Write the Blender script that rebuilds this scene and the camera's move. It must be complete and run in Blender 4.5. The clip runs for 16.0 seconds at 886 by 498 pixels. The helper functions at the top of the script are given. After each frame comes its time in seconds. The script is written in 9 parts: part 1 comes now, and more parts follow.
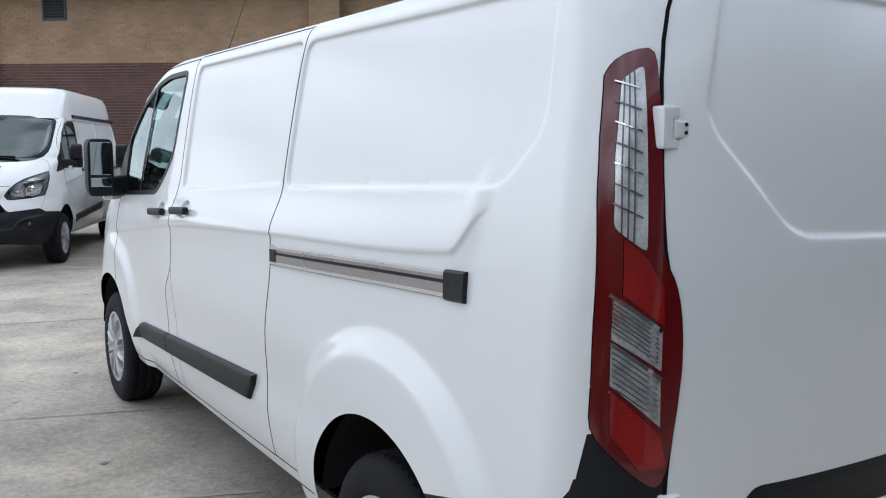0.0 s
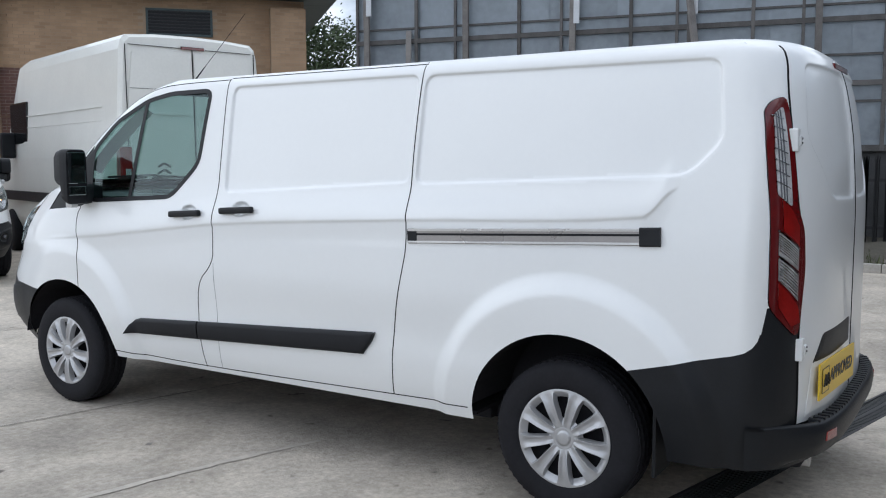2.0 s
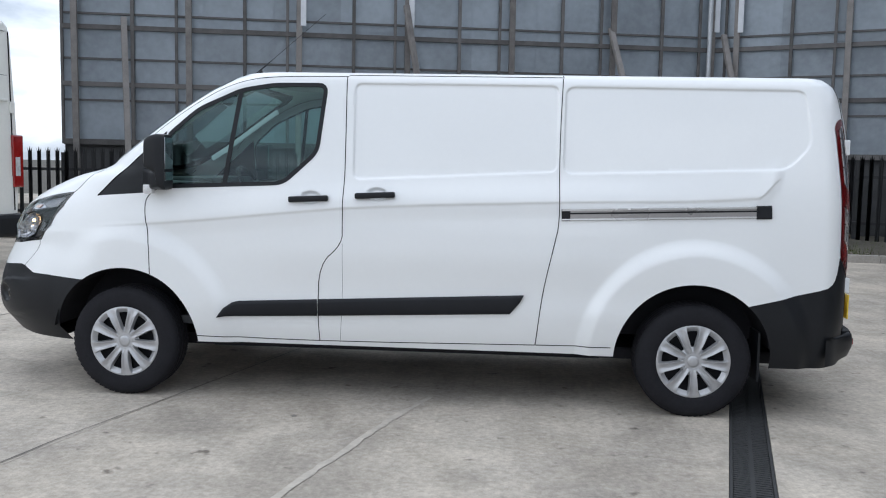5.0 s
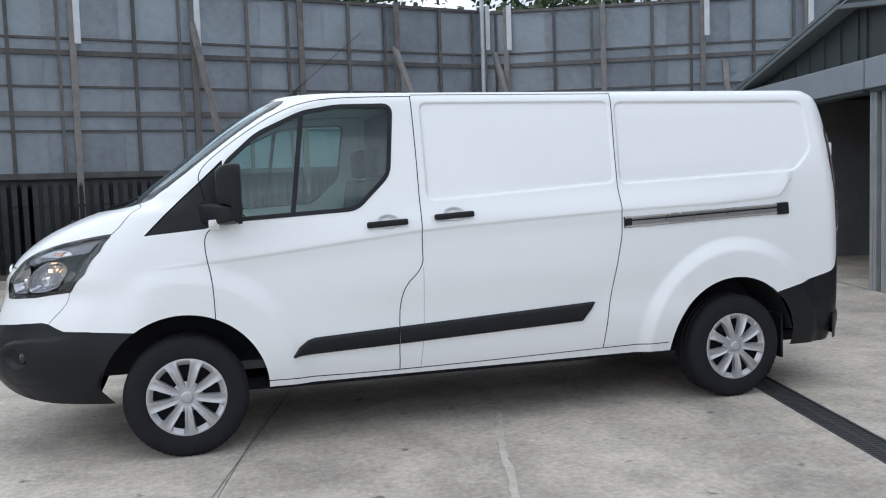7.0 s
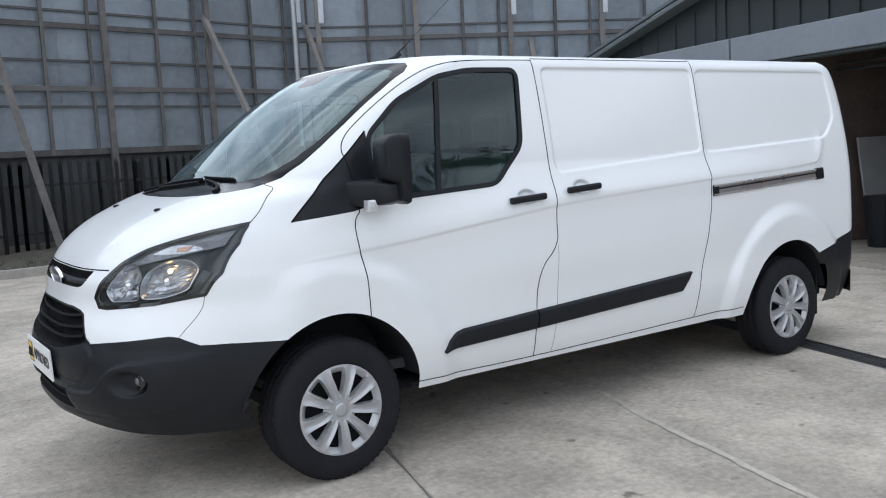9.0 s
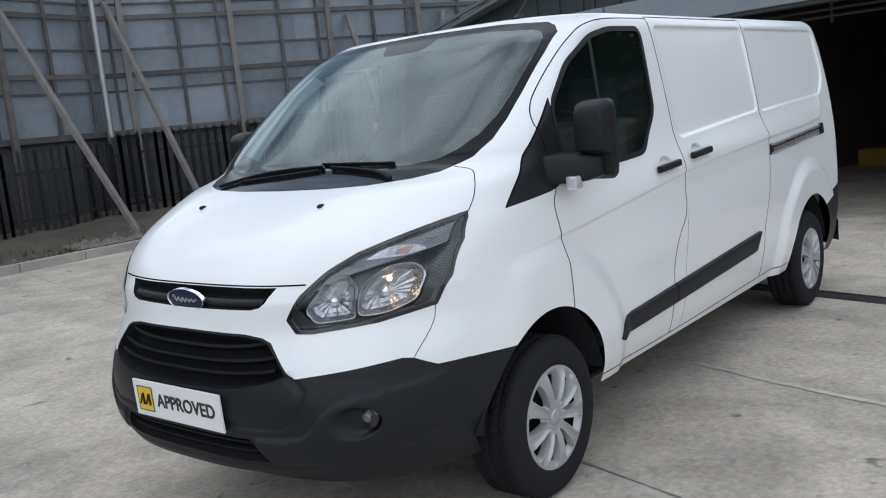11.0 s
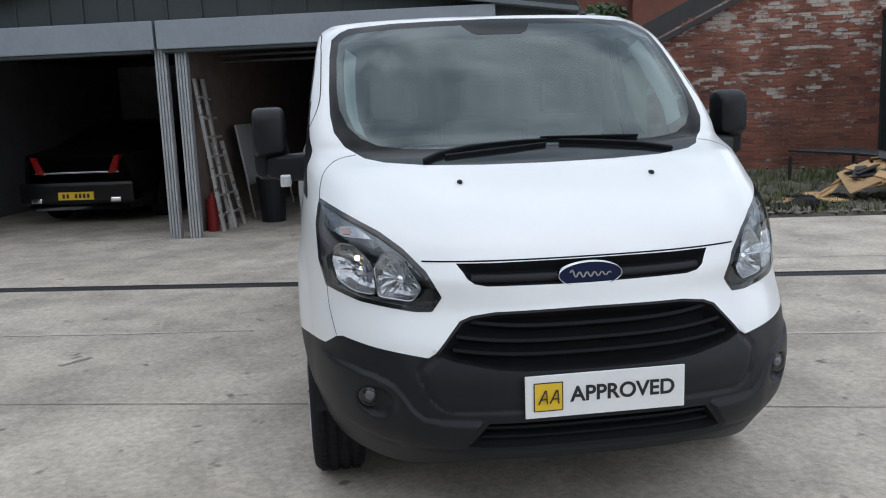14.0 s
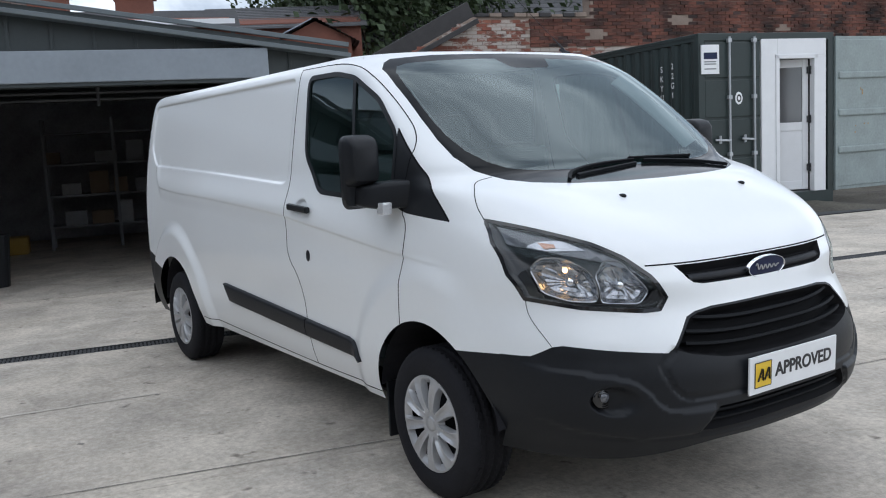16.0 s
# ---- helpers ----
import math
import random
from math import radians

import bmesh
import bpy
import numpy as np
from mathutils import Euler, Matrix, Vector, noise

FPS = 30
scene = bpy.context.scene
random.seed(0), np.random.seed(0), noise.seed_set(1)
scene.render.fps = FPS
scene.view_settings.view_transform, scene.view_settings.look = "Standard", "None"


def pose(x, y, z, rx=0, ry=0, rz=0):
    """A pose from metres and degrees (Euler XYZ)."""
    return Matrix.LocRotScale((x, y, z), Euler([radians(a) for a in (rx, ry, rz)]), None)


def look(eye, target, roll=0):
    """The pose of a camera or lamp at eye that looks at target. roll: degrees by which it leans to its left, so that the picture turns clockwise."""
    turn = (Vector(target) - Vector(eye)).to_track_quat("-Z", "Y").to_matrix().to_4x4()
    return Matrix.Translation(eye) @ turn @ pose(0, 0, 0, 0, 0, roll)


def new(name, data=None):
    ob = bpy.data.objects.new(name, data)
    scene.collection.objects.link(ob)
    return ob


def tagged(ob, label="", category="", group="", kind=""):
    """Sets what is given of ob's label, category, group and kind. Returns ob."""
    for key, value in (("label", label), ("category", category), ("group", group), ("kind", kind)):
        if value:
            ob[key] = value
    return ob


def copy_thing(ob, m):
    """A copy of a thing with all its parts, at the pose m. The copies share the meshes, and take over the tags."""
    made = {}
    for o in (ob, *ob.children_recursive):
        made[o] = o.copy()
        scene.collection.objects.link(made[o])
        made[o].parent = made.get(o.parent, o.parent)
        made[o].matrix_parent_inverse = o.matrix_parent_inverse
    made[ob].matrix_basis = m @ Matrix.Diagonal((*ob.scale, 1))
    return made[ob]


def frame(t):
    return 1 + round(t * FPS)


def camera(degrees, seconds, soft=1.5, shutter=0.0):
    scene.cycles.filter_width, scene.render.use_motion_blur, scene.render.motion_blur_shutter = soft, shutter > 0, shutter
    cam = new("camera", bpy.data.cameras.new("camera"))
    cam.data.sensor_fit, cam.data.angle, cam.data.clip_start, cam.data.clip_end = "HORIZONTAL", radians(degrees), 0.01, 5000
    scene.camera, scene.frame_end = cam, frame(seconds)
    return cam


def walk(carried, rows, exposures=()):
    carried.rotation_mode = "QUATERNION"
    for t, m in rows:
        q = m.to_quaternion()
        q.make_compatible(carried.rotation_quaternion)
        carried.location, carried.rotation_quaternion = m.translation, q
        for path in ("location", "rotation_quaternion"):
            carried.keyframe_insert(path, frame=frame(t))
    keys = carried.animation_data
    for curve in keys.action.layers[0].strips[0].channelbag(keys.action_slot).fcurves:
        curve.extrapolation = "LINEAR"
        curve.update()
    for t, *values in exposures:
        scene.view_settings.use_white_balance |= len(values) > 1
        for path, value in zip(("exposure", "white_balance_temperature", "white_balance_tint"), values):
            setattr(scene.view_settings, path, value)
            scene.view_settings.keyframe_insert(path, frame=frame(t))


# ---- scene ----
cam = camera(53.0, 16.0, soft=1.1)
PATH = [
    (0, (2.068, -2.061, 1.491), (0.388, -0.998, 1.271), 0.5),
    (0.5, (1.913, -2.626, 1.477), (0.361, -1.382, 1.267), 1.13),
    (1, (1.788, -3.176, 1.464), (0.413, -1.739, 1.256), 0.62),
    (1.5, (1.64, -3.698, 1.438), (0.421, -2.125, 1.244), 0.28),
    (2, (1.476, -4.213, 1.453), (0.412, -2.53, 1.263), -0.06),
    (2.5, (1.224, -4.644, 1.44), (0.329, -2.864, 1.272), 0.15),
    (3, (0.92, -5.044, 1.443), (0.147, -3.208, 1.274), 0.3),
    (3.5, (0.485, -5.379, 1.429), (-0.159, -3.494, 1.248), 0.7),
    (4, (-0.003, -5.682, 1.417), (-0.49, -3.752, 1.222), 0.6),
    (4.2, (-0.192, -5.768, 1.386), (-0.618, -3.823, 1.191), 0.8),
    (6.3, (-2.491, -5.981, 1.411), (-2.18, -4.013, 1.243), -0.6),
    (6.5, (-2.695, -5.924, 1.4), (-2.319, -3.966, 1.243), -1.1),
    (7, (-3.21, -5.717, 1.418), (-2.675, -3.796, 1.264), -1.9),
    (7.5, (-3.701, -5.47, 1.439), (-3.009, -3.602, 1.262), -2.4),
    (8, (-4.151, -5.127, 1.445), (-3.303, -3.325, 1.263), -2.9),
    (8.5, (-4.629, -4.792, 1.465), (-3.642, -3.063, 1.276), -3.1),
    (9, (-5.052, -4.406, 1.465), (-3.939, -2.76, 1.24), -2.9),
    (9.5, (-5.439, -3.985, 1.46), (-4.199, -2.435, 1.223), -2.9),
    (9.7, (-5.582, -3.827, 1.469), (-4.287, -2.321, 1.239), -3.0),
    (11.8, (-6.595, -1.783, 1.583), (-4.834, -0.902, 1.231), -3.3),
    (12, (-6.775, -1.484, 1.556), (-4.943, -0.757, 1.218), -1.7),
    (12.5, (-6.923, -0.92, 1.567), (-5.015, -0.426, 1.229), -1.1),
    (13, (-7.042, -0.325, 1.555), (-5.082, -0.098, 1.224), -1.4),
    (13.5, (-7.022, 0.264, 1.53), (-5.049, 0.249, 1.199), -2.1),
    (14, (-6.976, 0.842, 1.534), (-5.02, 0.576, 1.208), -2.3),
    (14.5, (-6.862, 1.372, 1.536), (-4.955, 0.852, 1.234), -2.1),
    (15, (-6.708, 1.9, 1.532), (-4.873, 1.162, 1.234), -2.4),
    (15.5, (-6.501, 2.359, 1.517), (-4.749, 1.439, 1.229), -2.8),
    (16, (-6.334, 2.835, 1.514), (-4.681, 1.739, 1.264), -3.0),
]
walk(cam, [(t, look(eye, target, roll)) for t, eye, target, roll in PATH], [(0.0, 0.50, 6050, 10), (1.0, 0.43, 6050, 10), (2.0, 0.53, 6050, 10), (9.5, 0.54, 6050, 10), (12.0, 0.25, 6140, 10), (14.0, 0.36, 6140, 10), (16.0, 0.46, 6020, 10)])

# world: bright overcast sky, sun behind thin cloud
SUN_EL, SUN_AZ = 68.0, 227.0
world = bpy.data.worlds.new("overcast_sky")
scene.world = world
world.use_nodes = True
wn, wl = world.node_tree.nodes, world.node_tree.links
wn.clear()
w_out = wn.new("ShaderNodeOutputWorld")
w_bg = wn.new("ShaderNodeBackground")
w_sky = wn.new("ShaderNodeTexSky")
w_sky.sky_type = "NISHITA"
w_sky.sun_disc = False
w_sky.sun_elevation = radians(SUN_EL)
w_sky.sun_rotation = radians(SUN_AZ)
w_co = wn.new("ShaderNodeTexCoord")
w_map = wn.new("ShaderNodeMapping")
w_map.inputs["Scale"].default_value = (1.0, 1.0, 2.6)
w_n = wn.new("ShaderNodeTexNoise")
w_n.inputs["Scale"].default_value = 2.3
w_n.inputs["Detail"].default_value = 7.0
w_n.inputs["Roughness"].default_value = 0.55
w_n.inputs["Distortion"].default_value = 0.4
w_r = wn.new("ShaderNodeValToRGB")
w_r.color_ramp.elements[0].position = 0.41
w_r.color_ramp.elements[0].color = (2.7, 3.2, 3.9, 1)
w_r.color_ramp.elements[1].position = 0.60
w_r.color_ramp.elements[1].color = (12.0, 12.3, 12.6, 1)
w_mix = wn.new("ShaderNodeMix")
w_mix.data_type = "RGBA"
w_mix.inputs["Factor"].default_value = 0.88
wl.new(w_co.outputs["Generated"], w_map.inputs["Vector"])
wl.new(w_map.outputs["Vector"], w_n.inputs["Vector"])
wl.new(w_n.outputs["Fac"], w_r.inputs["Fac"])
wl.new(w_sky.outputs["Color"], w_mix.inputs["A"])
wl.new(w_r.outputs["Color"], w_mix.inputs["B"])
wl.new(w_mix.outputs["Result"], w_bg.inputs["Color"])
wl.new(w_bg.outputs["Background"], w_out.inputs["Surface"])
w_bg.inputs["Strength"].default_value = 0.098
sun = new("sun", bpy.data.lights.new("sun", "SUN"))
sun.data.energy = 0.62
sun.data.angle = radians(140)
sun.data.color = (1.0, 0.97, 0.93)
SUN_DIR = Vector((-0.30, -0.28, 1.05)).normalized()
sun.matrix_world = look(SUN_DIR * 30, (0, 0, 0))
scene.view_settings.exposure = 0.0

# materials

def mat(name, color, rough=0.5, metal=0.0, coat=0.0, var=0.0, scale=4.0, fine=60.0, bump=0.0, bump_scale=80.0, tint=None, spec=0.5, piece=0.0):
    """A principled material: colour varied by a broad and a fine noise, fine relief, optional shift by piece."""
    m = bpy.data.materials.new(name)
    m.use_nodes = True
    n, k = m.node_tree.nodes, m.node_tree.links
    b = n["Principled BSDF"]
    b.inputs["Base Color"].default_value = (*color, 1)
    b.inputs["Roughness"].default_value = rough
    b.inputs["Metallic"].default_value = metal
    b.inputs["Specular IOR Level"].default_value = spec
    b.inputs["Coat Weight"].default_value = coat
    b.inputs["Coat Roughness"].default_value = 0.04
    co = n.new("ShaderNodeTexCoord")
    if var > 0 or piece > 0:
        big, small = n.new("ShaderNodeTexNoise"), n.new("ShaderNodeTexNoise")
        big.inputs["Scale"].default_value, big.inputs["Detail"].default_value = scale, 5
        small.inputs["Scale"].default_value, small.inputs["Detail"].default_value = fine, 3
        k.new(co.outputs["Object"], big.inputs["Vector"])
        k.new(co.outputs["Object"], small.inputs["Vector"])
        add = n.new("ShaderNodeMath")
        add.operation = "MULTIPLY_ADD"
        add.inputs[1].default_value = 0.6
        k.new(big.outputs["Fac"], add.inputs[0])
        sm = n.new("ShaderNodeMath")
        sm.operation = "MULTIPLY"
        sm.inputs[1].default_value = 0.4
        k.new(small.outputs["Fac"], sm.inputs[0])
        k.new(sm.outputs[0], add.inputs[2])
        fac = add.outputs[0]
        if piece > 0:
            info = n.new("ShaderNodeObjectInfo")
            pm = n.new("ShaderNodeMath")
            pm.operation = "MULTIPLY_ADD"
            pm.inputs[1].default_value = piece
            k.new(info.outputs["Random"], pm.inputs[0])
            sub = n.new("ShaderNodeMath")
            sub.operation = "SUBTRACT"
            sub.inputs[1].default_value = piece / 2
            k.new(pm.outputs[0], sub.inputs[0])
            k.new(fac, pm.inputs[2])
            fac = sub.outputs[0]
        ramp_node = n.new("ShaderNodeValToRGB")
        lo, hi = ramp_node.color_ramp.elements
        lo.position, hi.position = 0.3, 0.7
        t = tint or color
        lo.color = (*[c * (1 - var) for c in color], 1)
        hi.color = (*[min(1, c * (1 + var)) for c in t], 1)
        k.new(fac, ramp_node.inputs["Fac"])
        k.new(ramp_node.outputs["Color"], b.inputs["Base Color"])
        if rough > 0.12:
            rr = n.new("ShaderNodeMapRange")
            rr.inputs["To Min"].default_value = max(0.02, rough * 0.88)
            rr.inputs["To Max"].default_value = min(1, rough * 1.12)
            k.new(big.outputs["Fac"], rr.inputs["Value"])
            k.new(rr.outputs["Result"], b.inputs["Roughness"])
    if bump > 0:
        bn = n.new("ShaderNodeTexNoise")
        bn.inputs["Scale"].default_value, bn.inputs["Detail"].default_value = bump_scale, 4
        k.new(co.outputs["Object"], bn.inputs["Vector"])
        bu = n.new("ShaderNodeBump")
        bu.inputs["Strength"].default_value = bump
        bu.inputs["Distance"].default_value = 0.01
        k.new(bn.outputs["Fac"], bu.inputs["Height"])
        k.new(bu.outputs["Normal"], b.inputs["Normal"])
    return m


def glass(name, tint=(0.85, 0.9, 0.9), rough=0.0, clear=0.75, ior=1.8):
    """Thin pane: a mix of clear see-through and gloss that grows at a slant, alike from both sides."""
    m = bpy.data.materials.new(name)
    m.use_nodes = True
    n, k = m.node_tree.nodes, m.node_tree.links
    n.clear()
    out = n.new("ShaderNodeOutputMaterial")
    tr, gl, mx, fr = n.new("ShaderNodeBsdfTransparent"), n.new("ShaderNodeBsdfGlossy"), n.new("ShaderNodeMixShader"), n.new("ShaderNodeLayerWeight")
    tr.inputs["Color"].default_value = (*[c * clear for c in tint], 1)
    gl.inputs["Roughness"].default_value = rough
    gl.inputs["Color"].default_value = (0.86, 0.98, 1.0, 1)
    fr.inputs["Blend"].default_value = 0.5
    base = ((ior - 1) / (ior + 1)) ** 2
    slant, grow = n.new("ShaderNodeMath"), n.new("ShaderNodeMath")
    slant.operation, slant.inputs[1].default_value = "POWER", 5.0
    grow.operation, grow.inputs[1].default_value, grow.inputs[2].default_value = "MULTIPLY_ADD", 1 - base, base
    k.new(fr.outputs["Facing"], slant.inputs[0])
    k.new(slant.outputs[0], grow.inputs[0])
    k.new(grow.outputs[0], mx.inputs[0])
    k.new(tr.outputs[0], mx.inputs[1])
    k.new(gl.outputs[0], mx.inputs[2])
    k.new(mx.outputs[0], out.inputs["Surface"])
    return m


M_WHITE = mat("white_paint", (0.80, 0.815, 0.82), 0.30, coat=0.6, var=0.012, scale=3, fine=40)
M_WHITE_DIRTY = mat("cream_white_paint", (0.74, 0.74, 0.70), 0.3, coat=0.5, var=0.05, scale=2, fine=30)
M_PLASTIC = mat("black_textured_plastic", (0.0125, 0.0138, 0.0165), 0.42, var=0.15, scale=6, fine=90, bump=0.05, bump_scale=600, spec=0.24)
M_TRIM = mat("dark_grey_plastic_moulding", (0.014, 0.015, 0.018), 0.45, spec=0.2, var=0.12, scale=6, fine=90, bump=0.05, bump_scale=500)
M_GLOSSBLACK = mat("gloss_black", (0.01, 0.01, 0.011), 0.12, coat=0.5)
# near-black for the shade in panel gaps, and for the grille backs
M_GAP = mat("gap_shade_and_grille_black", (0.008, 0.008, 0.009), 0.8, spec=0.1)
M_RUBBER = mat("tyre_rubber", (0.016, 0.016, 0.019), 0.75, spec=0.15, var=0.25, scale=9, fine=80, bump=0.1, bump_scale=300)
M_TRIMSILVER = mat("silver_wheel_trim", (0.46, 0.463, 0.475), 0.36, metal=0.5, var=0.06, scale=12, fine=70)
M_CHROME = mat("chrome", (0.85, 0.86, 0.88), 0.08, metal=1.0)
M_MIRRORGLASS = mat("mirror_glass", (0.42, 0.46, 0.48), 0.03, metal=1.0)
M_ALU = mat("brushed_aluminium", (0.62, 0.615, 0.61), 0.28, metal=0.65, var=0.08, scale=5, fine=120)
M_RAIL = mat("dull_rail_metal", (0.36, 0.345, 0.34), 0.28, metal=0.55, var=0.1, scale=5, fine=120)
M_LINER = mat("wheel_arch_liner", (0.022, 0.022, 0.026), 0.9, spec=0.2, var=0.2)
M_SCREEN = glass("windscreen_glass", (0.80, 0.95, 0.93), clear=0.56, ior=2.0)
M_SIDEGLASS = glass("tinted_side_glass", (0.66, 0.90, 0.85), clear=0.95, ior=1.62)
M_LENS = glass("clear_lens", (1, 1, 1), clear=0.95, ior=1.45)
M_FRIT = mat("black_glass_border", (0.009, 0.010, 0.011), 0.10, spec=0.16)
M_RED = mat("red_lamp_plastic", (0.25, 0.010, 0.009), 0.1, coat=1.0, var=0.25, scale=14, fine=120)
M_REDDARK = mat("dark_red_lamp_border", (0.115, 0.006, 0.007), 0.12, coat=0.8, var=0.2, scale=9, fine=60)
M_CLEARLAMP = mat("clear_ribbed_lamp", (0.72, 0.73, 0.74), 0.14, metal=0.35, coat=1.0, var=0.35, scale=24, fine=150)
M_SMOKELAMP = mat("smoky_ribbed_lamp", (0.50, 0.50, 0.505), 0.15, metal=0.4, coat=1.0, var=0.5, scale=26, fine=150)
M_LAMPBLACK = mat("lamp_housing_black", (0.02, 0.021, 0.023), 0.3, coat=0.3)
M_REFLECTOR = mat("lamp_reflector_chrome", (0.44, 0.45, 0.475), 0.12, metal=1.0, var=0.18, scale=60, fine=200, bump=0.25, bump_scale=60)
M_AMBERGLASS = mat("amber_bulb_glass", (0.42, 0.24, 0.17), 0.12, metal=0.5, coat=1.0)
M_LAMPGREY = mat("smoky_lamp_plastic", (0.13, 0.135, 0.15), 0.22, metal=0.35, coat=0.5, var=0.25, scale=14, fine=90)
M_SIDELIGHT = mat("lit_warm_bulb", (1.0, 0.75, 0.45), 0.3)
M_SIDELIGHT.node_tree.nodes["Principled BSDF"].inputs["Emission Color"].default_value = (1.0, 0.56, 0.20, 1)
M_SIDELIGHT.node_tree.nodes["Principled BSDF"].inputs["Emission Strength"].default_value = 5.0
M_SEAT = mat("dark_grey_seat_cloth", (0.045, 0.047, 0.05), 0.85, var=0.2, scale=10, fine=150, bump=0.15, bump_scale=400)
M_PALETRIM = mat("pale_grey_cab_trim", (0.50, 0.51, 0.52), 0.7, var=0.06)
M_DASH = mat("charcoal_dashboard_plastic", (0.05, 0.052, 0.055), 0.6, var=0.15, bump=0.05, bump_scale=500)
M_YELLOW = mat("yellow_plate", (0.78, 0.52, 0.03), 0.35, var=0.04, scale=10)
M_PLATEWHITE = mat("white_plate", (0.80, 0.81, 0.82), 0.3, var=0.03, scale=10)
M_INK = mat("black_print", (0.015, 0.015, 0.018), 0.4)
M_SLAT = mat("matt_black_grille_plastic", (0.010, 0.011, 0.013), 0.65, spec=0.12, var=0.1)
M_BLUE = mat("dark_blue_enamel", (0.007, 0.014, 0.055), 0.28, spec=0.25)

# mesh helpers

def mesh_object(name, verts, faces, material, parent=None, label="", smooth=False):
    me = bpy.data.meshes.new(name)
    me.from_pydata([tuple(map(float, v)) for v in verts], [], [tuple(map(int, q)) for q in faces])
    if smooth:
        me.polygons.foreach_set("use_smooth", [True] * len(me.polygons))
    me.materials.append(material)
    ob = new(name, me)
    if parent:
        ob.parent = parent
    if label:
        tagged(ob, label)
    return ob


def part(name, bm, material, parent=None, label="", smooth=False):
    """One bmesh as one mesh object under its thing."""
    me = bpy.data.meshes.new(name)
    bm.to_mesh(me)
    bm.free()
    if smooth:
        me.polygons.foreach_set("use_smooth", [True] * len(me.polygons))
    me.materials.append(material)
    ob = new(name, me)
    if parent:
        ob.parent = parent
    if label:
        tagged(ob, label)
    return ob


def thing(name, m, label, category, group="", kind=""):
    """An empty at the base of a thing of several parts."""
    ob = new(name)
    ob.matrix_world = m
    ob.empty_display_size = 0.1
    return tagged(ob, label, category, group, kind)


def box(bm, x0, y0, z0, x1, y1, z1, bevel=0.0, m=None):
    """A bevelled box into bm."""
    r = bmesh.ops.create_cube(bm, size=1.0)
    vs = r["verts"]
    bmesh.ops.scale(bm, vec=(abs(x1 - x0), abs(y1 - y0), abs(z1 - z0)), verts=vs)
    bmesh.ops.translate(bm, vec=((x0 + x1) / 2, (y0 + y1) / 2, (z0 + z1) / 2), verts=vs)
    if bevel > 0:
        es = list({e for v in vs for e in v.link_edges})
        g = bmesh.ops.bevel(bm, geom=es, offset=bevel, segments=2, affect="EDGES", profile=0.6)
        vs = list({v for f in g["faces"] for v in f.verts} | {v for v in vs if v.is_valid})
    if m is not None:
        bmesh.ops.transform(bm, matrix=m, verts=[v for v in vs if v.is_valid])
    return vs


def beam(bm, a, b, w, h, up=(0, 0, 1), bevel=0.0):
    """A rectangular bar from a to b."""
    a, b = Vector(a), Vector(b)
    d = b - a
    z = d.normalized()
    x = z.cross(Vector(up))
    if x.length < 1e-4:
        x = Vector((1, 0, 0))
    x.normalize()
    y = z.cross(x)
    m = Matrix((x, y, z)).transposed().to_4x4()
    m.translation = (a + b) / 2
    return box(bm, -w / 2, -h / 2, -d.length / 2, w / 2, h / 2, d.length / 2, bevel, m)


def tube(bm, a, b, r, seg=10, r2=None):
    a, b = Vector(a), Vector(b)
    d = b - a
    m = d.to_track_quat("Z", "Y").to_matrix().to_4x4()
    m.translation = (a + b) / 2
    return bmesh.ops.create_cone(bm, cap_ends=True, segments=seg, radius1=r, radius2=r if r2 is None else r2, depth=d.length, matrix=m)["verts"]


def lathe(profile, seg, axis="Y"):
    """Verts and faces of a turned shape; profile rows (radius, along)."""
    verts, faces = [], []
    n = len(profile)
    for i in range(seg):
        a = 2 * math.pi * i / seg
        for r, t in profile:
            verts.append((r * math.cos(a), t, r * math.sin(a)))
    for i in range(seg):
        j = (i + 1) % seg
        for q in range(n - 1):
            faces.append((i * n + q, j * n + q, j * n + q + 1, i * n + q + 1))
    return verts, faces


def text_part(name, body, size, m, material, parent=None, extrude=0.001, heavy=0.0):
    """Raised lettering turned to mesh, centred."""
    cu = bpy.data.curves.new(name, "FONT")
    cu.body, cu.size, cu.extrude, cu.align_x, cu.align_y = body, size, extrude, "CENTER", "CENTER"
    cu.offset = heavy * size
    tmp = bpy.data.objects.new(name, cu)
    scene.collection.objects.link(tmp)
    me = bpy.data.meshes.new_from_object(tmp.evaluated_get(bpy.context.evaluated_depsgraph_get()))
    bpy.data.objects.remove(tmp)
    bpy.data.curves.remove(cu)
    me.materials.clear()
    me.materials.append(material)
    ob = new(name, me)
    if parent:
        ob.parent = parent
    ob.matrix_local = m
    return ob


from mathutils.geometry import delaunay_2d_cdt

# van body: a closed surface from a few measured curves; charts for nose, sides and tail

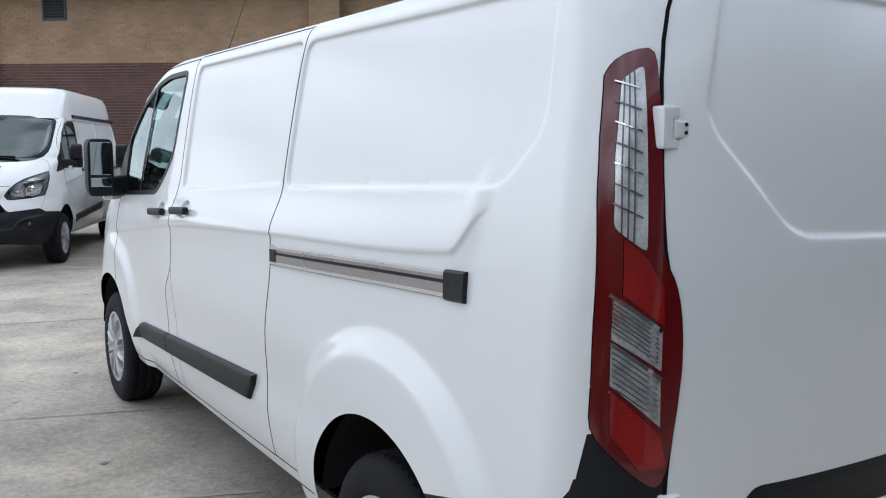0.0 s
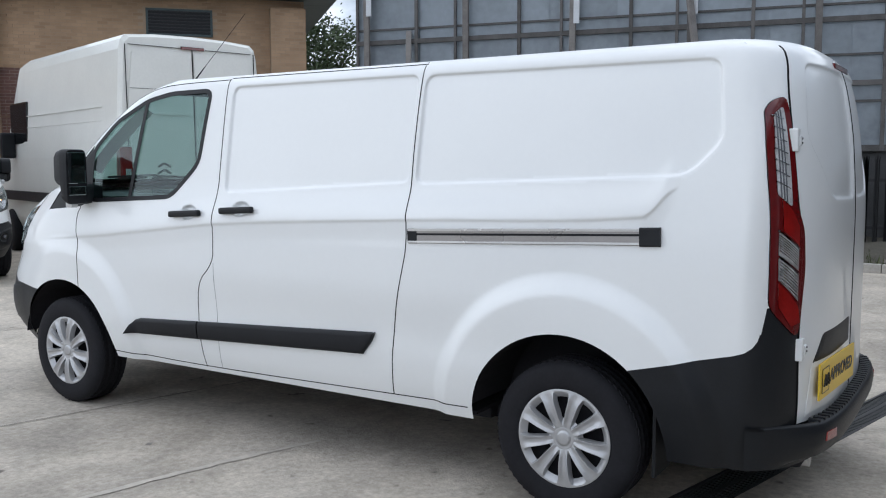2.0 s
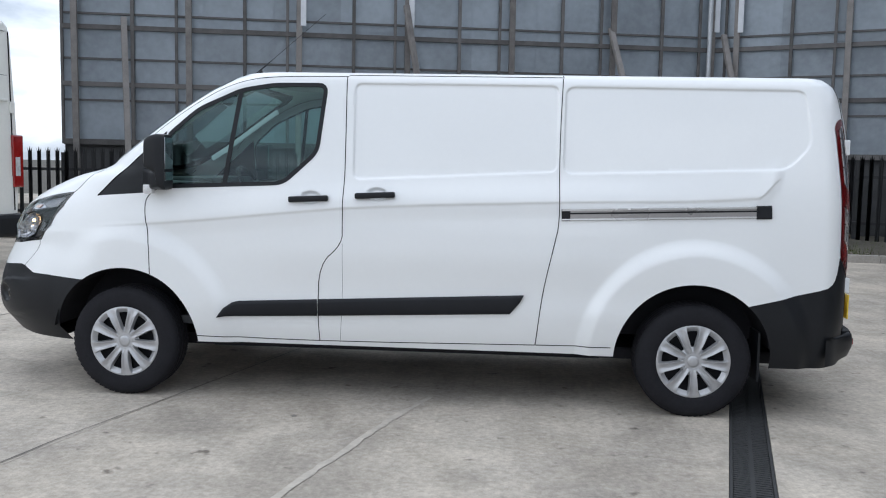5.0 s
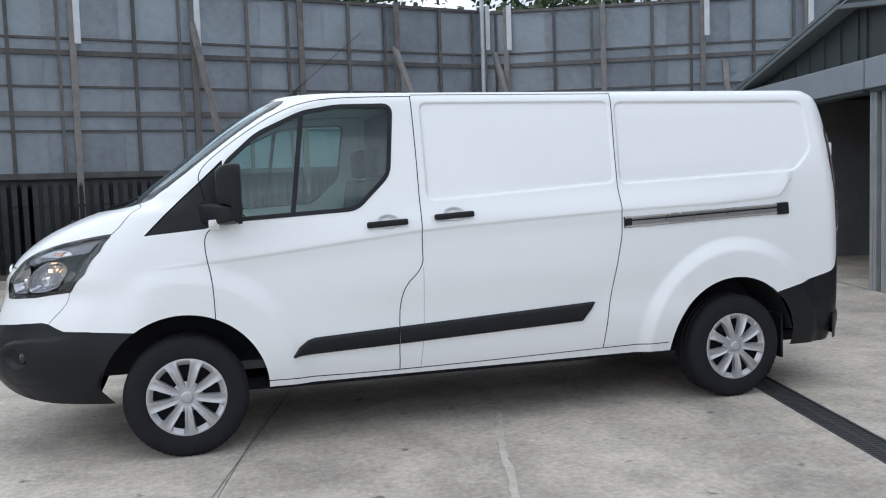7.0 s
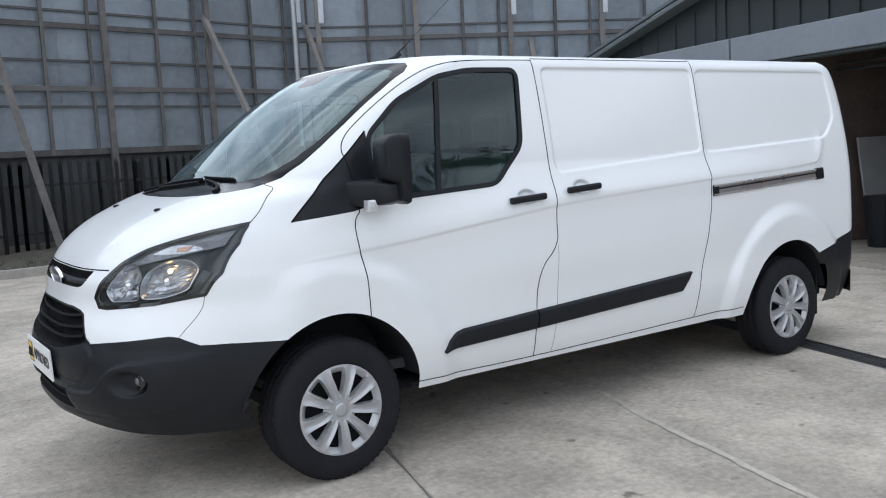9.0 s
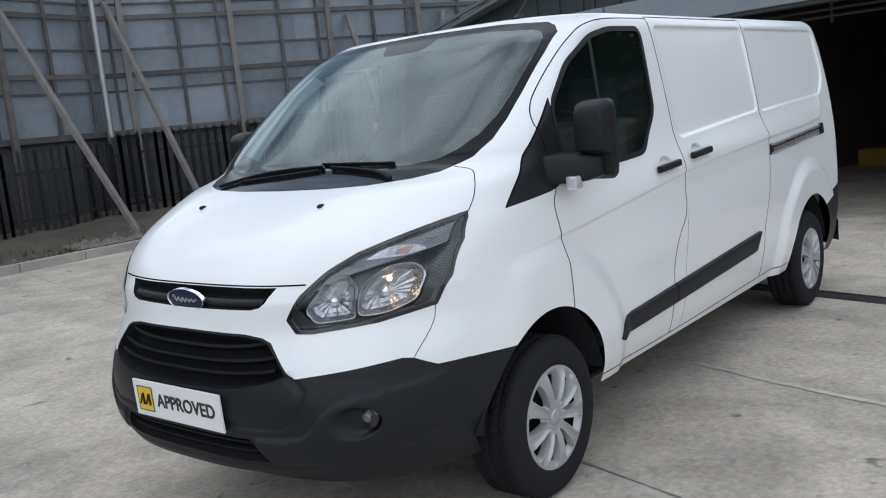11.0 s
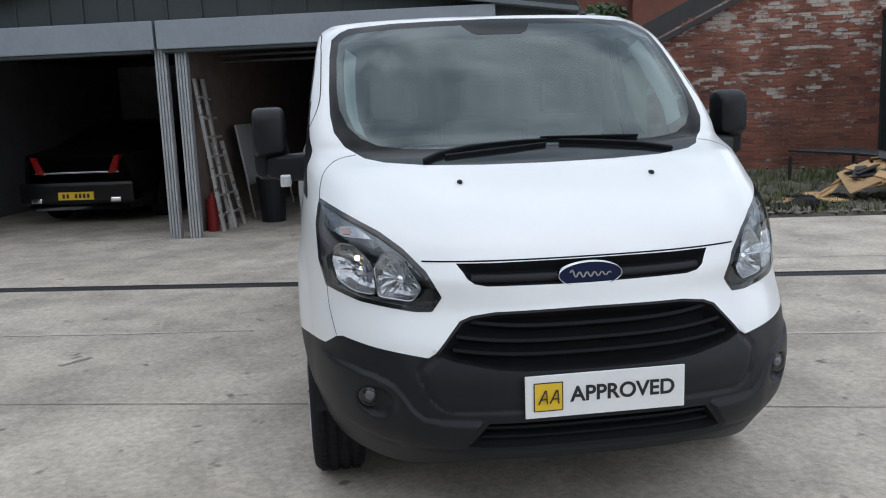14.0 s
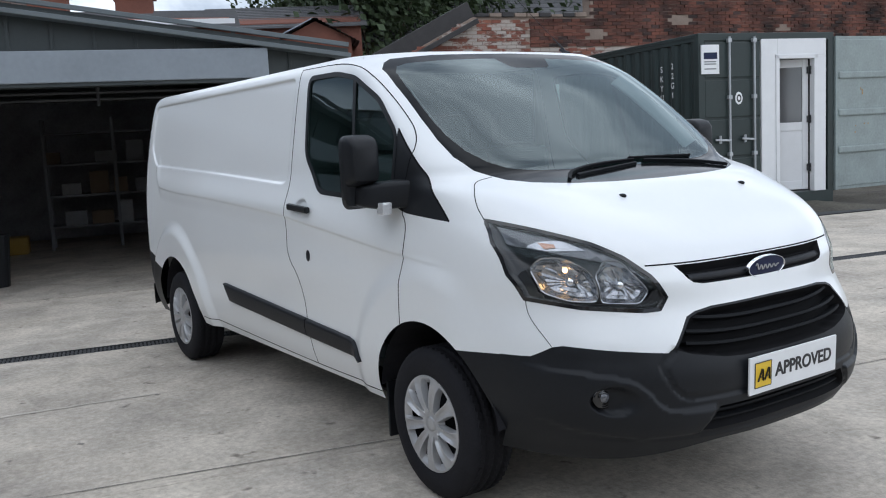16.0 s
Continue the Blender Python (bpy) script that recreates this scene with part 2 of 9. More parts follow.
def smooth_table(pairs):
    """A smooth monotone curve through (input, output) pairs, for arrays."""
    xs = np.array([p[0] for p in pairs], float)
    ys = np.array([p[1] for p in pairs], float)
    h, d = np.diff(xs), np.diff(ys) / np.diff(xs)
    m = np.zeros(len(xs))
    m[0], m[-1] = d[0], d[-1]
    for i in range(1, len(xs) - 1):
        if d[i - 1] * d[i] > 0:
            a, b = 2 * h[i] + h[i - 1], h[i] + 2 * h[i - 1]
            m[i] = (a + b) / (a / d[i - 1] + b / d[i])

    def value(x):
        x = np.clip(np.asarray(x, float), xs[0], xs[-1])
        i = np.clip(np.searchsorted(xs, x, side="right") - 1, 0, len(xs) - 2)
        t = (x - xs[i]) / h[i]
        return ((1 + 2 * t) * (1 - t) ** 2 * ys[i] + t * (1 - t) ** 2 * h[i] * m[i]
                + t * t * (3 - 2 * t) * ys[i + 1] + t * t * (t - 1) * h[i] * m[i + 1])
    return value


NOSE_X = smooth_table([(0.22, -4.16), (0.28, -4.25), (0.36, -4.295), (0.48, -4.342), (0.62, -4.345), (0.75, -4.315), (0.87, -4.262), (0.96, -4.240),
                       (1.01, -4.205), (1.06, -4.165), (1.127, -4.09), (1.19, -3.995), (1.25, -3.868), (1.30, -3.735), (1.335, -3.60), (1.36, -3.535), (1.40, -3.49), (1.54, -3.31), (1.74, -3.045), (1.88, -2.825), (1.92, -2.745)])
NOSE_L = smooth_table([(0.22, 0.85), (0.55, 0.81), (0.9, 0.835), (1.18, 0.77), (1.30, 0.51), (1.36, 0.39), (1.45, 0.31), (1.56, 0.265), (1.72, 0.255), (1.80, 0.26), (1.92, 0.40)])
NOSE_SPLIT = smooth_table([(0.22, 0.97), (1.2, 0.97), (1.36, 0.952), (1.6, 0.945), (1.92, 0.945)])
NOSE_N = smooth_table([(0.22, 2.1), (0.55, 3.2), (0.87, 3.0), (1.18, 4.4), (1.4, 3.9), (1.6, 3.6), (1.92, 3.6)])
HALF_W = smooth_table([(0.22, 0.815), (0.34, 0.872), (0.45, 0.908), (0.6, 0.930), (0.8, 0.932), (1.0, 0.928), (1.15, 0.92), (1.3, 0.905), (1.4, 0.892), (1.55, 0.868), (1.7, 0.842), (1.82, 0.818), (1.875, 0.802), (1.90, 0.785), (1.92, 0.755)])
TAIL_X = smooth_table([(0.22, 0.90), (0.5, 0.93), (1.2, 0.93), (1.5, 0.915), (1.75, 0.88), (1.87, 0.84), (1.92, 0.79)])
TAIL_L, TAIL_N = 0.26, 3.2


# bumper sculpture (|y|, z): ledge round the lamp pockets, groove round the plate panel
LEDGE = [(0.90, 0.690), (0.845, 0.678), (0.772, 0.668), (0.708, 0.656), (0.655, 0.638), (0.618, 0.600), (0.588, 0.555), (0.552, 0.532), (0.50, 0.5265), (0.375, 0.526)]
WING = LEDGE + [(0.435, 0.425), (0.62, 0.414), (0.72, 0.430), (0.80, 0.452), (0.90, 0.50)]
PANEL_RIM = [(0.516, 0.730), (0.550, 0.703), (0.566, 0.682), (0.560, 0.655), (0.537, 0.604), (0.508, 0.574), (0.468, 0.564), (0.0, 0.564)]


def bumper_relief(y, z):
    """How far the bumper stands back (+) or proud (-) of the smooth nose."""
    y, z = np.broadcast_arrays(np.abs(np.asarray(y, float)), np.asarray(z, float))
    shape = y.shape
    p = np.stack([y.ravel(), z.ravel()], 1)
    out = np.zeros(len(p))
    low = p[:, 1] < 0.76
    if low.any():
        q = p[low]
        fade = ramp(q[:, 0], 0.90, 0.83)
        d = -0.014 * ramp(depth_in(q, WING), -0.002, 0.010) * fade
        d += 0.008 * ramp(near_line(q, PANEL_RIM)[1], 0.013, 0.004)
        d += 0.006 * ramp(q[:, 1], 0.745, 0.70) * ramp(q[:, 0], 0.60, 0.66) * fade
        e = np.hypot((q[:, 0] - 0.705) / 0.062, (q[:, 1] - 0.567) / 0.056)
        d += 0.042 * ramp(e, 1.08, 0.62)
        d -= 0.010 * ramp(q[:, 1], 0.424, 0.413) * ramp(q[:, 0], 0.80, 0.66)
        out[low] = d
    return out.reshape(shape)


def nose_x(y, z):
    r = np.clip(np.abs(y) / HALF_W(z), 0, 1)
    return NOSE_X(z) + NOSE_L(z) * (1 - np.sqrt(np.clip(1 - r ** NOSE_N(z), 0, 1))) + bumper_relief(y, z)


def chin(y):
    """Lower edge of the front bumper."""
    return 0.388 - 0.078 * ramp(np.abs(np.asarray(y, float)), 0.30, 0.72)


def tail_x(y, z):
    r = np.clip(np.abs(y) / HALF_W(z), 0, 1)
    return TAIL_X(z) - TAIL_L * (1 - np.sqrt(np.clip(1 - r ** TAIL_N, 0, 1)))


def ramp(x, a, b):
    t = np.clip((x - a) / (b - a), 0, 1)
    return t * t * (3 - 2 * t)


def near_line(p, line, closed=False):
    """Nearest places on a polyline, and distances, for rows of 2D points."""
    line = np.asarray(line, float)
    if closed:
        line = np.vstack([line, line[:1]])
    best, where = np.full(len(p), 1e9), np.array(p, float)
    for a, b in zip(line[:-1], line[1:]):
        d = b - a
        t = np.clip(((p - a) @ d) / max(d @ d, 1e-12), 0, 1)
        q = a + t[:, None] * d
        e = np.hypot(*(p - q).T)
        m = e < best
        best[m], where[m] = e[m], q[m]
    return where, best


def within(p, poly):
    """Which rows of 2D points lie inside a polygon."""
    poly = np.asarray(poly, float)
    hit = np.zeros(len(p), bool)
    for (ax, ay), (bx, by) in zip(poly, np.roll(poly, -1, 0)):
        cross = (ay > p[:, 1]) != (by > p[:, 1])
        if ay != by:
            hit ^= cross & (p[:, 0] < (bx - ax) * (p[:, 1] - ay) / (by - ay) + ax)
    return hit


def depth_in(p, poly):
    """Signed distance to a polygon's edge, positive inside."""
    d = near_line(p, poly, True)[1]
    return np.where(within(p, poly), d, -d)


def soften(poly, r, steps=4):
    """A polygon with its corners cut to arcs of about radius r."""
    out, poly = [], [np.array(q, float) for q in poly]
    for i, b in enumerate(poly):
        a, c = poly[i - 1], poly[(i + 1) % len(poly)]
        ra = min(r, 0.45 * np.linalg.norm(a - b))
        rc = min(r, 0.45 * np.linalg.norm(c - b))
        p, q = b + (a - b) / np.linalg.norm(a - b) * ra, b + (c - b) / np.linalg.norm(c - b) * rc
        for k in range(steps + 1):
            t = k / steps
            out.append((1 - t) ** 2 * p + 2 * t * (1 - t) * b + t * t * q)
    return [tuple(q) for q in out]


def inset(poly, d):
    """A closed outline drawn in by d."""
    p = np.array(poly, float)
    area = np.sum(p[:, 0] * np.roll(p[:, 1], -1) - np.roll(p[:, 0], -1) * p[:, 1])
    e = np.roll(p, -1, 0) - p
    n = np.stack([-e[:, 1], e[:, 0]], 1) / (np.linalg.norm(e, axis=1, keepdims=True) + 1e-9) * np.sign(area)
    m = n + np.roll(n, 1, 0)
    m /= np.maximum(0.5, np.sum(m * m, 1, keepdims=True) / 2)
    return [tuple(q) for q in p + m * d]


def arch(cx, cz, r, low=0.20):
    pts = [(cx - r, low)]
    pts += [(cx - r * math.cos(math.pi * k / 36), cz + r * math.sin(math.pi * k / 36)) for k in range(37)]
    return pts + [(cx + r, low)]


# side outlines (x, z)
ARCH_F, ARCH_R = arch(-3.295, 0.335, 0.432), arch(-0.020, 0.335, 0.432)
WINDOW = soften([(-3.045, 1.245), (-3.05, 1.535), (-2.87, 1.695), (-2.62, 1.81), (-2.43, 1.842), (-2.125, 1.845), (-2.165, 1.46), (-2.355, 1.278)], 0.05)
SAIL = [(-3.46, 1.182), (-3.33, 1.312), (-3.16, 1.462), (-3.055, 1.56), (-3.045, 1.245), (-3.12, 1.215), (-3.17, 1.205)]
DOOR_LINE = [(-3.18, 1.47), (-3.172, 1.505), (-3.135, 1.552), (-3.07, 1.605), (-2.98, 1.672), (-2.87, 1.745), (-2.76, 1.808), (-2.63, 1.862), (-2.45, 1.892), (-2.0, 1.897)]
DOOR_FRONT = [(-3.18, 1.47), (-3.13, 1.36), (-3.12, 1.215), (-3.165, 1.17), (-3.165, 1.08), (-3.135, 0.93), (-3.13, 0.735)]
B_LINE = [(-2.008, 1.897), (-1.997, 1.36), (-2.003, 1.06), (-2.0, 0.94), (-2.135, 0.82), (-2.145, 0.54), (-2.14, 0.362)]
SLIDE_FRONT = [(-2.0, 0.94), (-2.0, 0.6), (-2.02, 0.362)]
SLIDE_BACK = [(-0.773, 1.915), (-0.784, 1.6), (-0.784, 1.355), (-0.778, 1.085), (-0.80, 0.98), (-0.86, 0.70), (-0.892, 0.385)]
SLIDE_TOP = [(-2.0, 1.905), (-0.765, 1.905)]
SILL_LINE = [(-2.865, 0.375), (-2.14, 0.362), (-0.9, 0.385), (-0.47, 0.392)]
DOOR_POLY = DOOR_LINE + B_LINE[1:] + [(-2.87, 0.375)] + ARCH_F[-2:-14:-1] + DOOR_FRONT[::-1]
SLIDE_POLY = [(-2.0, 1.905)] + B_LINE[1:4] + SLIDE_FRONT[1:] + SLIDE_BACK[::-1] 
PANEL_A = soften([(-1.965, 1.862), (-0.79, 1.862), (-0.79, 1.368), (-1.955, 1.302)], 0.05)
PANEL_B = soften([(-0.762, 1.858), (0.565, 1.853), (0.597, 1.54), (0.465, 1.405), (-0.768, 1.357)], 0.06)
PANEL_LONG = soften([(-1.965, 1.862), (0.565, 1.853), (0.597, 1.54), (0.465, 1.405), (-0.77, 1.357), (-1.955, 1.302)], 0.06)
BUMP_R = [(0.15, 0.20), (0.27, 0.655), (0.54, 0.722), (0.66, 0.751), (0.70, 0.765), (0.726, 0.785), (0.742, 0.810), (0.7485, 0.835), (1.2, 0.835), (1.2, 0.20)]
BUMP_F = [(-4.6, 0.712), (-3.80, 0.708), (-3.55, 0.692), (-3.4, 0.69), (-3.4, 0.2), (-4.6, 0.2)]
SWAGE = smooth_table([(-3.6, 1.00), (-3.0, 1.045), (-2.33, 1.115), (-1.98, 1.15), (-0.78, 1.21), (0.30, 1.255), (0.44, 1.37), (0.8, 1.38)])
# nose outlines (|y|, z)
SCREEN = [(0, 1.298), (0.25, 1.300), (0.45, 1.306), (0.60, 1.318), (0.67, 1.332), (0.74, 1.373), (0.778, 1.43), (0.788, 1.50), (0.784, 1.60), (0.770, 1.75), (0.753, 1.835), (0.715, 1.868), (0.67, 1.888), (0.47, 1.902), (0, 1.911)]
SCREEN_IN = [(0, 1.350), (0.30, 1.353), (0.50, 1.360), (0.61, 1.374), (0.675, 1.405), (0.722, 1.452), (0.748, 1.52), (0.752, 1.60), (0.740, 1.74), (0.722, 1.815), (0.69, 1.845), (0.64, 1.858), (0.45, 1.872), (0.16, 1.879), (0.13, 1.84), (0.10, 1.828), (0, 1.826)]
HEADLAMP = [(0.852, 1.193), (0.868, 1.115), (0.866, 1.0), (0.845, 0.915), (0.735, 0.887), (0.565, 0.870), (0.515, 0.872), (0.487, 0.912), (0.53, 0.990), (0.595, 1.058), (0.665, 1.108), (0.74, 1.143), (0.80, 1.170)]
SLOT = [(0, 1.0135), (0.30, 1.0145), (0.428, 1.017), (0.408, 0.990), (0.397, 0.970), (0.375, 0.953), (0.335, 0.945), (0, 0.940)]
GRILLE = [(0, 0.858), (0.31, 0.856), (0.385, 0.847), (0.420, 0.834), (0.468, 0.783), (0.508, 0.735), (0.455, 0.716), (0.33, 0.692), (0.24, 0.684), (0, 0.680)]
INTAKE = [(0, 0.520), (0.362, 0.519), (0.425, 0.436), (0.38, 0.432), (0, 0.436)]
FRONT_BLACK = [(0, 0.866), (0.315, 0.864), (0.392, 0.854), (0.430, 0.839), (0.515, 0.740), (0.535, 0.727), (0.60, 0.734), (0.70, 0.744), (0.80, 0.757), (0.822, 0.750), (0.862, 0.712), (0.906, 0.7066), (0.99, 0.1), (0, 0.1)]
BONNET = [(0, 1.018), (0.40, 1.019), (0.53, 1.026), (0.565, 1.028), (0.595, 1.058), (0.665, 1.108), (0.74, 1.143), (0.80, 1.170), (0.852, 1.193), (0.845, 1.25), (0.825, 1.297), (0.775, 1.332), (0.70, 1.345), (0.67, 1.332), (0.60, 1.318), (0.45, 1.306), (0.25, 1.300), (0, 1.298)]
# tail outlines (|y|, z)
TAIL_DOOR = [(0, 1.895), (0.66, 1.895), (0.745, 1.70), (0.768, 1.290), (0.735, 1.215), (0.727, 1.07), (0.755, 0.85), (0.752, 0.72), (0.742, 0.475), (0, 0.475)]
LAMP = soften([(0.747, 1.705), (0.805, 1.683), (0.832, 1.636), (0.862, 1.40), (0.880, 1.148), (0.888, 0.93), (0.83, 0.86), (0.775, 0.815), (0.755, 0.85), (0.727, 1.07), (0.735, 1.215), (0.768, 1.290)], 0.035, 3)
LAMP_TOP = soften([(0.772, 1.664), (0.808, 1.634), (0.832, 1.49), (0.846, 1.342), (0.796, 1.296), (0.784, 1.491)], 0.012, 2)
LAMP_FOOT = [(0.859, 1.022), (0.770, 0.931), (0.757, 0.868), (0.807, 0.858), (0.858, 0.933)]
LAMP_WAIST = [(0.832, 1.323), (0.796, 1.284), (0.767, 1.226), (0.766, 1.150), (0.838, 1.212)]
LAMP_MID = [(0.852, 1.212), (0.770, 1.142), (0.771, 1.062), (0.857, 1.124)]
LAMP_LOW = [(0.857, 1.116), (0.772, 1.046), (0.771, 0.948), (0.859, 1.033)]

TAIL_PRESS = soften([(0.02, 1.84), (0.60, 1.84), (0.68, 1.55), (0.465, 1.31), (0.02, 1.30)], 0.07, 5)
LEVELS = np.concatenate([np.arange(0.30, 1.0, 0.0127), np.arange(1.0, 1.36, 0.0075), np.linspace(1.36, 1.92, 46)])
SPLIT = 0.97


def side_y(x, z, panels):
    """Half breadth of the side at (x, z), with its stamped panels, swage line and arch flares."""
    w = HALF_W(z)
    front_end, tail_end = NOSE_X(z) + NOSE_L(z), TAIL_X(z) - TAIL_L
    a = np.clip((front_end - x) / NOSE_L(z), 0, 1)
    b = np.clip((x - tail_end) / TAIL_L, 0, 1)
    y = w * np.clip(1 - a * a, 0, 1) ** (1 / NOSE_N(z)) * np.clip(1 - b * b, 0, 1) ** (1 / TAIL_N)
    p = np.stack([x, z], 1)
    d = np.zeros(len(x))
    for poly in panels:
        d -= 0.011 * ramp(depth_in(p, poly), 0.0, 0.013)
    zs = SWAGE(x)
    d += (0.007 * ramp(z, zs - 0.10, zs + 0.002) + 0.008 * ramp(z, zs - 0.016, zs + 0.002)) * ramp(z, zs + 0.15, zs + 0.008) * ramp(x, -3.7, -2.9) * ramp(x, 0.45, 0.37)
    d += 0.024 * ramp(z, 0.64, 0.92) * ramp(z, 1.38, 1.18) * ramp(x, -2.95, -2.1) * ramp(x, 0.25, -0.7)
    for cx, reach, out, rise in ((-3.295, 0.64, 0.05, 0.026), (-0.012, 0.637, 0.030, 0.036)):
        r = np.hypot(x - cx, (z - 0.335) * 0.97)
        d += rise * ramp(r, reach + out, reach - 0.07)
    for hx, hz in ((-2.195, 1.188), (-1.815, 1.214))[:len(panels)]:
        d -= 0.020 * ramp(np.hypot((x - hx - 0.008) / 0.068, (z - hz - 0.014) / 0.040), 1.0, 0.5)
    edge = ramp(x, NOSE_X(z) + 0.72 * NOSE_L(z), NOSE_X(z) + 1.05 * NOSE_L(z)) * ramp(x, tail_end + 0.06, tail_end - 0.08)
    return y + d * edge


def grid_faces(nc, nr):
    i, j = np.meshgrid(np.arange(nc - 1), np.arange(nr - 1), indexing="ij")
    a = (i * nr + j).ravel()
    return np.stack([a, a + nr, a + nr + 1, a + 1], 1)


def chart(grid, rim, lines, reach=0.0045, step=0.012):
    """A triangle sheet over 2D grid points whose edges follow the given outlines exactly."""
    keep = np.ones(len(grid), bool)
    pts, edges = [], []
    for line, closed in lines:
        keep &= (near_line(grid, line, closed)[1] > reach) | rim
        dense = [np.array(line[0], float)]
        for a, b in zip(line, list(line[1:]) + ([line[0]] if closed else [])):
            a, b = np.array(a, float), np.array(b, float)
            n = max(1, int(round(np.linalg.norm(b - a) / step)))
            dense += [a + (b - a) * k / n for k in range(1, n + 1)]
        edges += [(len(pts) + k, len(pts) + k + 1) for k in range(len(dense) - 1)]
        pts += dense
    pts += list(grid[keep])
    r = delaunay_2d_cdt([Vector(q) for q in pts], edges, [], 0, 1e-6)
    return np.array([tuple(v) for v in r[0]]), np.array(r[2])


def pick(xyz, nrm, faces, keep, flip):
    """The chosen faces alone, with their own vertices and normals."""
    f = faces[keep]
    used, inv = np.unique(f.ravel(), return_inverse=True)
    f = inv.reshape(-1, 3)
    return xyz[used], (f[:, ::-1] if flip else f), nrm[used]


def sheet(name, vfn, material, parent, label=""):
    ob = mesh_object(name, vfn[0], vfn[1], material, parent, label, smooth=True)
    if len(vfn) > 2:
        ob.data.normals_split_custom_set_from_vertices([tuple(map(float, q)) for q in vfn[2]])
    return ob


def rounded(line):
    """An open line with its corners cut twice."""
    pts = [np.array(q, float) for q in line]
    for _ in range(2):
        out = [pts[0]]
        for a, b in zip(pts[:-1], pts[1:]):
            out += [a * 0.75 + b * 0.25, a * 0.25 + b * 0.75]
        pts = out + [pts[-1]]
    return pts


def ribbon(name, line, width, lay, material, parent, lift=0.0012, closed=False, label="", step=0.01):
    """A narrow strip along a line of a chart; lay maps chart points to places and outward normals."""
    pts = [np.array(q, float) for q in (line if closed else rounded(line))] + ([np.array(line[0], float)] if closed else [])
    dense = [pts[0]]
    for a, b in zip(pts[:-1], pts[1:]):
        n = max(1, int(np.linalg.norm(b - a) / step))
        dense += [a + (b - a) * k / n for k in range(1, n + 1)]
    c = np.array(dense)
    place, outward = lay(c)
    t = np.gradient(place, axis=0)
    if closed:
        t[0] = t[-1] = place[1] - place[-2]
    side = np.cross(outward, t)
    side /= np.linalg.norm(side, axis=1, keepdims=True) + 1e-9
    rows = [place + side * off + outward * up for off, up in ((-width / 2, -0.002), (-width / 2, lift), (width / 2, lift), (width / 2, -0.002))]
    verts = np.concatenate(rows)
    m = len(c)
    faces = [(k * m + i, k * m + i + 1, (k + 1) * m + i + 1, (k + 1) * m + i) for k in range(3) for i in range(m - 1)]
    return mesh_object(name, verts, faces, material, parent, label, smooth=False)


def lay_side(sgn, panels):
    def lay(c):
        x, z = c[:, 0], c[:, 1]
        y = side_y(x, z, panels)
        e = 0.004
        gx = (side_y(x + e, z, panels) - side_y(x - e, z, panels)) / (2 * e)
        gz = (side_y(x, z + e, panels) - side_y(x, z - e, panels)) / (2 * e)
        n = np.stack([-gx, np.ones(len(x)), -gz], 1)
        n /= np.linalg.norm(n, axis=1, keepdims=True)
        return np.stack([x, sgn * y, z], 1), n * [1, sgn, 1]
    return lay


def lay_end(fun, way):
    """Chart of the nose (way -1) or tail (way 1): points (y, z)."""
    def lay(c):
        y, z = c[:, 0], c[:, 1]
        e = 0.004
        gy = (fun(y + e, z) - fun(y - e, z)) / (2 * e)
        gz = (fun(y, z + e) - fun(y, z - e)) / (2 * e)
        n = np.stack([np.full(len(y), float(way)), -way * gy, -way * gz], 1)
        n /= np.linalg.norm(n, axis=1, keepdims=True)
        return np.stack([fun(y, z), y, z], 1), n
    return lay


def tail_pressed(y, z):
    """The tail with the shallow pressing in each door."""
    return tail_x(y, z) - 0.010 * ramp(depth_in(np.abs(np.stack([y, z], 1)), TAIL_PRESS), 0, 0.02)


LAY_NOSE, LAY_TAIL = lay_end(nose_x, -1), lay_end(tail_x, 1)


def mirrored(line):
    return [(-y, z) for y, z in line]


def offset_line(line, d):
    """A polyline moved sideways by d."""
    c = np.array(line, float)
    t = np.gradient(c, axis=0)
    t /= np.linalg.norm(t, axis=1, keepdims=True)
    return [tuple(q) for q in c + d * np.stack([-t[:, 1], t[:, 0]], 1)]


def solid_bar(name, line, lay, width, thick, material, parent, lift=0.0, closed=False, label="", sunk=0.004):
    """A raised moulding along a chart line: flat top of that width, standing thick over the surface."""
    c = np.array(line, float)
    t = np.gradient(c, axis=0)
    t /= np.linalg.norm(t, axis=1, keepdims=True) + 1e-9
    nrm = np.stack([-t[:, 1], t[:, 0]], 1)
    rows = []
    for off, up in ((-0.5, -sunk), (-0.5, 0.6 * thick), (-0.42, thick), (0.42, thick), (0.5, 0.6 * thick), (0.5, -sunk)):
        place, outward = lay(c + off * width * nrm)
        rows.append(place + outward * (up + lift))
    m, n = len(c), len(rows)
    faces = [(k * m + i, k * m + i + 1, (k + 1) * m + i + 1, (k + 1) * m + i) for k in range(n - 1) for i in range(m - 1)]
    faces += [tuple(k * m for k in range(n))[::-1], tuple(k * m + m - 1 for k in range(n))]
    return mesh_object(name, np.concatenate(rows), faces, material, parent, label)


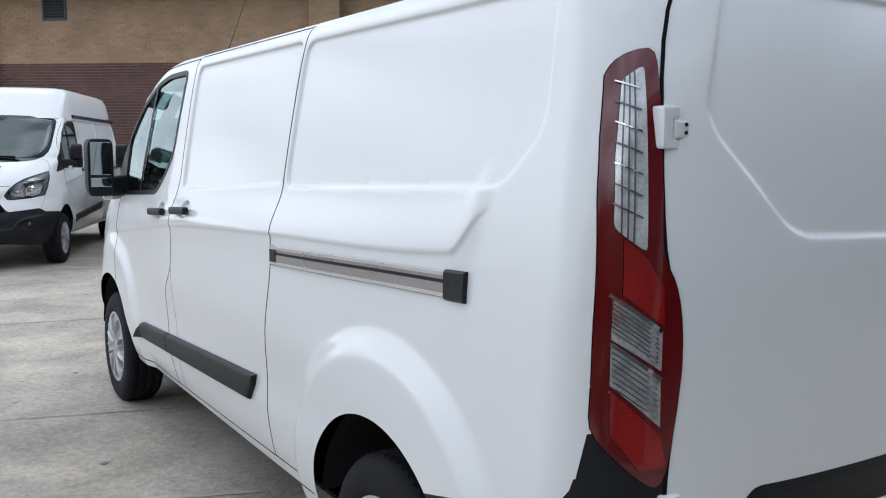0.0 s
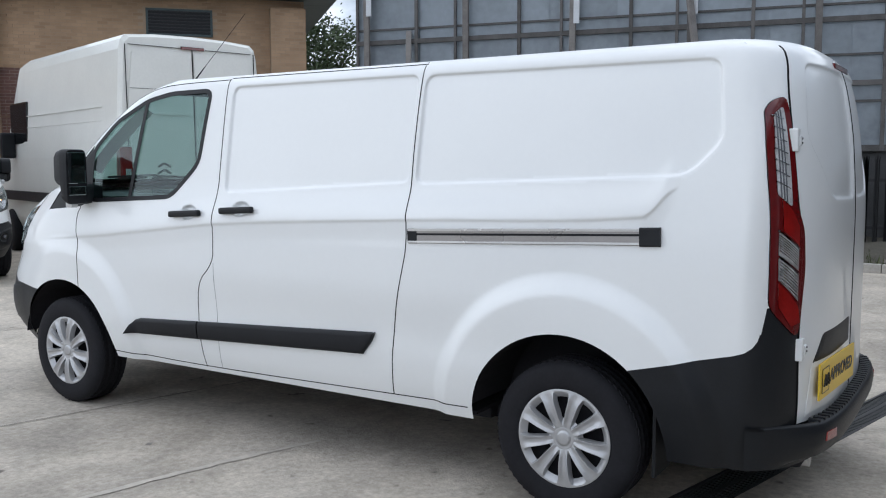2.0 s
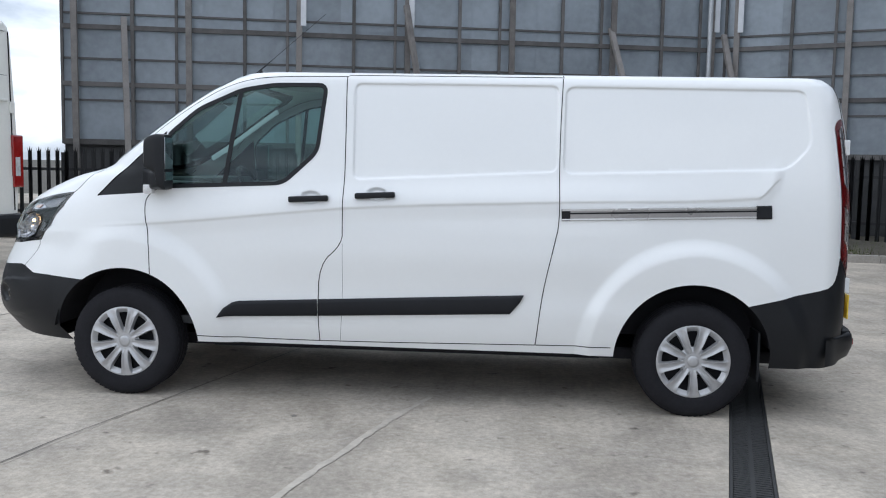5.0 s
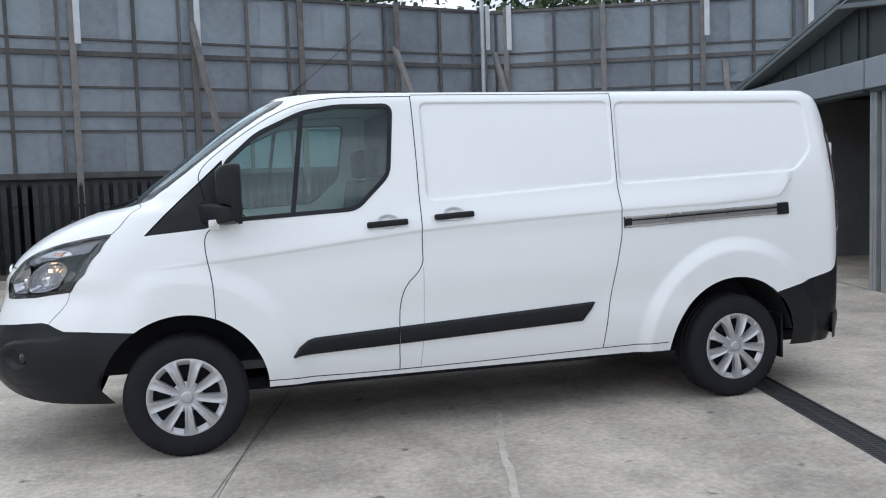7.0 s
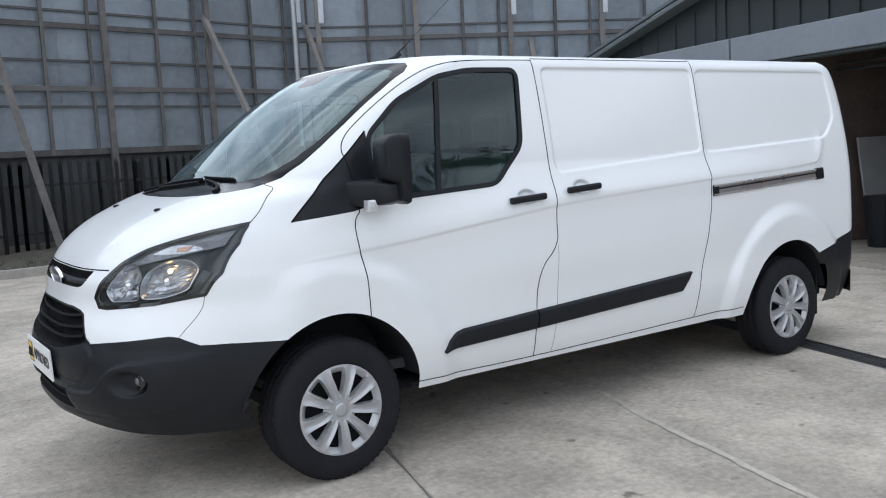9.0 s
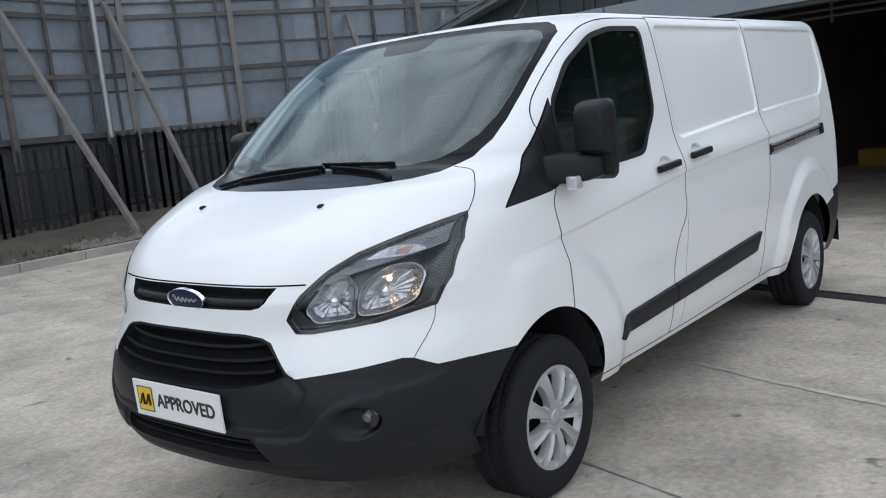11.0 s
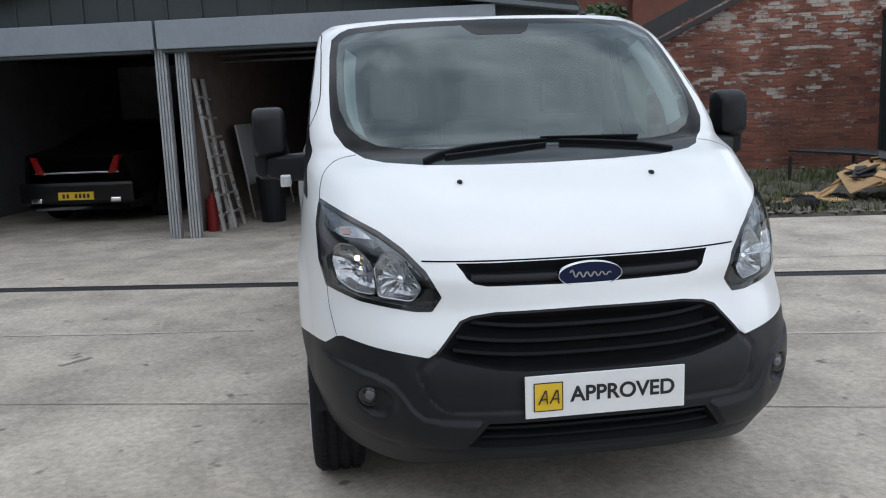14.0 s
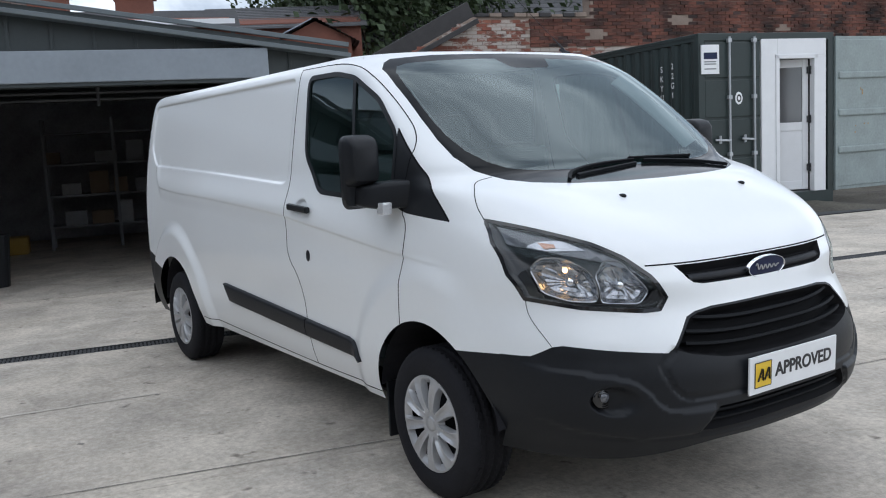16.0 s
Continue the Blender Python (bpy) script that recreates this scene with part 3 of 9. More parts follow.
def plate_on(name, poly, lay, thick, material, parent, label="", cell=0.02, edge=0.006):
    """A raised plate with a given outline, following the surface of a chart."""
    poly = np.array(poly, float)
    lo, hi = poly.min(0), poly.max(0)
    n0, n1 = max(2, int((hi[0] - lo[0]) / cell) + 1), max(2, int((hi[1] - lo[1]) / cell) + 1)
    g = np.stack(np.meshgrid(np.linspace(lo[0], hi[0], n0), np.linspace(lo[1], hi[1], n1), indexing="ij"), -1).reshape(-1, 2)
    reach = 0.75 * max((hi - lo) / (n0 - 1, n1 - 1))
    q, d = near_line(g, poly, True)
    m = d < reach
    g[m] = q[m]
    f = grid_faces(n0, n1)
    f = f[within(g[f].mean(1), poly)]
    used, inv = np.unique(f.ravel(), return_inverse=True)
    g, f = g[used], inv.reshape(-1, 4)
    place, outward = lay(g)
    rise = thick * (0.35 + 0.65 * ramp(near_line(g, poly, True)[1], 0, edge))
    top, low = place + outward * rise[:, None], place - outward * 0.006
    edges = {}
    for q4 in f:
        for a, b in zip(q4, np.roll(q4, -1)):
            if a != b:
                key = (min(a, b), max(a, b))
                edges[key] = None if key in edges else (a, b)
    n = len(g)
    faces = [tuple(dict.fromkeys(map(int, q4))) for q4 in f]
    faces = [q4 for q4 in faces if len(q4) > 2]
    faces += [(b, a, a + n, b + n) for e in edges.values() if e for a, b in (e,)]
    return mesh_object(name, np.concatenate([top, low]), faces, material, parent, label, smooth=False)


def side_moulding(low, high, lay, van):
    """A rub strip between two edge lines, with rolled long edges and closed ends."""
    run = np.concatenate([np.linspace(k, k + 1, 9)[:-1] for k in range(len(low) - 1)] + [[len(low) - 1.0]])
    a, b = (np.stack([np.interp(run, np.arange(len(e)), [p[q] for p in e]) for q in (0, 1)], 1) for e in (low, high))
    rows = []
    for t, up in ((0.0, -0.006), (0.0, 0.006), (0.03, 0.013), (0.09, 0.0185), (0.2, 0.0205), (0.5, 0.0215), (0.8, 0.0205), (0.91, 0.0185), (0.97, 0.013), (1.0, 0.006), (1.0, -0.006)):
        place, outward = lay(a + (b - a) * t)
        rows.append(place + outward * up)
    m, n = len(run), len(rows)
    faces = [(k * m + i, k * m + i + 1, (k + 1) * m + i + 1, (k + 1) * m + i) for k in range(n - 1) for i in range(m - 1)]
    faces += [tuple(k * m for k in range(n))[::-1], tuple(k * m + m - 1 for k in range(n))]
    ob = mesh_object("side_moulding", np.concatenate(rows), faces, M_TRIM, van, "dark grey plastic side moulding", smooth=True)
    ob.data.set_sharp_from_angle(angle=radians(40))


def wheel(parent, x, sgn):
    """Tyre with grooved tread and a ten-spoke trim, facing outward."""
    R, yc = 0.320, 0.832
    hub = new("wheel")
    hub.parent = parent
    hub.location = (x, sgn * yc, R + 0.0105)
    if sgn > 0:
        hub.rotation_euler = (0, 0, math.pi)
    prof = [(0.195, 0.085), (0.205, 0.10), (0.222, 0.105), (0.255, 0.108), (0.289, 0.104), (0.304, 0.096), (0.314, 0.083), (0.319, 0.068)]
    for g in (0.045, 0.0, -0.045):
        prof += [(0.320, g + 0.010), (0.311, g + 0.007), (0.311, g - 0.007), (0.320, g - 0.010)]
    prof += [(0.319, -0.068), (0.314, -0.083), (0.298, -0.10), (0.26, -0.106), (0.21, -0.10), (0.19, -0.08)]
    v, f = lathe([(r, -t) for r, t in prof], 72)
    tyre = mesh_object("tyre", v, f, M_RUBBER, hub, "black rubber tyre with worn tread", smooth=True)
    # tread blocks at both shoulders
    bm = bmesh.new()
    for i in range(60):
        a = 2 * math.pi * i / 60
        for t in (-0.066, -0.023, 0.023, 0.066):
            m = Matrix.Rotation(-a, 4, "Y") @ Matrix.Translation((0.3203, t, 0)) @ Matrix.Rotation(0.35 if t > 0 else -0.35, 4, "X")
            box(bm, -0.004, -0.0105, -0.0135, 0.0004, 0.0105, 0.0135, 0, m)
    part("tread", bm, M_RUBBER, hub)
    # inner dish and trim
    v, f = lathe([(0.0, -0.03), (0.12, -0.03), (0.19, -0.05), (0.205, -0.085)], 48)
    mesh_object("steel_rim", v, f, M_LINER, hub, smooth=True)
    v, f = lathe([(0.0, -0.103), (0.022, -0.103), (0.030, -0.101), (0.032, -0.096), (0.040, -0.103), (0.046, -0.101)], 40)
    mesh_object("hub_cap", v, f, M_TRIMSILVER, hub, smooth=True)
    # moulded trim: nine broad spokes between tapering slots, sloped facets outside each slot
    rr = np.array([0.044, 0.056, 0.068, 0.080, 0.084, 0.092, 0.104, 0.118, 0.132, 0.146, 0.158, 0.166, 0.176, 0.188, 0.197, 0.203, 0.210, 0.216, 0.217])
    slot = np.interp(rr, [0.056, 0.080, 0.092, 0.146, 0.166, 0.203], [2.0, 4.2, 6.0, 9.2, 9.8, 8.4])
    ss = np.array([-1, -0.85, -0.64, -0.59, -0.5, -0.25, 0, 0.25, 0.5, 0.59, 0.64, 0.85])
    verts, faces = [], []
    ns, n = len(ss), len(rr)
    for q in range(9):
        for t in ss:
            for r, a in zip(rr, slot):
                ang = math.copysign(abs(t) / 0.5 * a if abs(t) <= 0.5 else a + (abs(t) - 0.5) / 0.5 * (20 - a), t)
                crown = 0.100 + 0.012 * math.sin(math.pi * min(1, max(0, (r - 0.044) / 0.18))) - 0.0015 * (abs(t) > 0.9)
                dip = float(ramp(np.array(abs(t)), 0.59, 0.5)) * float(ramp(np.array(r), 0.060, 0.085)) * float(ramp(np.array(r), 0.204, 0.172))
                h = crown - 0.026 * dip - 0.03 * max(0, r - 0.212) / 0.005
                body = float(ramp(np.array(r), 0.055, 0.085)) * float(ramp(np.array(r), 0.203, 0.180))
                h += body * (0.0045 * (0.57 < abs(t) < 0.66) - 0.005 * (abs(t) > 0.8))
                th = radians(40 * q + ang + 13)
                verts.append((0.975 * r * math.cos(th), -h, 0.975 * r * math.sin(th)))
    for q in range(9 * ns):
        t = ss[q % ns]
        for a in range(n - 1):
            if -0.5 <= t < 0.5 and 0.083 < rr[a] < 0.170:
                continue
            b = (q + 1) % (9 * ns)
            faces.append((q * n + a, b * n + a, b * n + a + 1, q * n + a + 1))
    trim = mesh_object("wheel_trim", verts, faces, M_TRIMSILVER, hub, "silver plastic wheel trim with nine slots", smooth=True)
    trim.data.set_sharp_from_angle(angle=radians(28))
    return hub


def van_shell(van, detail=True):
    """The painted panels, glass and black mouldings of the van."""
    nr = len(LEVELS)
    # sides
    for sgn in (-1, 1):
        left = sgn < 0
        panels = [PANEL_A, PANEL_B] if left else [PANEL_LONG]
        nc = 300
        w = HALF_W(LEVELS)
        x0, x1 = nose_x(NOSE_SPLIT(LEVELS) * w, LEVELS), tail_x(SPLIT * w, LEVELS)
        k = np.linspace(0, 1, nc)
        grid = np.stack([x0[None] + (x1 - x0)[None] * k[:, None], np.repeat(LEVELS[None], nc, 0)], -1).reshape(-1, 2)
        col, row = np.repeat(np.arange(nc), nr), np.tile(np.arange(nr), nc)
        lines = [(WINDOW, True), (SAIL, True), (DOOR_FRONT, False), (DOOR_LINE, False), (B_LINE, False), (BUMP_R[:9], False), (BUMP_F[:4], False), (ARCH_F, True), (ARCH_R, True)]
        if left:
            lines += [(SLIDE_FRONT, False), (SLIDE_BACK, False)]
        lines += [(inset(poly, q), True) for poly in panels for q in (0.0, 0.0045, 0.009, 0.013)] + [([(x, float(SWAGE(x)) + q) for x in np.linspace(-3.3, 0.6, 120)], False) for q in (0.008, 0.002, -0.007, -0.016)]
        lines += [([(-4.5, 0.312), (-3.72, 0.312)], False), ([(-2.95, 0.338), (-0.3, 0.338)], False), ([(-2.9, 0.372), (-0.4, 0.372)], False)] + [(list(zip(x0, LEVELS)), False), (list(zip(x1, LEVELS)), False)]
        p, f = chart(grid, (col == 0) | (col == nc - 1) | (row == nr - 1) | (row == 0), lines)
        c = p[f].mean(1)
        inside = (c[:, 0] > np.interp(c[:, 1], LEVELS, x0)) & (c[:, 0] < np.interp(c[:, 1], LEVELS, x1)) & (c[:, 1] > LEVELS[0]) & (c[:, 1] < LEVELS[-1])
        f, c = f[inside], c[inside]
        xyz, nrm = lay_side(sgn, panels)(p)
        area = np.zeros(len(f), int)
        area[(c[:, 0] > -0.9) & (c[:, 0] > np.interp(c[:, 1], [0.385, 1.085, 1.915], [-0.90, -0.775, -0.765]))] = 4
        area[(area == 0) & (c[:, 0] > -2.6)] = 7 if left else 5
        area[(c[:, 1] > 1.30) & (c[:, 0] < -2.6)] = 1
        area[(c[:, 1] > 1.86) & (c[:, 0] > -2.64) & (area != 4)] = 6
        area[within(c, DOOR_POLY)] = 2
        if left:
            area[within(c, SLIDE_POLY)] = 3
        area[(c[:, 1] < 0.372) & (c[:, 0] > -2.9) & (c[:, 0] < -0.4)] = 7
        area[(area == 0) & (c[:, 0] > -3.05) & (c[:, 1] < 0.6)] = 7
        area[(area == 7) & (c[:, 0] > -0.8) & (c[:, 1] > 1.2)] = 3
        area[within(c, SAIL)] = 8
        area[within(c, WINDOW)] = 9
        area[within(c, BUMP_R)] = 10
        area[within(c, BUMP_F)] = 11
        area[within(c, ARCH_F) | within(c, ARCH_R)] = -1
        area[(c[:, 1] < 0.338) & (c[:, 0] > -2.95) & (c[:, 0] < -0.3)] = -1
        area[(c[:, 1] < 0.312) & (c[:, 0] < -3.3)] = -1
        names = {0: ("front_wing", M_WHITE), 1: ("windscreen_pillar", M_WHITE), 2: ("front_door", M_WHITE), 3: ("sliding_door", M_WHITE), 4: ("rear_quarter", M_WHITE), 5: ("load_side_panel", M_WHITE),
                 6: ("roof_rail_panel", M_WHITE), 7: ("sill", M_WHITE), 8: ("mirror_sail_panel", M_PLASTIC), 9: ("side_window", M_SIDEGLASS), 10: ("rear_bumper_corner", M_PLASTIC), 11: ("front_bumper_corner", M_PLASTIC)}
        for a, (nm, mt) in names.items():
            keep = area == a
            if keep.any():
                vf = pick(xyz, nrm, f, keep, not left)
                if a == 9:
                    vf = (vf[0] - np.array([0, sgn * 0.006, 0]), *vf[1:])
                pane = sheet(nm, vf, mt, van)
                pane.visible_shadow = a != 9
        lay = lay_side(sgn, panels)
        ribbon("window_seal", WINDOW, 0.024, lay, M_PLASTIC, van, 0.002, True, "black rubber window seal")
        ribbon("window_divider", [(-2.70, 1.262), (-2.625, 1.80)], 0.026, lay, M_PLASTIC, van, 0.001)
        gaps = [DOOR_LINE, DOOR_FRONT[:1] + DOOR_FRONT[2:], B_LINE, SILL_LINE]
        if left:
            gaps += [SLIDE_BACK, SLIDE_TOP]
            # the crease's faint shade is drawn as a thin grey strip
            ribbon("faint_crease", SLIDE_FRONT, 0.0018, lay, M_LAMPGREY, van, 0.0006)
        # gaps are strips laid on the skin in the black of their shade
        for g in gaps:
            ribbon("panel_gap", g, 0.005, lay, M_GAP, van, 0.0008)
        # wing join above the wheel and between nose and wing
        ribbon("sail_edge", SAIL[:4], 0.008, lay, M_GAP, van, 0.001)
    # nose
    nc = 170
    k = np.sin(np.linspace(-1, 1, nc) * math.pi / 2 * 0.93) / math.sin(math.pi / 2 * 0.93)
    w = NOSE_SPLIT(LEVELS) * HALF_W(LEVELS)
    grid = np.stack([w[None] * k[:, None], np.repeat(LEVELS[None], nc, 0)], -1).reshape(-1, 2)
    col, row = np.repeat(np.arange(nc), nr), np.tile(np.arange(nr), nc)
    lines = []
    for poly in (SCREEN, SCREEN_IN, SLOT, GRILLE, INTAKE):
        lines.append((poly + mirrored(poly)[:0:-1], True))
    for poly in (FRONT_BLACK[:12], BONNET[:13], LEDGE, inset(WING, 0.008), PANEL_RIM[:-1], offset_line(PANEL_RIM[:-1], 0.013), offset_line(PANEL_RIM[:-1], -0.013), HEADLAMP):
        lines += [(poly, poly is HEADLAMP), (mirrored(poly), poly is HEADLAMP)]
    lines += [([(0.705 * sgn + 0.066 * q * math.cos(t), 0.567 + 0.060 * q * math.sin(t)) for t in np.linspace(0, 2 * math.pi, 24, endpoint=False)], True) for sgn in (-1, 1) for q in (1.0, 0.6)]
    lines += [(list(zip(w, LEVELS)), False), (list(zip(-w, LEVELS)), False), ([(y, float(chin(y))) for y in np.linspace(-0.95, 0.95, 81)], False)]
    p, f = chart(grid, (col == 0) | (col == nc - 1) | (row == nr - 1) | (row == 0), lines)
    c = np.abs(p[f].mean(1))
    inside = (c[:, 0] < np.interp(c[:, 1], LEVELS, w)) & (c[:, 1] > chin(c[:, 0])) & (c[:, 1] < LEVELS[-1])
    f, c = f[inside], c[inside]
    xyz, nrm = LAY_NOSE(p)
    area = np.zeros(len(f), int)
    area[(c[:, 1] > 1.25)] = 1
    area[within(c, BONNET)] = 2
    area[within(c, FRONT_BLACK)] = 3
    area[within(c, HEADLAMP)] = 4
    area[within(c, SLOT)] = 5
    area[within(c, GRILLE)] = 6
    area[within(c, INTAKE)] = 7
    area[within(c, SCREEN)] = 8
    area[within(c, SCREEN_IN)] = 9
    for a, nm, mt in ((0, "front_panel", M_WHITE), (1, "windscreen_pillar", M_WHITE), (2, "bonnet", M_WHITE), (3, "front_bumper", M_PLASTIC), (8, "windscreen_border", M_FRIT), (9, "windscreen", M_SCREEN)):
        pane = sheet(nm, pick(xyz, nrm, f, area == a, True), mt, van)
        pane.visible_shadow = a != 9
    # recessed grilles behind the nose
    for a, nm, deep in ((5, "upper_grille", 0.03), (6, "lower_grille", 0.05), (7, "lower_intake", 0.05)):
        poly = {5: SLOT, 6: GRILLE, 7: INTAKE}[a]
        d = deep * ramp(near_line(p, poly + mirrored(poly)[:0:-1], True)[1], 0.0, 0.018)
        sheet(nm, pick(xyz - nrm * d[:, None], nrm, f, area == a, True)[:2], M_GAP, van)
    for sgn in (-1, 1):
        keep = (area == 4) & (p[f].mean(1)[:, 0] * sgn > 0)
        lens = sheet("headlamp", pick(xyz, nrm, f, keep, True), M_LENS, van, "clear headlamp lens over black housing with chrome reflectors")
        lens.visible_shadow = False
        poly = [(sgn * y, z) for y, z in HEADLAMP]
        d = 0.075 * ramp(near_line(p, poly, True)[1], 0.0, 0.05) + 0.003
        sheet("housing", pick(xyz - nrm * d[:, None], nrm, f, keep, True)[:2], M_LAMPBLACK, lens)
        ribbon("rim", poly, 0.014, LAY_NOSE, M_GLOSSBLACK, lens, 0.001, True)

        def deep(q, far):
            place, out = LAY_NOSE(np.array(q, float) * [sgn, 1])
            return place - out * far
        outer = soften([(0.828, 1.025), (0.803, 1.064), (0.752, 1.064), (0.700, 1.012), (0.690, 0.908), (0.758, 0.910), (0.816, 0.940)], 0.02, 3)
        inner = soften([(0.690, 1.0), (0.655, 1.052), (0.608, 1.050), (0.545, 0.938), (0.575, 0.897), (0.682, 0.904)], 0.012, 2)
        for outline, low in ((outer, 0.062), (inner, 0.058)):
            ring = [np.array(q) for q in outline]
            run = np.cumsum([0] + [np.linalg.norm(b - a) for a, b in zip(ring, ring[1:] + ring[:1])])
            n = 40
            outline40 = []
            for k in np.linspace(0, run[-1], n, endpoint=False):
                w = int(np.searchsorted(run, k, side="right")) - 1
                outline40.append(ring[w] + (ring[(w + 1) % len(ring)] - ring[w]) * (k - run[w]) / max(1e-9, run[w + 1] - run[w]))
            mid = np.mean(outline40, 0)
            rings = []
            for q, far in ((1.04, 0.008), (1.0, 0.010), (0.96, 0.020), (0.86, low * 0.72), (0.70, low * 0.92), (0.50, low), (0.30, low + 0.008), (0.12, low + 0.010)):
                cup = deep([mid + (o - mid) * q for o in outline40], far)
                flute = np.array([0.0045 * ((k // 2) % 2) * (0.2 < q < 0.9) for k in range(n)])
                rings.append(cup + np.array([-1.0, 0, 0]) * flute[:, None])
            ff = [(a * n + b, a * n + (b + 1) % n, (a + 1) * n + (b + 1) % n, (a + 1) * n + b) for a in range(len(rings) - 1) for b in range(n)] + [tuple((len(rings) - 1) * n + b for b in range(n))]
            mesh_object("reflector_bowl", np.concatenate(rings), ff, M_REFLECTOR, lens, "faceted chrome reflector bowl")
            bm = bmesh.new()
            bmesh.ops.create_uvsphere(bm, u_segments=14, v_segments=8, radius=0.017)
            b = part("bulb", bm, M_CHROME, lens, smooth=True)
            b.location = deep([mid], 0.046)[0]
            if outline is outer:
                bm = bmesh.new()
                bmesh.ops.create_uvsphere(bm, u_segments=12, v_segments=8, radius=0.010)
                b = part("side_light", bm, M_SIDELIGHT, lens, "small lit warm side light", smooth=True)
                b.location = deep([mid + np.array([0.004, 0.040])], 0.034)[0]
        sunk = lambda far: (lambda q: (lambda r: (r[0] - r[1] * far, r[1]))(LAY_NOSE(q)))
        at = lambda pts: [(sgn * a_, b_) for a_, b_ in pts]
        # smoky upper band with the clear indicator window, dark bezel below
        plate_on("indicator_band", at([(0.842, 1.178), (0.80, 1.160), (0.735, 1.132), (0.665, 1.097), (0.60, 1.048), (0.545, 0.985), (0.60, 1.022), (0.655, 1.050), (0.71, 1.066), (0.775, 1.085), (0.85, 1.110)]), sunk(0.016), 0.006, M_LAMPGREY, lens, "smoky grey upper band of the headlamp")
        plate_on("indicator_reflector", at([(0.822, 1.103), (0.790, 1.122), (0.742, 1.127), (0.715, 1.112), (0.690, 1.090), (0.735, 1.090), (0.785, 1.089)]), sunk(0.0095), 0.004, M_REFLECTOR, lens)
        plate_on("indicator_bulb", at([(0.790, 1.118), (0.770, 1.120), (0.752, 1.108), (0.762, 1.095), (0.785, 1.096)]), sunk(0.0055), 0.004, M_AMBERGLASS, lens)
        plate_on("lamp_bezel", at([(0.852, 1.005), (0.838, 0.926), (0.745, 0.898), (0.60, 0.886), (0.53, 0.880), (0.498, 0.905), (0.520, 0.955), (0.545, 0.915), (0.575, 0.893), (0.684, 0.898), (0.760, 0.906), (0.822, 0.937), (0.836, 1.02)]), sunk(0.012), 0.006, M_LAMPBLACK, lens)
        # bonnet and wing gaps, likewise strips coloured as the shade inside them
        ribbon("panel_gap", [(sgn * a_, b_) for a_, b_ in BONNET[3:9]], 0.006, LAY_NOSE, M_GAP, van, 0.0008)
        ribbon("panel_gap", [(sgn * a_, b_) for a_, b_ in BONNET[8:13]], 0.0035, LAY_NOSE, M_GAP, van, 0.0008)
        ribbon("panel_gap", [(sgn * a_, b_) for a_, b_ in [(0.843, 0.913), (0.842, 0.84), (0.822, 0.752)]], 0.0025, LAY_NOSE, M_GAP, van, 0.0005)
        # small round lamp at the back of the bumper pocket
        v, ff = lathe([(0.0, -0.010), (0.014, -0.009), (0.025, -0.003), (0.030, 0.0), (0.034, -0.004), (0.040, -0.002), (0.042, 0.006), (0.042, 0.03)], 28)
        fog = mesh_object("fog_lamp", v, ff, M_GLOSSBLACK, van, "round glass fog lamp in a bumper pocket", smooth=True)
        fog.matrix_local = Matrix.Translation((float(nose_x(0.722, 0.578)) - 0.006, sgn * 0.722, 0.578)) @ Matrix.Rotation(radians(-90 - sgn * 12), 4, "Z")
        v, ff = lathe([(0.0, -0.0125), (0.010, -0.0115), (0.018, -0.008), (0.020, -0.002)], 20)
        mesh_object("fog_lens", v, ff, M_LAMPGREY, fog, smooth=True)
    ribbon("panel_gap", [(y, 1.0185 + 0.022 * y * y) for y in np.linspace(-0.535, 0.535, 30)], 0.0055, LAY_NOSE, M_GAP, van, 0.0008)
    # grille slats, swept up at their ends
    for zz, half in ((0.820, 0.405), (0.776, 0.448), (0.735, 0.462)):
        line = [(y, zz + 0.020 * abs(y / half) ** 3) for y in np.linspace(-half, half, 48)]
        solid_bar("grille_slat", line, LAY_NOSE, 0.011, 0.005, M_SLAT, van, -0.016, sunk=0.03)
    # one broad rounded bar in the upper slot
    line = [(y, 0.968 + 0.030 * y * y) for y in np.linspace(-0.385, 0.385, 40)]
    rows = []
    for k in range(9):
        a = math.pi * (k / 8 - 0.5) * 1.25
        place, outward = LAY_NOSE(np.array([(y, z + 0.019 * math.sin(a)) for y, z in line]))
        rows.append(place + outward * (-0.022 + 0.017 * math.cos(a)))
    m = len(line)
    faces = [(k * m + i, k * m + i + 1, (k + 1) * m + i + 1, (k + 1) * m + i) for k in range(8) for i in range(m - 1)] + [tuple(k * m for k in range(9))[::-1], tuple(k * m + m - 1 for k in range(9))]
    mesh_object("grille_bar", np.concatenate(rows), faces, M_TRIM, van, "satin dark grille bar under the bonnet edge", smooth=True)
    for zz in (0.497, 0.462):
        solid_bar("intake_slat", [(y, zz) for y in np.linspace(-0.385, 0.385, 24)], LAY_NOSE, 0.010, 0.004, M_SLAT, van, -0.022, sunk=0.02)
    # tray that closes the nose underneath
    yy = np.linspace(-0.72, 0.72, 61)
    lip = np.array([(float(nose_x(y, chin(y))) + 0.004, y, float(chin(y))) for y in yy])
    tray = np.concatenate([lip, lip * [0, 0.97, 0] + np.stack([np.minimum(lip[:, 0] + 0.10, -3.76), np.zeros(61), lip[:, 2] - 0.012], 1), np.stack([np.full(61, -3.75), yy * 0.95, np.full(61, 0.318)], 1)])
    mesh_object("undertray", tray, [(k * 61 + i, k * 61 + i + 1, (k + 1) * 61 + i + 1, (k + 1) * 61 + i) for k in range(2) for i in range(60)], M_LINER, van, smooth=True)
    # oval badge with a flowing line on it
    v, ff = lathe([(1.0, 0.0), (1.0, -0.010), (0.965, -0.014), (0.925, -0.011), (0.92, -0.008)], 56)
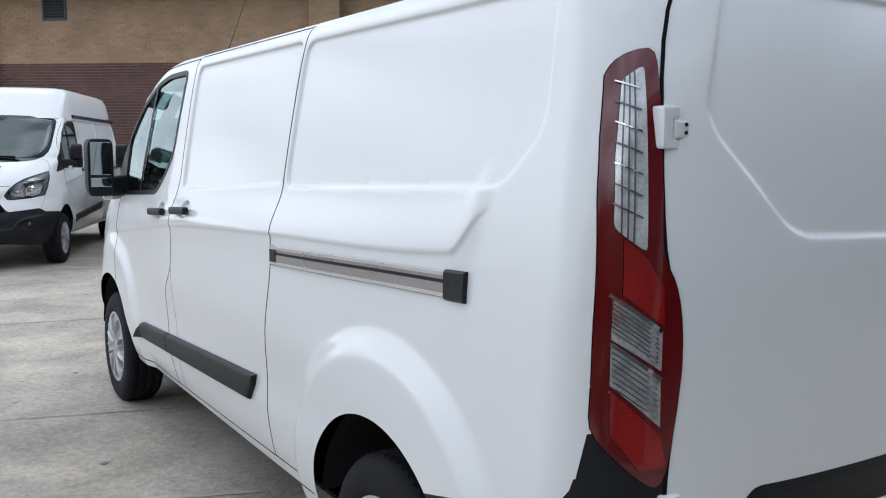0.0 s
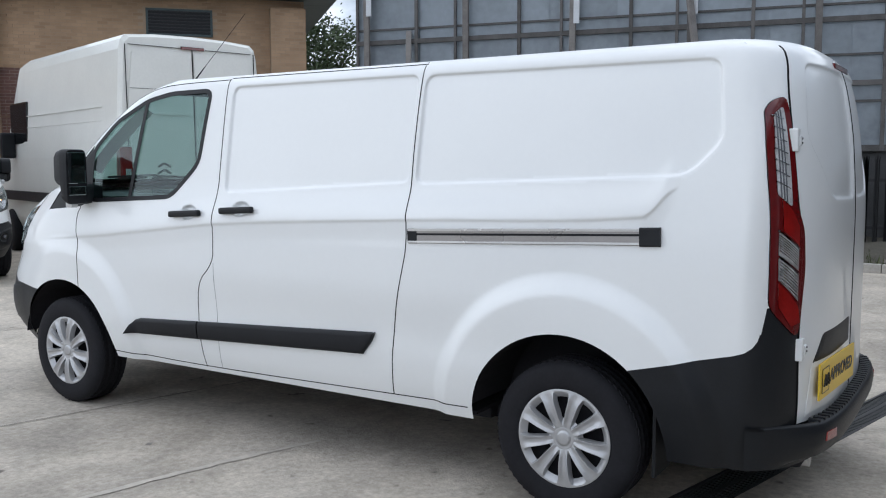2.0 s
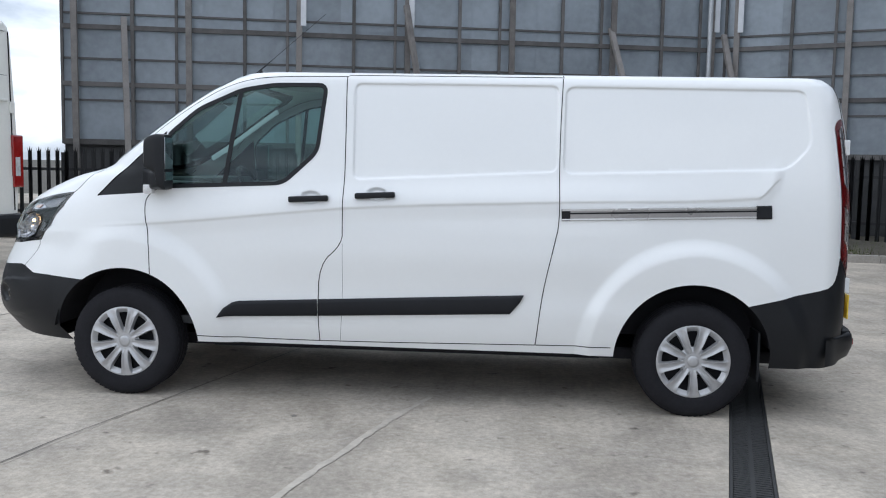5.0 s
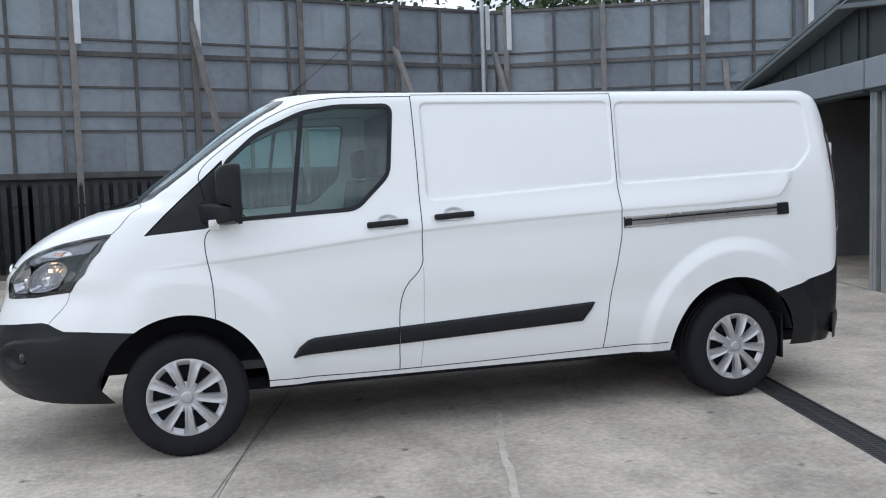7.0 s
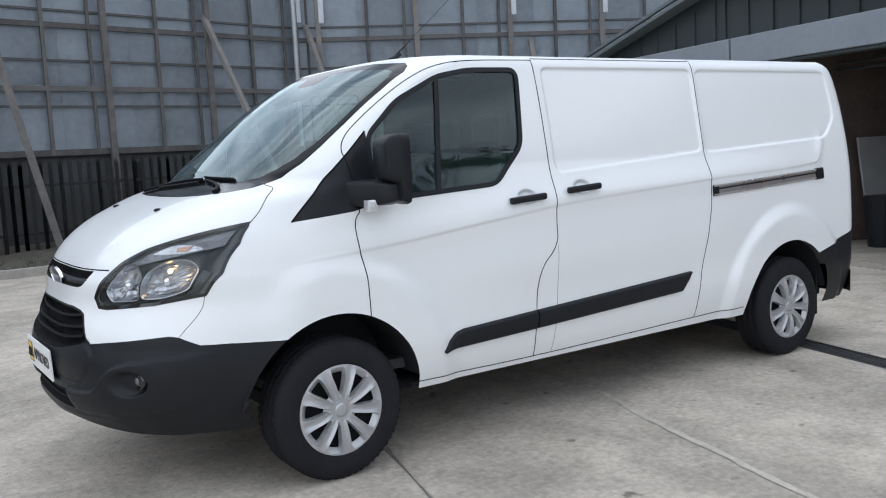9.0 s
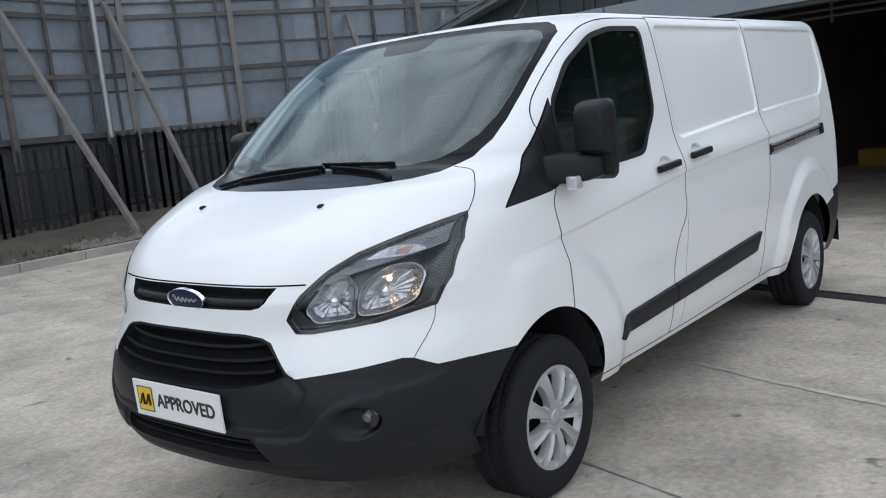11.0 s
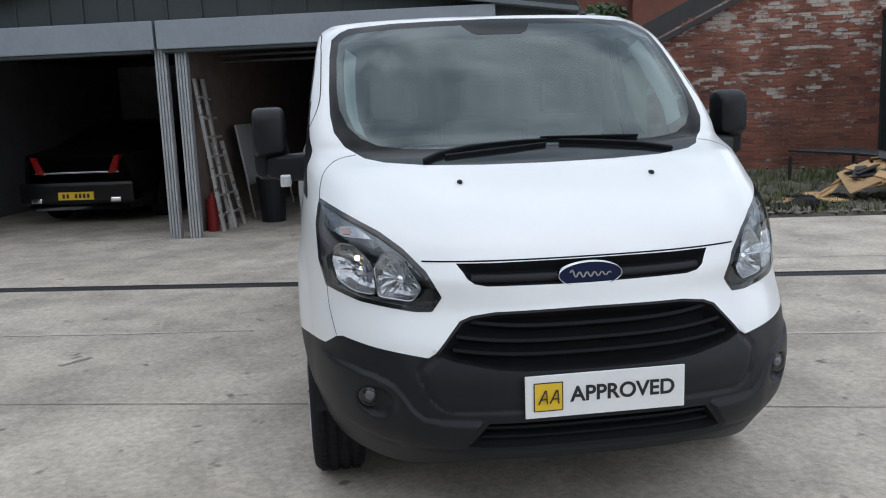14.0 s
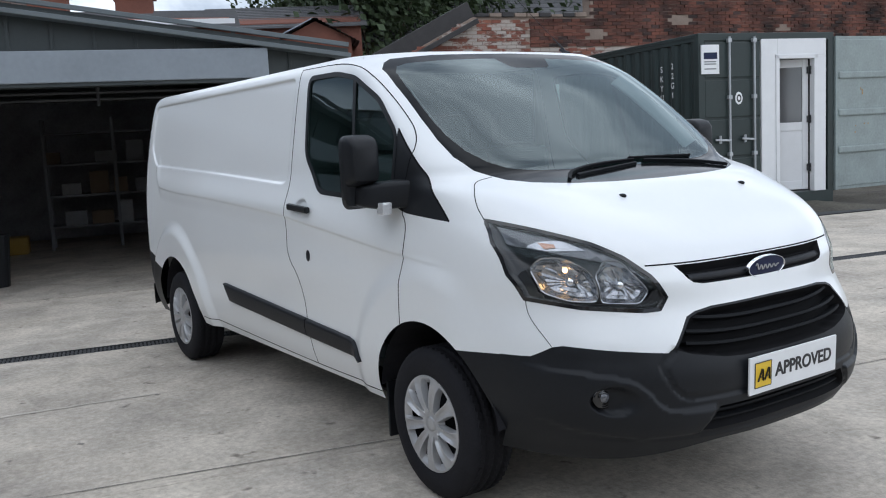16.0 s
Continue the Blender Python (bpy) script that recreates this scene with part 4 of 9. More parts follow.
    ob = mesh_object("badge", v, ff, M_CHROME, van, "blue oval badge with chrome rim", smooth=True)
    ob.matrix_local = Matrix.Translation((float(nose_x(0, 0.970)) - 0.004, 0, 0.970)) @ Matrix.Rotation(radians(-8), 4, "Y") @ Matrix.Rotation(radians(-90), 4, "Z") @ Matrix.Diagonal((0.110, 1, 0.0435, 1))
    v, ff = lathe([(0.0, -0.011), (0.5, -0.010), (0.93, -0.008)], 56)
    mesh_object("enamel", v, ff, M_BLUE, ob, smooth=True)
    bm = bmesh.new()
    flow = [(-0.62 + 1.24 * k / 44, 0.26 * math.sin(k * 0.78) * (1 - 0.5 * k / 44) + 0.20 * max(0, 1 - k / 9)) for k in range(45)]
    for (a, b), (c, d) in zip(flow[:-1], flow[1:]):
        beam(bm, (a, -0.0125, b), (c, -0.0125, d), 0.045, 0.003, up=(0, 1, 0))
    part("script_line", bm, M_TRIMSILVER, ob)
    # roof skin: from the top outline in to the spine
    rim = []
    z = LEVELS[-1]
    wz = float(HALF_W(z))
    ns = float(NOSE_SPLIT(z))
    x0, x1 = float(nose_x(ns * wz, z)), float(tail_x(SPLIT * wz, z))
    yy = SPLIT * wz * np.sin(np.linspace(-1, 1, 81) * math.pi / 2 * 0.93) / math.sin(math.pi / 2 * 0.93)
    rim += [(float(nose_x(a * ns / SPLIT, z)), a * ns / SPLIT) for a in yy]
    xs = np.linspace(x0, x1, 120)[1:-1]
    rim += [(a, float(side_y(np.array([a]), np.array([z]), [])[0])) for a in xs]
    rim += [(float(tail_x(a, z)), a) for a in yy[::-1]]
    rim += [(a, -float(side_y(np.array([a]), np.array([z]), [])[0])) for a in xs[::-1]]
    rim = np.array(rim)
    rows = []
    for q in np.linspace(0, 1, 22):
        spine = np.stack([np.clip(rim[:, 0], -2.15, 0.35), np.zeros(len(rim))], 1)
        xy = rim * (1 - q) + spine * q
        rise = 0.040 * (1 - (1 - q) ** 2.2)
        rib = 0.004 * np.cos(xy[:, 1] * 2 * math.pi / 0.22) * ramp(np.full(len(rim), q), 0.25, 0.45) * ramp(xy[:, 0], -2.0, -1.7)
        rows.append(np.column_stack([xy, np.full(len(rim), z + rise) + rib]))
    n = len(rim)
    faces = [(a * n + i, a * n + (i + 1) % n, (a + 1) * n + (i + 1) % n, (a + 1) * n + i) for a in range(21) for i in range(n)]
    mesh_object("roof", np.concatenate(rows), [q[::-1] for q in faces], M_WHITE, van, smooth=True)
    # tail
    nc = 110
    k = np.sin(np.linspace(-1, 1, nc) * math.pi / 2 * 0.93) / math.sin(math.pi / 2 * 0.93)
    w = SPLIT * HALF_W(LEVELS)
    grid = np.stack([w[None] * k[:, None], np.repeat(LEVELS[None], nc, 0)], -1).reshape(-1, 2)
    col, row = np.repeat(np.arange(nc), nr), np.tile(np.arange(nr), nc)
    lines = []
    for poly in (LAMP, LAMP_TOP, LAMP_MID, LAMP_LOW, LAMP_FOOT, LAMP_WAIST, TAIL_DOOR[1:9], TAIL_PRESS, inset(TAIL_PRESS, 0.008), inset(TAIL_PRESS, 0.02)):
        lines += [(poly, len(poly) != 8), (mirrored(poly), len(poly) != 8)]
    foot = [(0.96, 0.835), (0.902, 0.835), (0.897, 0.87), (0.888, 0.93), (0.74, 0.93)]
    lines += [(foot[:4], False), (mirrored(foot[:4]), False), (list(zip(w, LEVELS)), False), (list(zip(-w, LEVELS)), False)]
    p, f = chart(grid, (col == 0) | (col == nc - 1) | (row == nr - 1) | (row == 0), lines)
    cc = p[f].mean(1)
    inside = (np.abs(cc[:, 0]) < np.interp(cc[:, 1], LEVELS, w)) & (cc[:, 1] > LEVELS[0]) & (cc[:, 1] < LEVELS[-1])
    f, cc = f[inside], cc[inside]
    c = np.abs(cc)
    xyz, nrm = lay_end(tail_pressed, 1)(p)
    area = np.zeros(len(f), int)
    area[within(c, foot + [(0.74, 0.2), (0.96, 0.2)])] = 2
    area[within(c, TAIL_DOOR) | ((c[:, 0] < 0.75) & (c[:, 1] < 1.3) & (area == 0))] = 1
    area[c[:, 1] < 0.475] = 2
    area[within(c, LAMP)] = 3
    for a, poly in ((4, LAMP_TOP), (5, LAMP_MID), (6, LAMP_LOW), (7, LAMP_FOOT), (8, LAMP_WAIST)):
        area[within(c, poly)] = a
    sheet("tail_frame", pick(xyz, nrm, f, area == 0, False), M_WHITE, van)
    sheet("rear_bumper_skirt", pick(xyz, nrm, f, area == 2, False), M_PLASTIC, van)
    for sgn in (-1, 1):
        half = cc[:, 0] * sgn > 0
        sheet("rear_door", pick(xyz, nrm, f, (area == 1) & half, False), M_WHITE, van)
        lamp = sheet("tail_lamp", pick(xyz + [0.004, 0, 0], nrm, f, (area == 3) & half, False), M_REDDARK, van, "red tail lamp with clear ribbed sections")
        for a in (4, 5, 6):
            sheet("clear_section", pick(xyz + [0.006, 0, 0], nrm, f, (area == a) & half, False), M_CLEARLAMP if a == 4 else M_SMOKELAMP, lamp)
        for a in (7, 8):
            sheet("red_section", pick(xyz + [0.006, 0, 0], nrm, f, (area == a) & half, False), M_RED, lamp)
        at = lambda pts: [(sgn * a_, b_) for a_, b_ in pts]
        plate_on("side_strip", at([(0.844, 1.336), (0.834, 1.328), (0.840, 1.216), (0.851, 1.224)]), LAY_TAIL, 0.008, M_CLEARLAMP, lamp)
        for q in (0.25, 0.5, 0.75):
            ribbon("lens_rib", at([(0.778 + 0.03 * q, 1.655 - 0.025 * q), (0.792 + 0.038 * q, 1.49), (0.806 + 0.036 * q, 1.305 + 0.035 * q)]), 0.0035, LAY_TAIL, M_LAMPGREY, lamp, 0.0085)
        for q in range(7):
            ribbon("lens_rib", at([(0.781 + 0.0028 * q, 1.615 - 0.042 * q), (0.814 + 0.0045 * q, 1.630 - 0.040 * q)]), 0.003, LAY_TAIL, M_LAMPGREY if q % 2 else M_CHROME, lamp, 0.009)
        for top, low in ((1.135, 1.07), (1.038, 0.956)):
            for q in range(7):
                zz = top + (low - top) * q / 7
                ribbon("lens_rib", at([(0.776, zz), (0.852, zz + 0.062)]), 0.0028, LAY_TAIL, M_CHROME, lamp, 0.0085)
        for zz in (1.142, 1.046):
            ribbon("lens_edge", at([(0.770, zz), (0.855, zz + 0.071)]), 0.008, LAY_TAIL, M_CHROME, lamp, 0.0095)
        # door edge gap: its shade laid on as a black strip
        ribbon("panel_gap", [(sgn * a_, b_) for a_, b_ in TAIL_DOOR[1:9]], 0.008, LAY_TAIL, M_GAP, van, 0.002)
        for zz in (1.54, 0.765):
            bm = bmesh.new()
            xx = float(tail_x(0.745, zz))
            box(bm, xx - 0.02, sgn * 0.742, zz - 0.042, xx + 0.016, sgn * 0.768, zz + 0.042, 0.006)
            box(bm, xx - 0.02, sgn * 0.725, zz + 0.018, xx + 0.016, sgn * 0.745, zz + 0.042, 0.004)
            box(bm, xx - 0.02, sgn * 0.725, zz - 0.042, xx + 0.016, sgn * 0.745, zz - 0.024, 0.004)
            hinge = part("hinge", bm, M_WHITE, van, "white painted door hinge", smooth=False)
            bm = bmesh.new()
            box(bm, xx - 0.015, sgn * 0.700, zz - 0.021, xx + 0.020, sgn * 0.739, zz + 0.015, 0.005)
            tube(bm, (xx + 0.008, sgn * 0.734, zz - 0.038), (xx + 0.008, sgn * 0.734, zz + 0.038), 0.007, 10)
            part("knuckle", bm, M_WHITE, hinge)
            for q in (-0.010, 0.006):
                bm = bmesh.new()
                tube(bm, (xx + 0.018, sgn * 0.712, zz + q), (xx + 0.0225, sgn * 0.712, zz + q), 0.004, 8)
                part("screw", bm, M_LINER, hinge)
    ribbon("panel_gap", [(0, 1.89), (0, 0.48)], 0.010, LAY_TAIL, M_GAP, van, 0.002)
    # dark recess round the rear plate, plate, high brake lamp
    plate_on("plate_recess", soften([(-0.655, 0.685), (-0.545, 0.80), (-0.06, 0.80), (-0.06, 0.685)], 0.02), LAY_TAIL, 0.003, M_PLASTIC, van)
    plate_on("door_lip", soften([(-0.69, 0.49), (-0.65, 0.70), (-0.05, 0.70), (-0.05, 0.49)], 0.02), LAY_TAIL, 0.006, M_WHITE, van)
    bm = bmesh.new()
    box(bm, 0.80, -0.17, 1.846, 0.853, 0.17, 1.872, 0.005)
    part("brake_lamp", bm, M_REDDARK, van, "dark red high-level brake lamp")


def number_board(van, m, w, h, base, dark_print, name):
    """A dealer plate: square mark with two bars, and the word that can be read."""
    bm = bmesh.new()
    box(bm, -w / 2, -h / 2, -0.004, w / 2, h / 2, 0.004, 0.002)
    ob = part(name, bm, base, van)
    ob.matrix_local = m
    s = h * 0.66
    x0 = -w / 2 + 0.028
    bm = bmesh.new()
    box(bm, x0, -s / 2, 0.003, x0 + s, s / 2, 0.0062, 0.0005)
    part("mark_square", bm, M_YELLOW, ob, "yellow square mark with dark bars")
    bm = bmesh.new()
    for q in range(2):
        cx = x0 + s * (0.29 + 0.40 * q)
        beam(bm, (cx - 0.013, -s * 0.24, 0.0068), (cx + 0.009, s * 0.24, 0.0068), 0.002, 0.0115)
        beam(bm, (cx + 0.015, -s * 0.24, 0.0072), (cx + 0.012, s * 0.24, 0.0072), 0.002, 0.0125)
        beam(bm, (cx - 0.006, -s * 0.08, 0.0070), (cx + 0.013, -s * 0.08, 0.0070), 0.002, 0.009)
    part("mark_bars", bm, M_INK, ob)
    bm = bmesh.new()
    for a, b in (((x0, -s / 2), (x0 + s, -s / 2)), ((x0, s / 2), (x0 + s, s / 2)), ((x0, -s / 2), (x0, s / 2)), ((x0 + s, -s / 2), (x0 + s, s / 2))):
        beam(bm, (*a, 0.006), (*b, 0.006), 0.003, 0.002)
    part("mark_outline", bm, M_INK, ob)
    text_part("lettering", "APPROVED", 0.070, Matrix.Translation((x0 + s + 0.028 + 0.171, 0, 0.005)) @ Matrix.Diagonal((0.99, 1.0, 1, 1)), M_INK, ob, heavy=0.022)
    return ob


def door_handle(van, lay, x, z):
    place, out = lay(np.array([[x - 0.12, z]]))
    place = place + [[0.12, 0, 0]]
    sgn = 1 if place[0][1] > 0 else -1
    bm = bmesh.new()
    box(bm, -0.115, -0.012, -0.017, 0.115, 0.016, 0.017, 0.011)
    ob = part("door_handle", bm, M_PLASTIC, van, "black pull handle", smooth=False)
    ob.matrix_local = Matrix.Translation(Vector(place[0]) + Vector(out[0]) * 0.022) @ Matrix.Rotation(radians(-3.0), 4, "Y") @ Matrix.Diagonal((1, -sgn, 1, 1))
    return ob


def wing_mirror(van, sgn):
    """Two-part mirror: a lower arm that runs out from the sail, and the tall head on it."""
    bm = bmesh.new()
    rows = []
    # arm: sections from the sail out to the outer end (y, x front, x back, z low, z high)
    for y, xa, xb, z0, z1 in ((0.84, -3.22, -3.03, 1.225, 1.350), (0.90, -3.19, -3.03, 1.228, 1.345), (0.955, -3.14, -3.0, 1.225, 1.340), (1.01, -3.105, -2.988, 1.228, 1.335), (1.055, -3.075, -2.988, 1.240, 1.328), (1.075, -3.03, -2.992, 1.25, 1.32)):
        rx, rz, cx, cz = (xb - xa) / 2, (z1 - z0) / 2, (xa + xb) / 2, (z0 + z1) / 2
        rows.append([bm.verts.new((cx + rx * math.copysign(abs(math.cos(t)) ** 0.34, math.cos(t)), sgn * y, cz + rz * math.copysign(abs(math.sin(t)) ** 0.34, math.sin(t)))) for t in np.linspace(0, 2 * math.pi, 24, endpoint=False)])
    for a, b in zip(rows[:-1], rows[1:]):
        for q in range(24):
            bm.faces.new((a[q], a[(q + 1) % 24], b[(q + 1) % 24], b[q]))
    bm.faces.new(rows[0][::-1])
    bm.faces.new(rows[-1])
    bmesh.ops.recalc_face_normals(bm, faces=bm.faces[:])
    mirror = part("wing_mirror", bm, M_PLASTIC, van, "large black plastic wing mirror", smooth=True)
    mirror.data.set_sharp_from_angle(angle=radians(50))
    # head: superellipse sections from its front to the glass (x, centre y, half breadth, low, high)
    bm = bmesh.new()
    rows = []
    for x, cy, w, z0, z1 in ((-3.098, 1.050, 0.050, 1.365, 1.494), (-3.092, 1.050, 0.060, 1.350, 1.510), (-3.07, 1.050, 0.067, 1.338, 1.530), (-3.03, 1.050, 0.071, 1.325, 1.540), (-3.018, 1.050, 0.072, 1.245, 1.541), (-2.990, 1.048, 0.069, 1.228, 1.540), (-2.975, 1.048, 0.066, 1.232, 1.536)):
        cz, h = (z0 + z1) / 2, (z1 - z0) / 2
        rows.append([bm.verts.new((x, sgn * (cy + w * math.copysign(abs(math.cos(t)) ** 0.3, math.cos(t))), cz + h * math.copysign(abs(math.sin(t)) ** 0.3, math.sin(t)))) for t in np.linspace(0, 2 * math.pi, 32, endpoint=False)])
    for a, b in zip(rows[:-1], rows[1:]):
        for q in range(32):
            bm.faces.new((a[q], a[(q + 1) % 32], b[(q + 1) % 32], b[q]))
    bm.faces.new(rows[0])
    bm.faces.new(rows[-1][::-1])
    bmesh.ops.recalc_face_normals(bm, faces=bm.faces[:])
    shell = part("mirror_shell", bm, M_PLASTIC, mirror, smooth=True)
    shell.data.set_sharp_from_angle(angle=radians(38))
    for z0, z1, lab in ((1.345, 1.522, "mirror glass"), (1.280, 1.330, "small wide-angle mirror glass")):
        bm = bmesh.new()
        box(bm, -2.978, sgn * 0.993, z0, -2.971, sgn * 1.103, z1, 0.003)
        part("mirror_glass", bm, M_MIRRORGLASS, mirror, lab)
    bm = bmesh.new()
    box(bm, -3.142, sgn * 0.966, 1.204, -3.085, sgn * 1.012, 1.256, 0.008)
    part("indicator_lens", bm, M_CLEARLAMP, mirror, "clear indicator lens")
    return mirror


def van_fittings(van):
    for sgn in (-1, 1):
        panels = [PANEL_A, PANEL_B] if sgn < 0 else [PANEL_LONG]
        lay = lay_side(sgn, panels)
        side_moulding([(-2.735, 0.495), (-2.70, 0.4985), (-2.66, 0.500), (-2.60, 0.502), (-2.149, 0.519)], [(-2.735, 0.500), (-2.70, 0.548), (-2.65, 0.582), (-2.61, 0.592), (-2.149, 0.616)], lay, van)
        side_moulding([(-2.139, 0.5195), (-1.04, 0.566), (-0.985, 0.632), (-0.968, 0.670)], [(-2.139, 0.6165), (-1.06, 0.6712), (-1.0, 0.6743), (-0.965, 0.676)], lay, van)
        door_handle(van, lay, -2.195, 1.188)
        if sgn < 0:
            door_handle(van, lay, -1.815, 1.214)
            line = [(x, 1.135 + (x + 0.77) / 1.145 * 0.04) for x in np.linspace(-0.765, 0.30, 30)]
            rail = solid_bar("door_rail", line, lay, 0.066, 0.006, M_RAIL, van, label="brushed aluminium sliding door rail")
            for off, wd, th, mt in ((0.027, 0.011, 0.012, M_ALU), (-0.026, 0.009, 0.011, M_ALU), (0.008, 0.010, 0.008, M_TRIM)):
                solid_bar("rail_groove", [(x, z + off) for x, z in line], lay, wd, th, mt, rail)
            solid_bar("rail_end", [(0.296, 1.1725), (0.34, 1.174), (0.378, 1.1755)], lay, 0.074, 0.014, M_PLASTIC, rail)
            solid_bar("rail_end", [(-0.768, 1.135), (-0.745, 1.136), (-0.72, 1.1365)], lay, 0.066, 0.009, M_PLASTIC, rail)
        else:
            plate_on("lock_cover", [(-2.25 + 0.022 * math.cos(t), 0.955 + 0.03 * math.sin(t)) for t in np.linspace(0, 2 * math.pi, 16, endpoint=False)], lay, 0.004, M_PLASTIC, van)
        wing_mirror(van, sgn)
        for x in (-3.295, -0.01):
            wheel(van, x, sgn)
        # arch liners: inner half drums
        for cx, r in ((-3.295, 0.445), (-0.020, 0.445)):
            bm = bmesh.new()
            rows = []
            for k in range(25):
                a = math.pi * (k / 24 * 0.90 + 0.05)
                rows.append([bm.verts.new((cx - r * math.cos(a), sgn * y, 0.335 + r * math.sin(a))) for y in (0.91, 0.55)])
            for q in range(24):
                bm.faces.new((rows[q][0], rows[q][1], rows[q + 1][1], rows[q + 1][0]))
            bm.faces.new([rw[1] for rw in rows])
            part("arch_liner", bm, M_LINER, van, smooth=False)
        bm = bmesh.new()
        box(bm, 0.35, sgn * 0.70, 0.22, 0.365, sgn * 0.89, 0.50, 0.004)
        part("mud_flap", bm, M_PLASTIC, van)
        if sgn > 0:
            bm = bmesh.new()
            box(bm, -2.885, sgn * 0.72, 0.16, -2.87, sgn * 0.895, 0.42, 0.004)
            part("mud_flap", bm, M_PLASTIC, van)
        # windscreen washer jets
        for_y = 0.355
        bm = bmesh.new()
        bmesh.ops.create_uvsphere(bm, u_segments=10, v_segments=6, radius=0.013)
        bmesh.ops.scale(bm, vec=(1.5, 0.8, 0.7), verts=bm.verts)
        jet = part("washer_jet", bm, M_PLASTIC, van, smooth=True)
        jet.location = (float(nose_x(for_y, 1.249)) + 0.004, sgn * for_y, 1.252)
    # underside and rear bumper
    bm = bmesh.new()
    box(bm, -3.45, -0.60, 0.26, 0.85, 0.60, 0.335, 0.02)
    box(bm, -2.85, -0.66, 0.27, -0.50, 0.66, 0.335, 0.01)
    box(bm, -2.86, -0.83, 0.335, -0.48, 0.83, 0.350, 0.0)
    part("underbody", bm, M_LINER, van)
    n = 61
    step_reach = lambda y: float(ramp(np.array(abs(y)), 0.87, 0.66))
    prof = [(0.0, 0.47), (0.04, 0.485), (0.058, 0.47), (0.066, 0.44), (0.062, 0.40), (0.04, 0.35), (-0.03, 0.325)]
    yy = 0.92 * np.sin(np.linspace(-1, 1, n) * math.pi / 2)
    verts, faces = [], []
    for y in yy:
        bx = float(tail_x(y * 0.985, 0.5))
        s = step_reach(y)
        for a, b in prof:
            verts.append((bx + a * s - 0.014 * (1 - s), y, b))
    for i in range(n - 1):
        for q in range(len(prof) - 1):
            faces.append((i * len(prof) + q, (i + 1) * len(prof) + q, (i + 1) * len(prof) + q + 1, i * len(prof) + q + 1))
    mesh_object("rear_bumper", verts, faces, M_PLASTIC, van, "black plastic rear bumper with step", smooth=True)
    for sgn in (-1, 1):
        bm = bmesh.new()
        rows = []
        for y in np.linspace(0.565, 0.655, 6):
            bx = float(tail_x(y * 0.985, 0.5)) + 0.064 * step_reach(y)
            rows.append([bm.verts.new((bx + q, sgn * y, zz)) for q, zz in ((0.005, 0.408), (0.005, 0.442), (-0.01, 0.442), (-0.01, 0.408))])
        for a, b in zip(rows[:-1], rows[1:]):
            for q in range(4):
                bm.faces.new((a[q], b[q], b[(q + 1) % 4], a[(q + 1) % 4]))
        bm.faces.new(rows[0])
        bm.faces.new(rows[-1][::-1])
        bmesh.ops.recalc_face_normals(bm, faces=bm.faces[:])
        part("bumper_reflector", bm, M_RED, van, "red reflector")
    for q in range(31):
        bm = bmesh.new()
        yq = -0.66 + q * 0.044
        bx = float(tail_x(yq, 0.5))
        box(bm, bx + 0.004, yq - 0.012, 0.47, bx + 0.048, yq + 0.012, 0.4885, 0.002)
        part("step_tread", bm, M_TRIM, van)
    bm = bmesh.new()
    tube(bm, (0.25, -0.45, 0.27), (0.86, -0.45, 0.26), 0.03, 12)
    part("exhaust_pipe", bm, M_ALU, van)
    # wipers, parked along the foot of the screen
    for line, arm in (([(y, 1.326 + 0.026 * (0.37 - y) / 0.41) for y in np.linspace(0.37, -0.04, 24)], [(0.46, 1.312), (0.37, 1.338), (0.22, 1.355), (0.08, 1.361), (-0.045, 1.364)]),
                      ([(y, 1.377 - 0.010 * (-y - 0.03) / 0.4) for y in np.linspace(-0.03, -0.43, 24)], [(-0.52, 1.316), (-0.40, 1.338), (-0.25, 1.350), (-0.10, 1.360)])):
        wip = solid_bar("wiper_blade", line, LAY_NOSE, 0.0045, 0.009, M_SLAT, van, 0.003, label="black wiper blade", sunk=0.004)
        solid_bar("wiper_arm", [tuple(q) for q in rounded(arm)], LAY_NOSE, 0.005, 0.006, M_SLAT, wip, 0.010, sunk=0.008)
    # aerial
    bm = bmesh.new()
    tube(bm, (-2.66, -0.475, 1.92), (-2.60, -0.475, 1.952), 0.016, 10, 0.010)
    tube(bm, (-2.63, -0.475, 1.945), (-2.21, -0.47, 2.30), 0.0016, 6)
    tube(bm, (-2.63, -0.475, 1.945), (-2.54, -0.474, 2.021), 0.0055, 8, 0.003)
    part("aerial", bm, M_PLASTIC, van, "short black roof aerial")
    # plates
    px = float(nose_x(0, 0.60)) - 0.010
    number_board(van, Matrix.Translation((px, -0.012, 0.606)) @ Matrix.Rotation(radians(-2), 4, "Y") @ Matrix(((0, 0, -1, 0), (-1, 0, 0, 0), (0, 1, 0, 0), (0, 0, 0, 1))), 0.524, 0.139, M_PLATEWHITE, M_INK, "front_plate")
    number_board(van, Matrix.Translation((0.937, -0.385, 0.625)) @ Matrix.Rotation(radians(-5), 4, "Z") @ Matrix(((0, 0, 1, 0), (1, 0, 0, 0), (0, 1, 0, 0), (0, 0, 0, 1))), 0.532, 0.142, M_YELLOW, M_INK, "rear_plate")


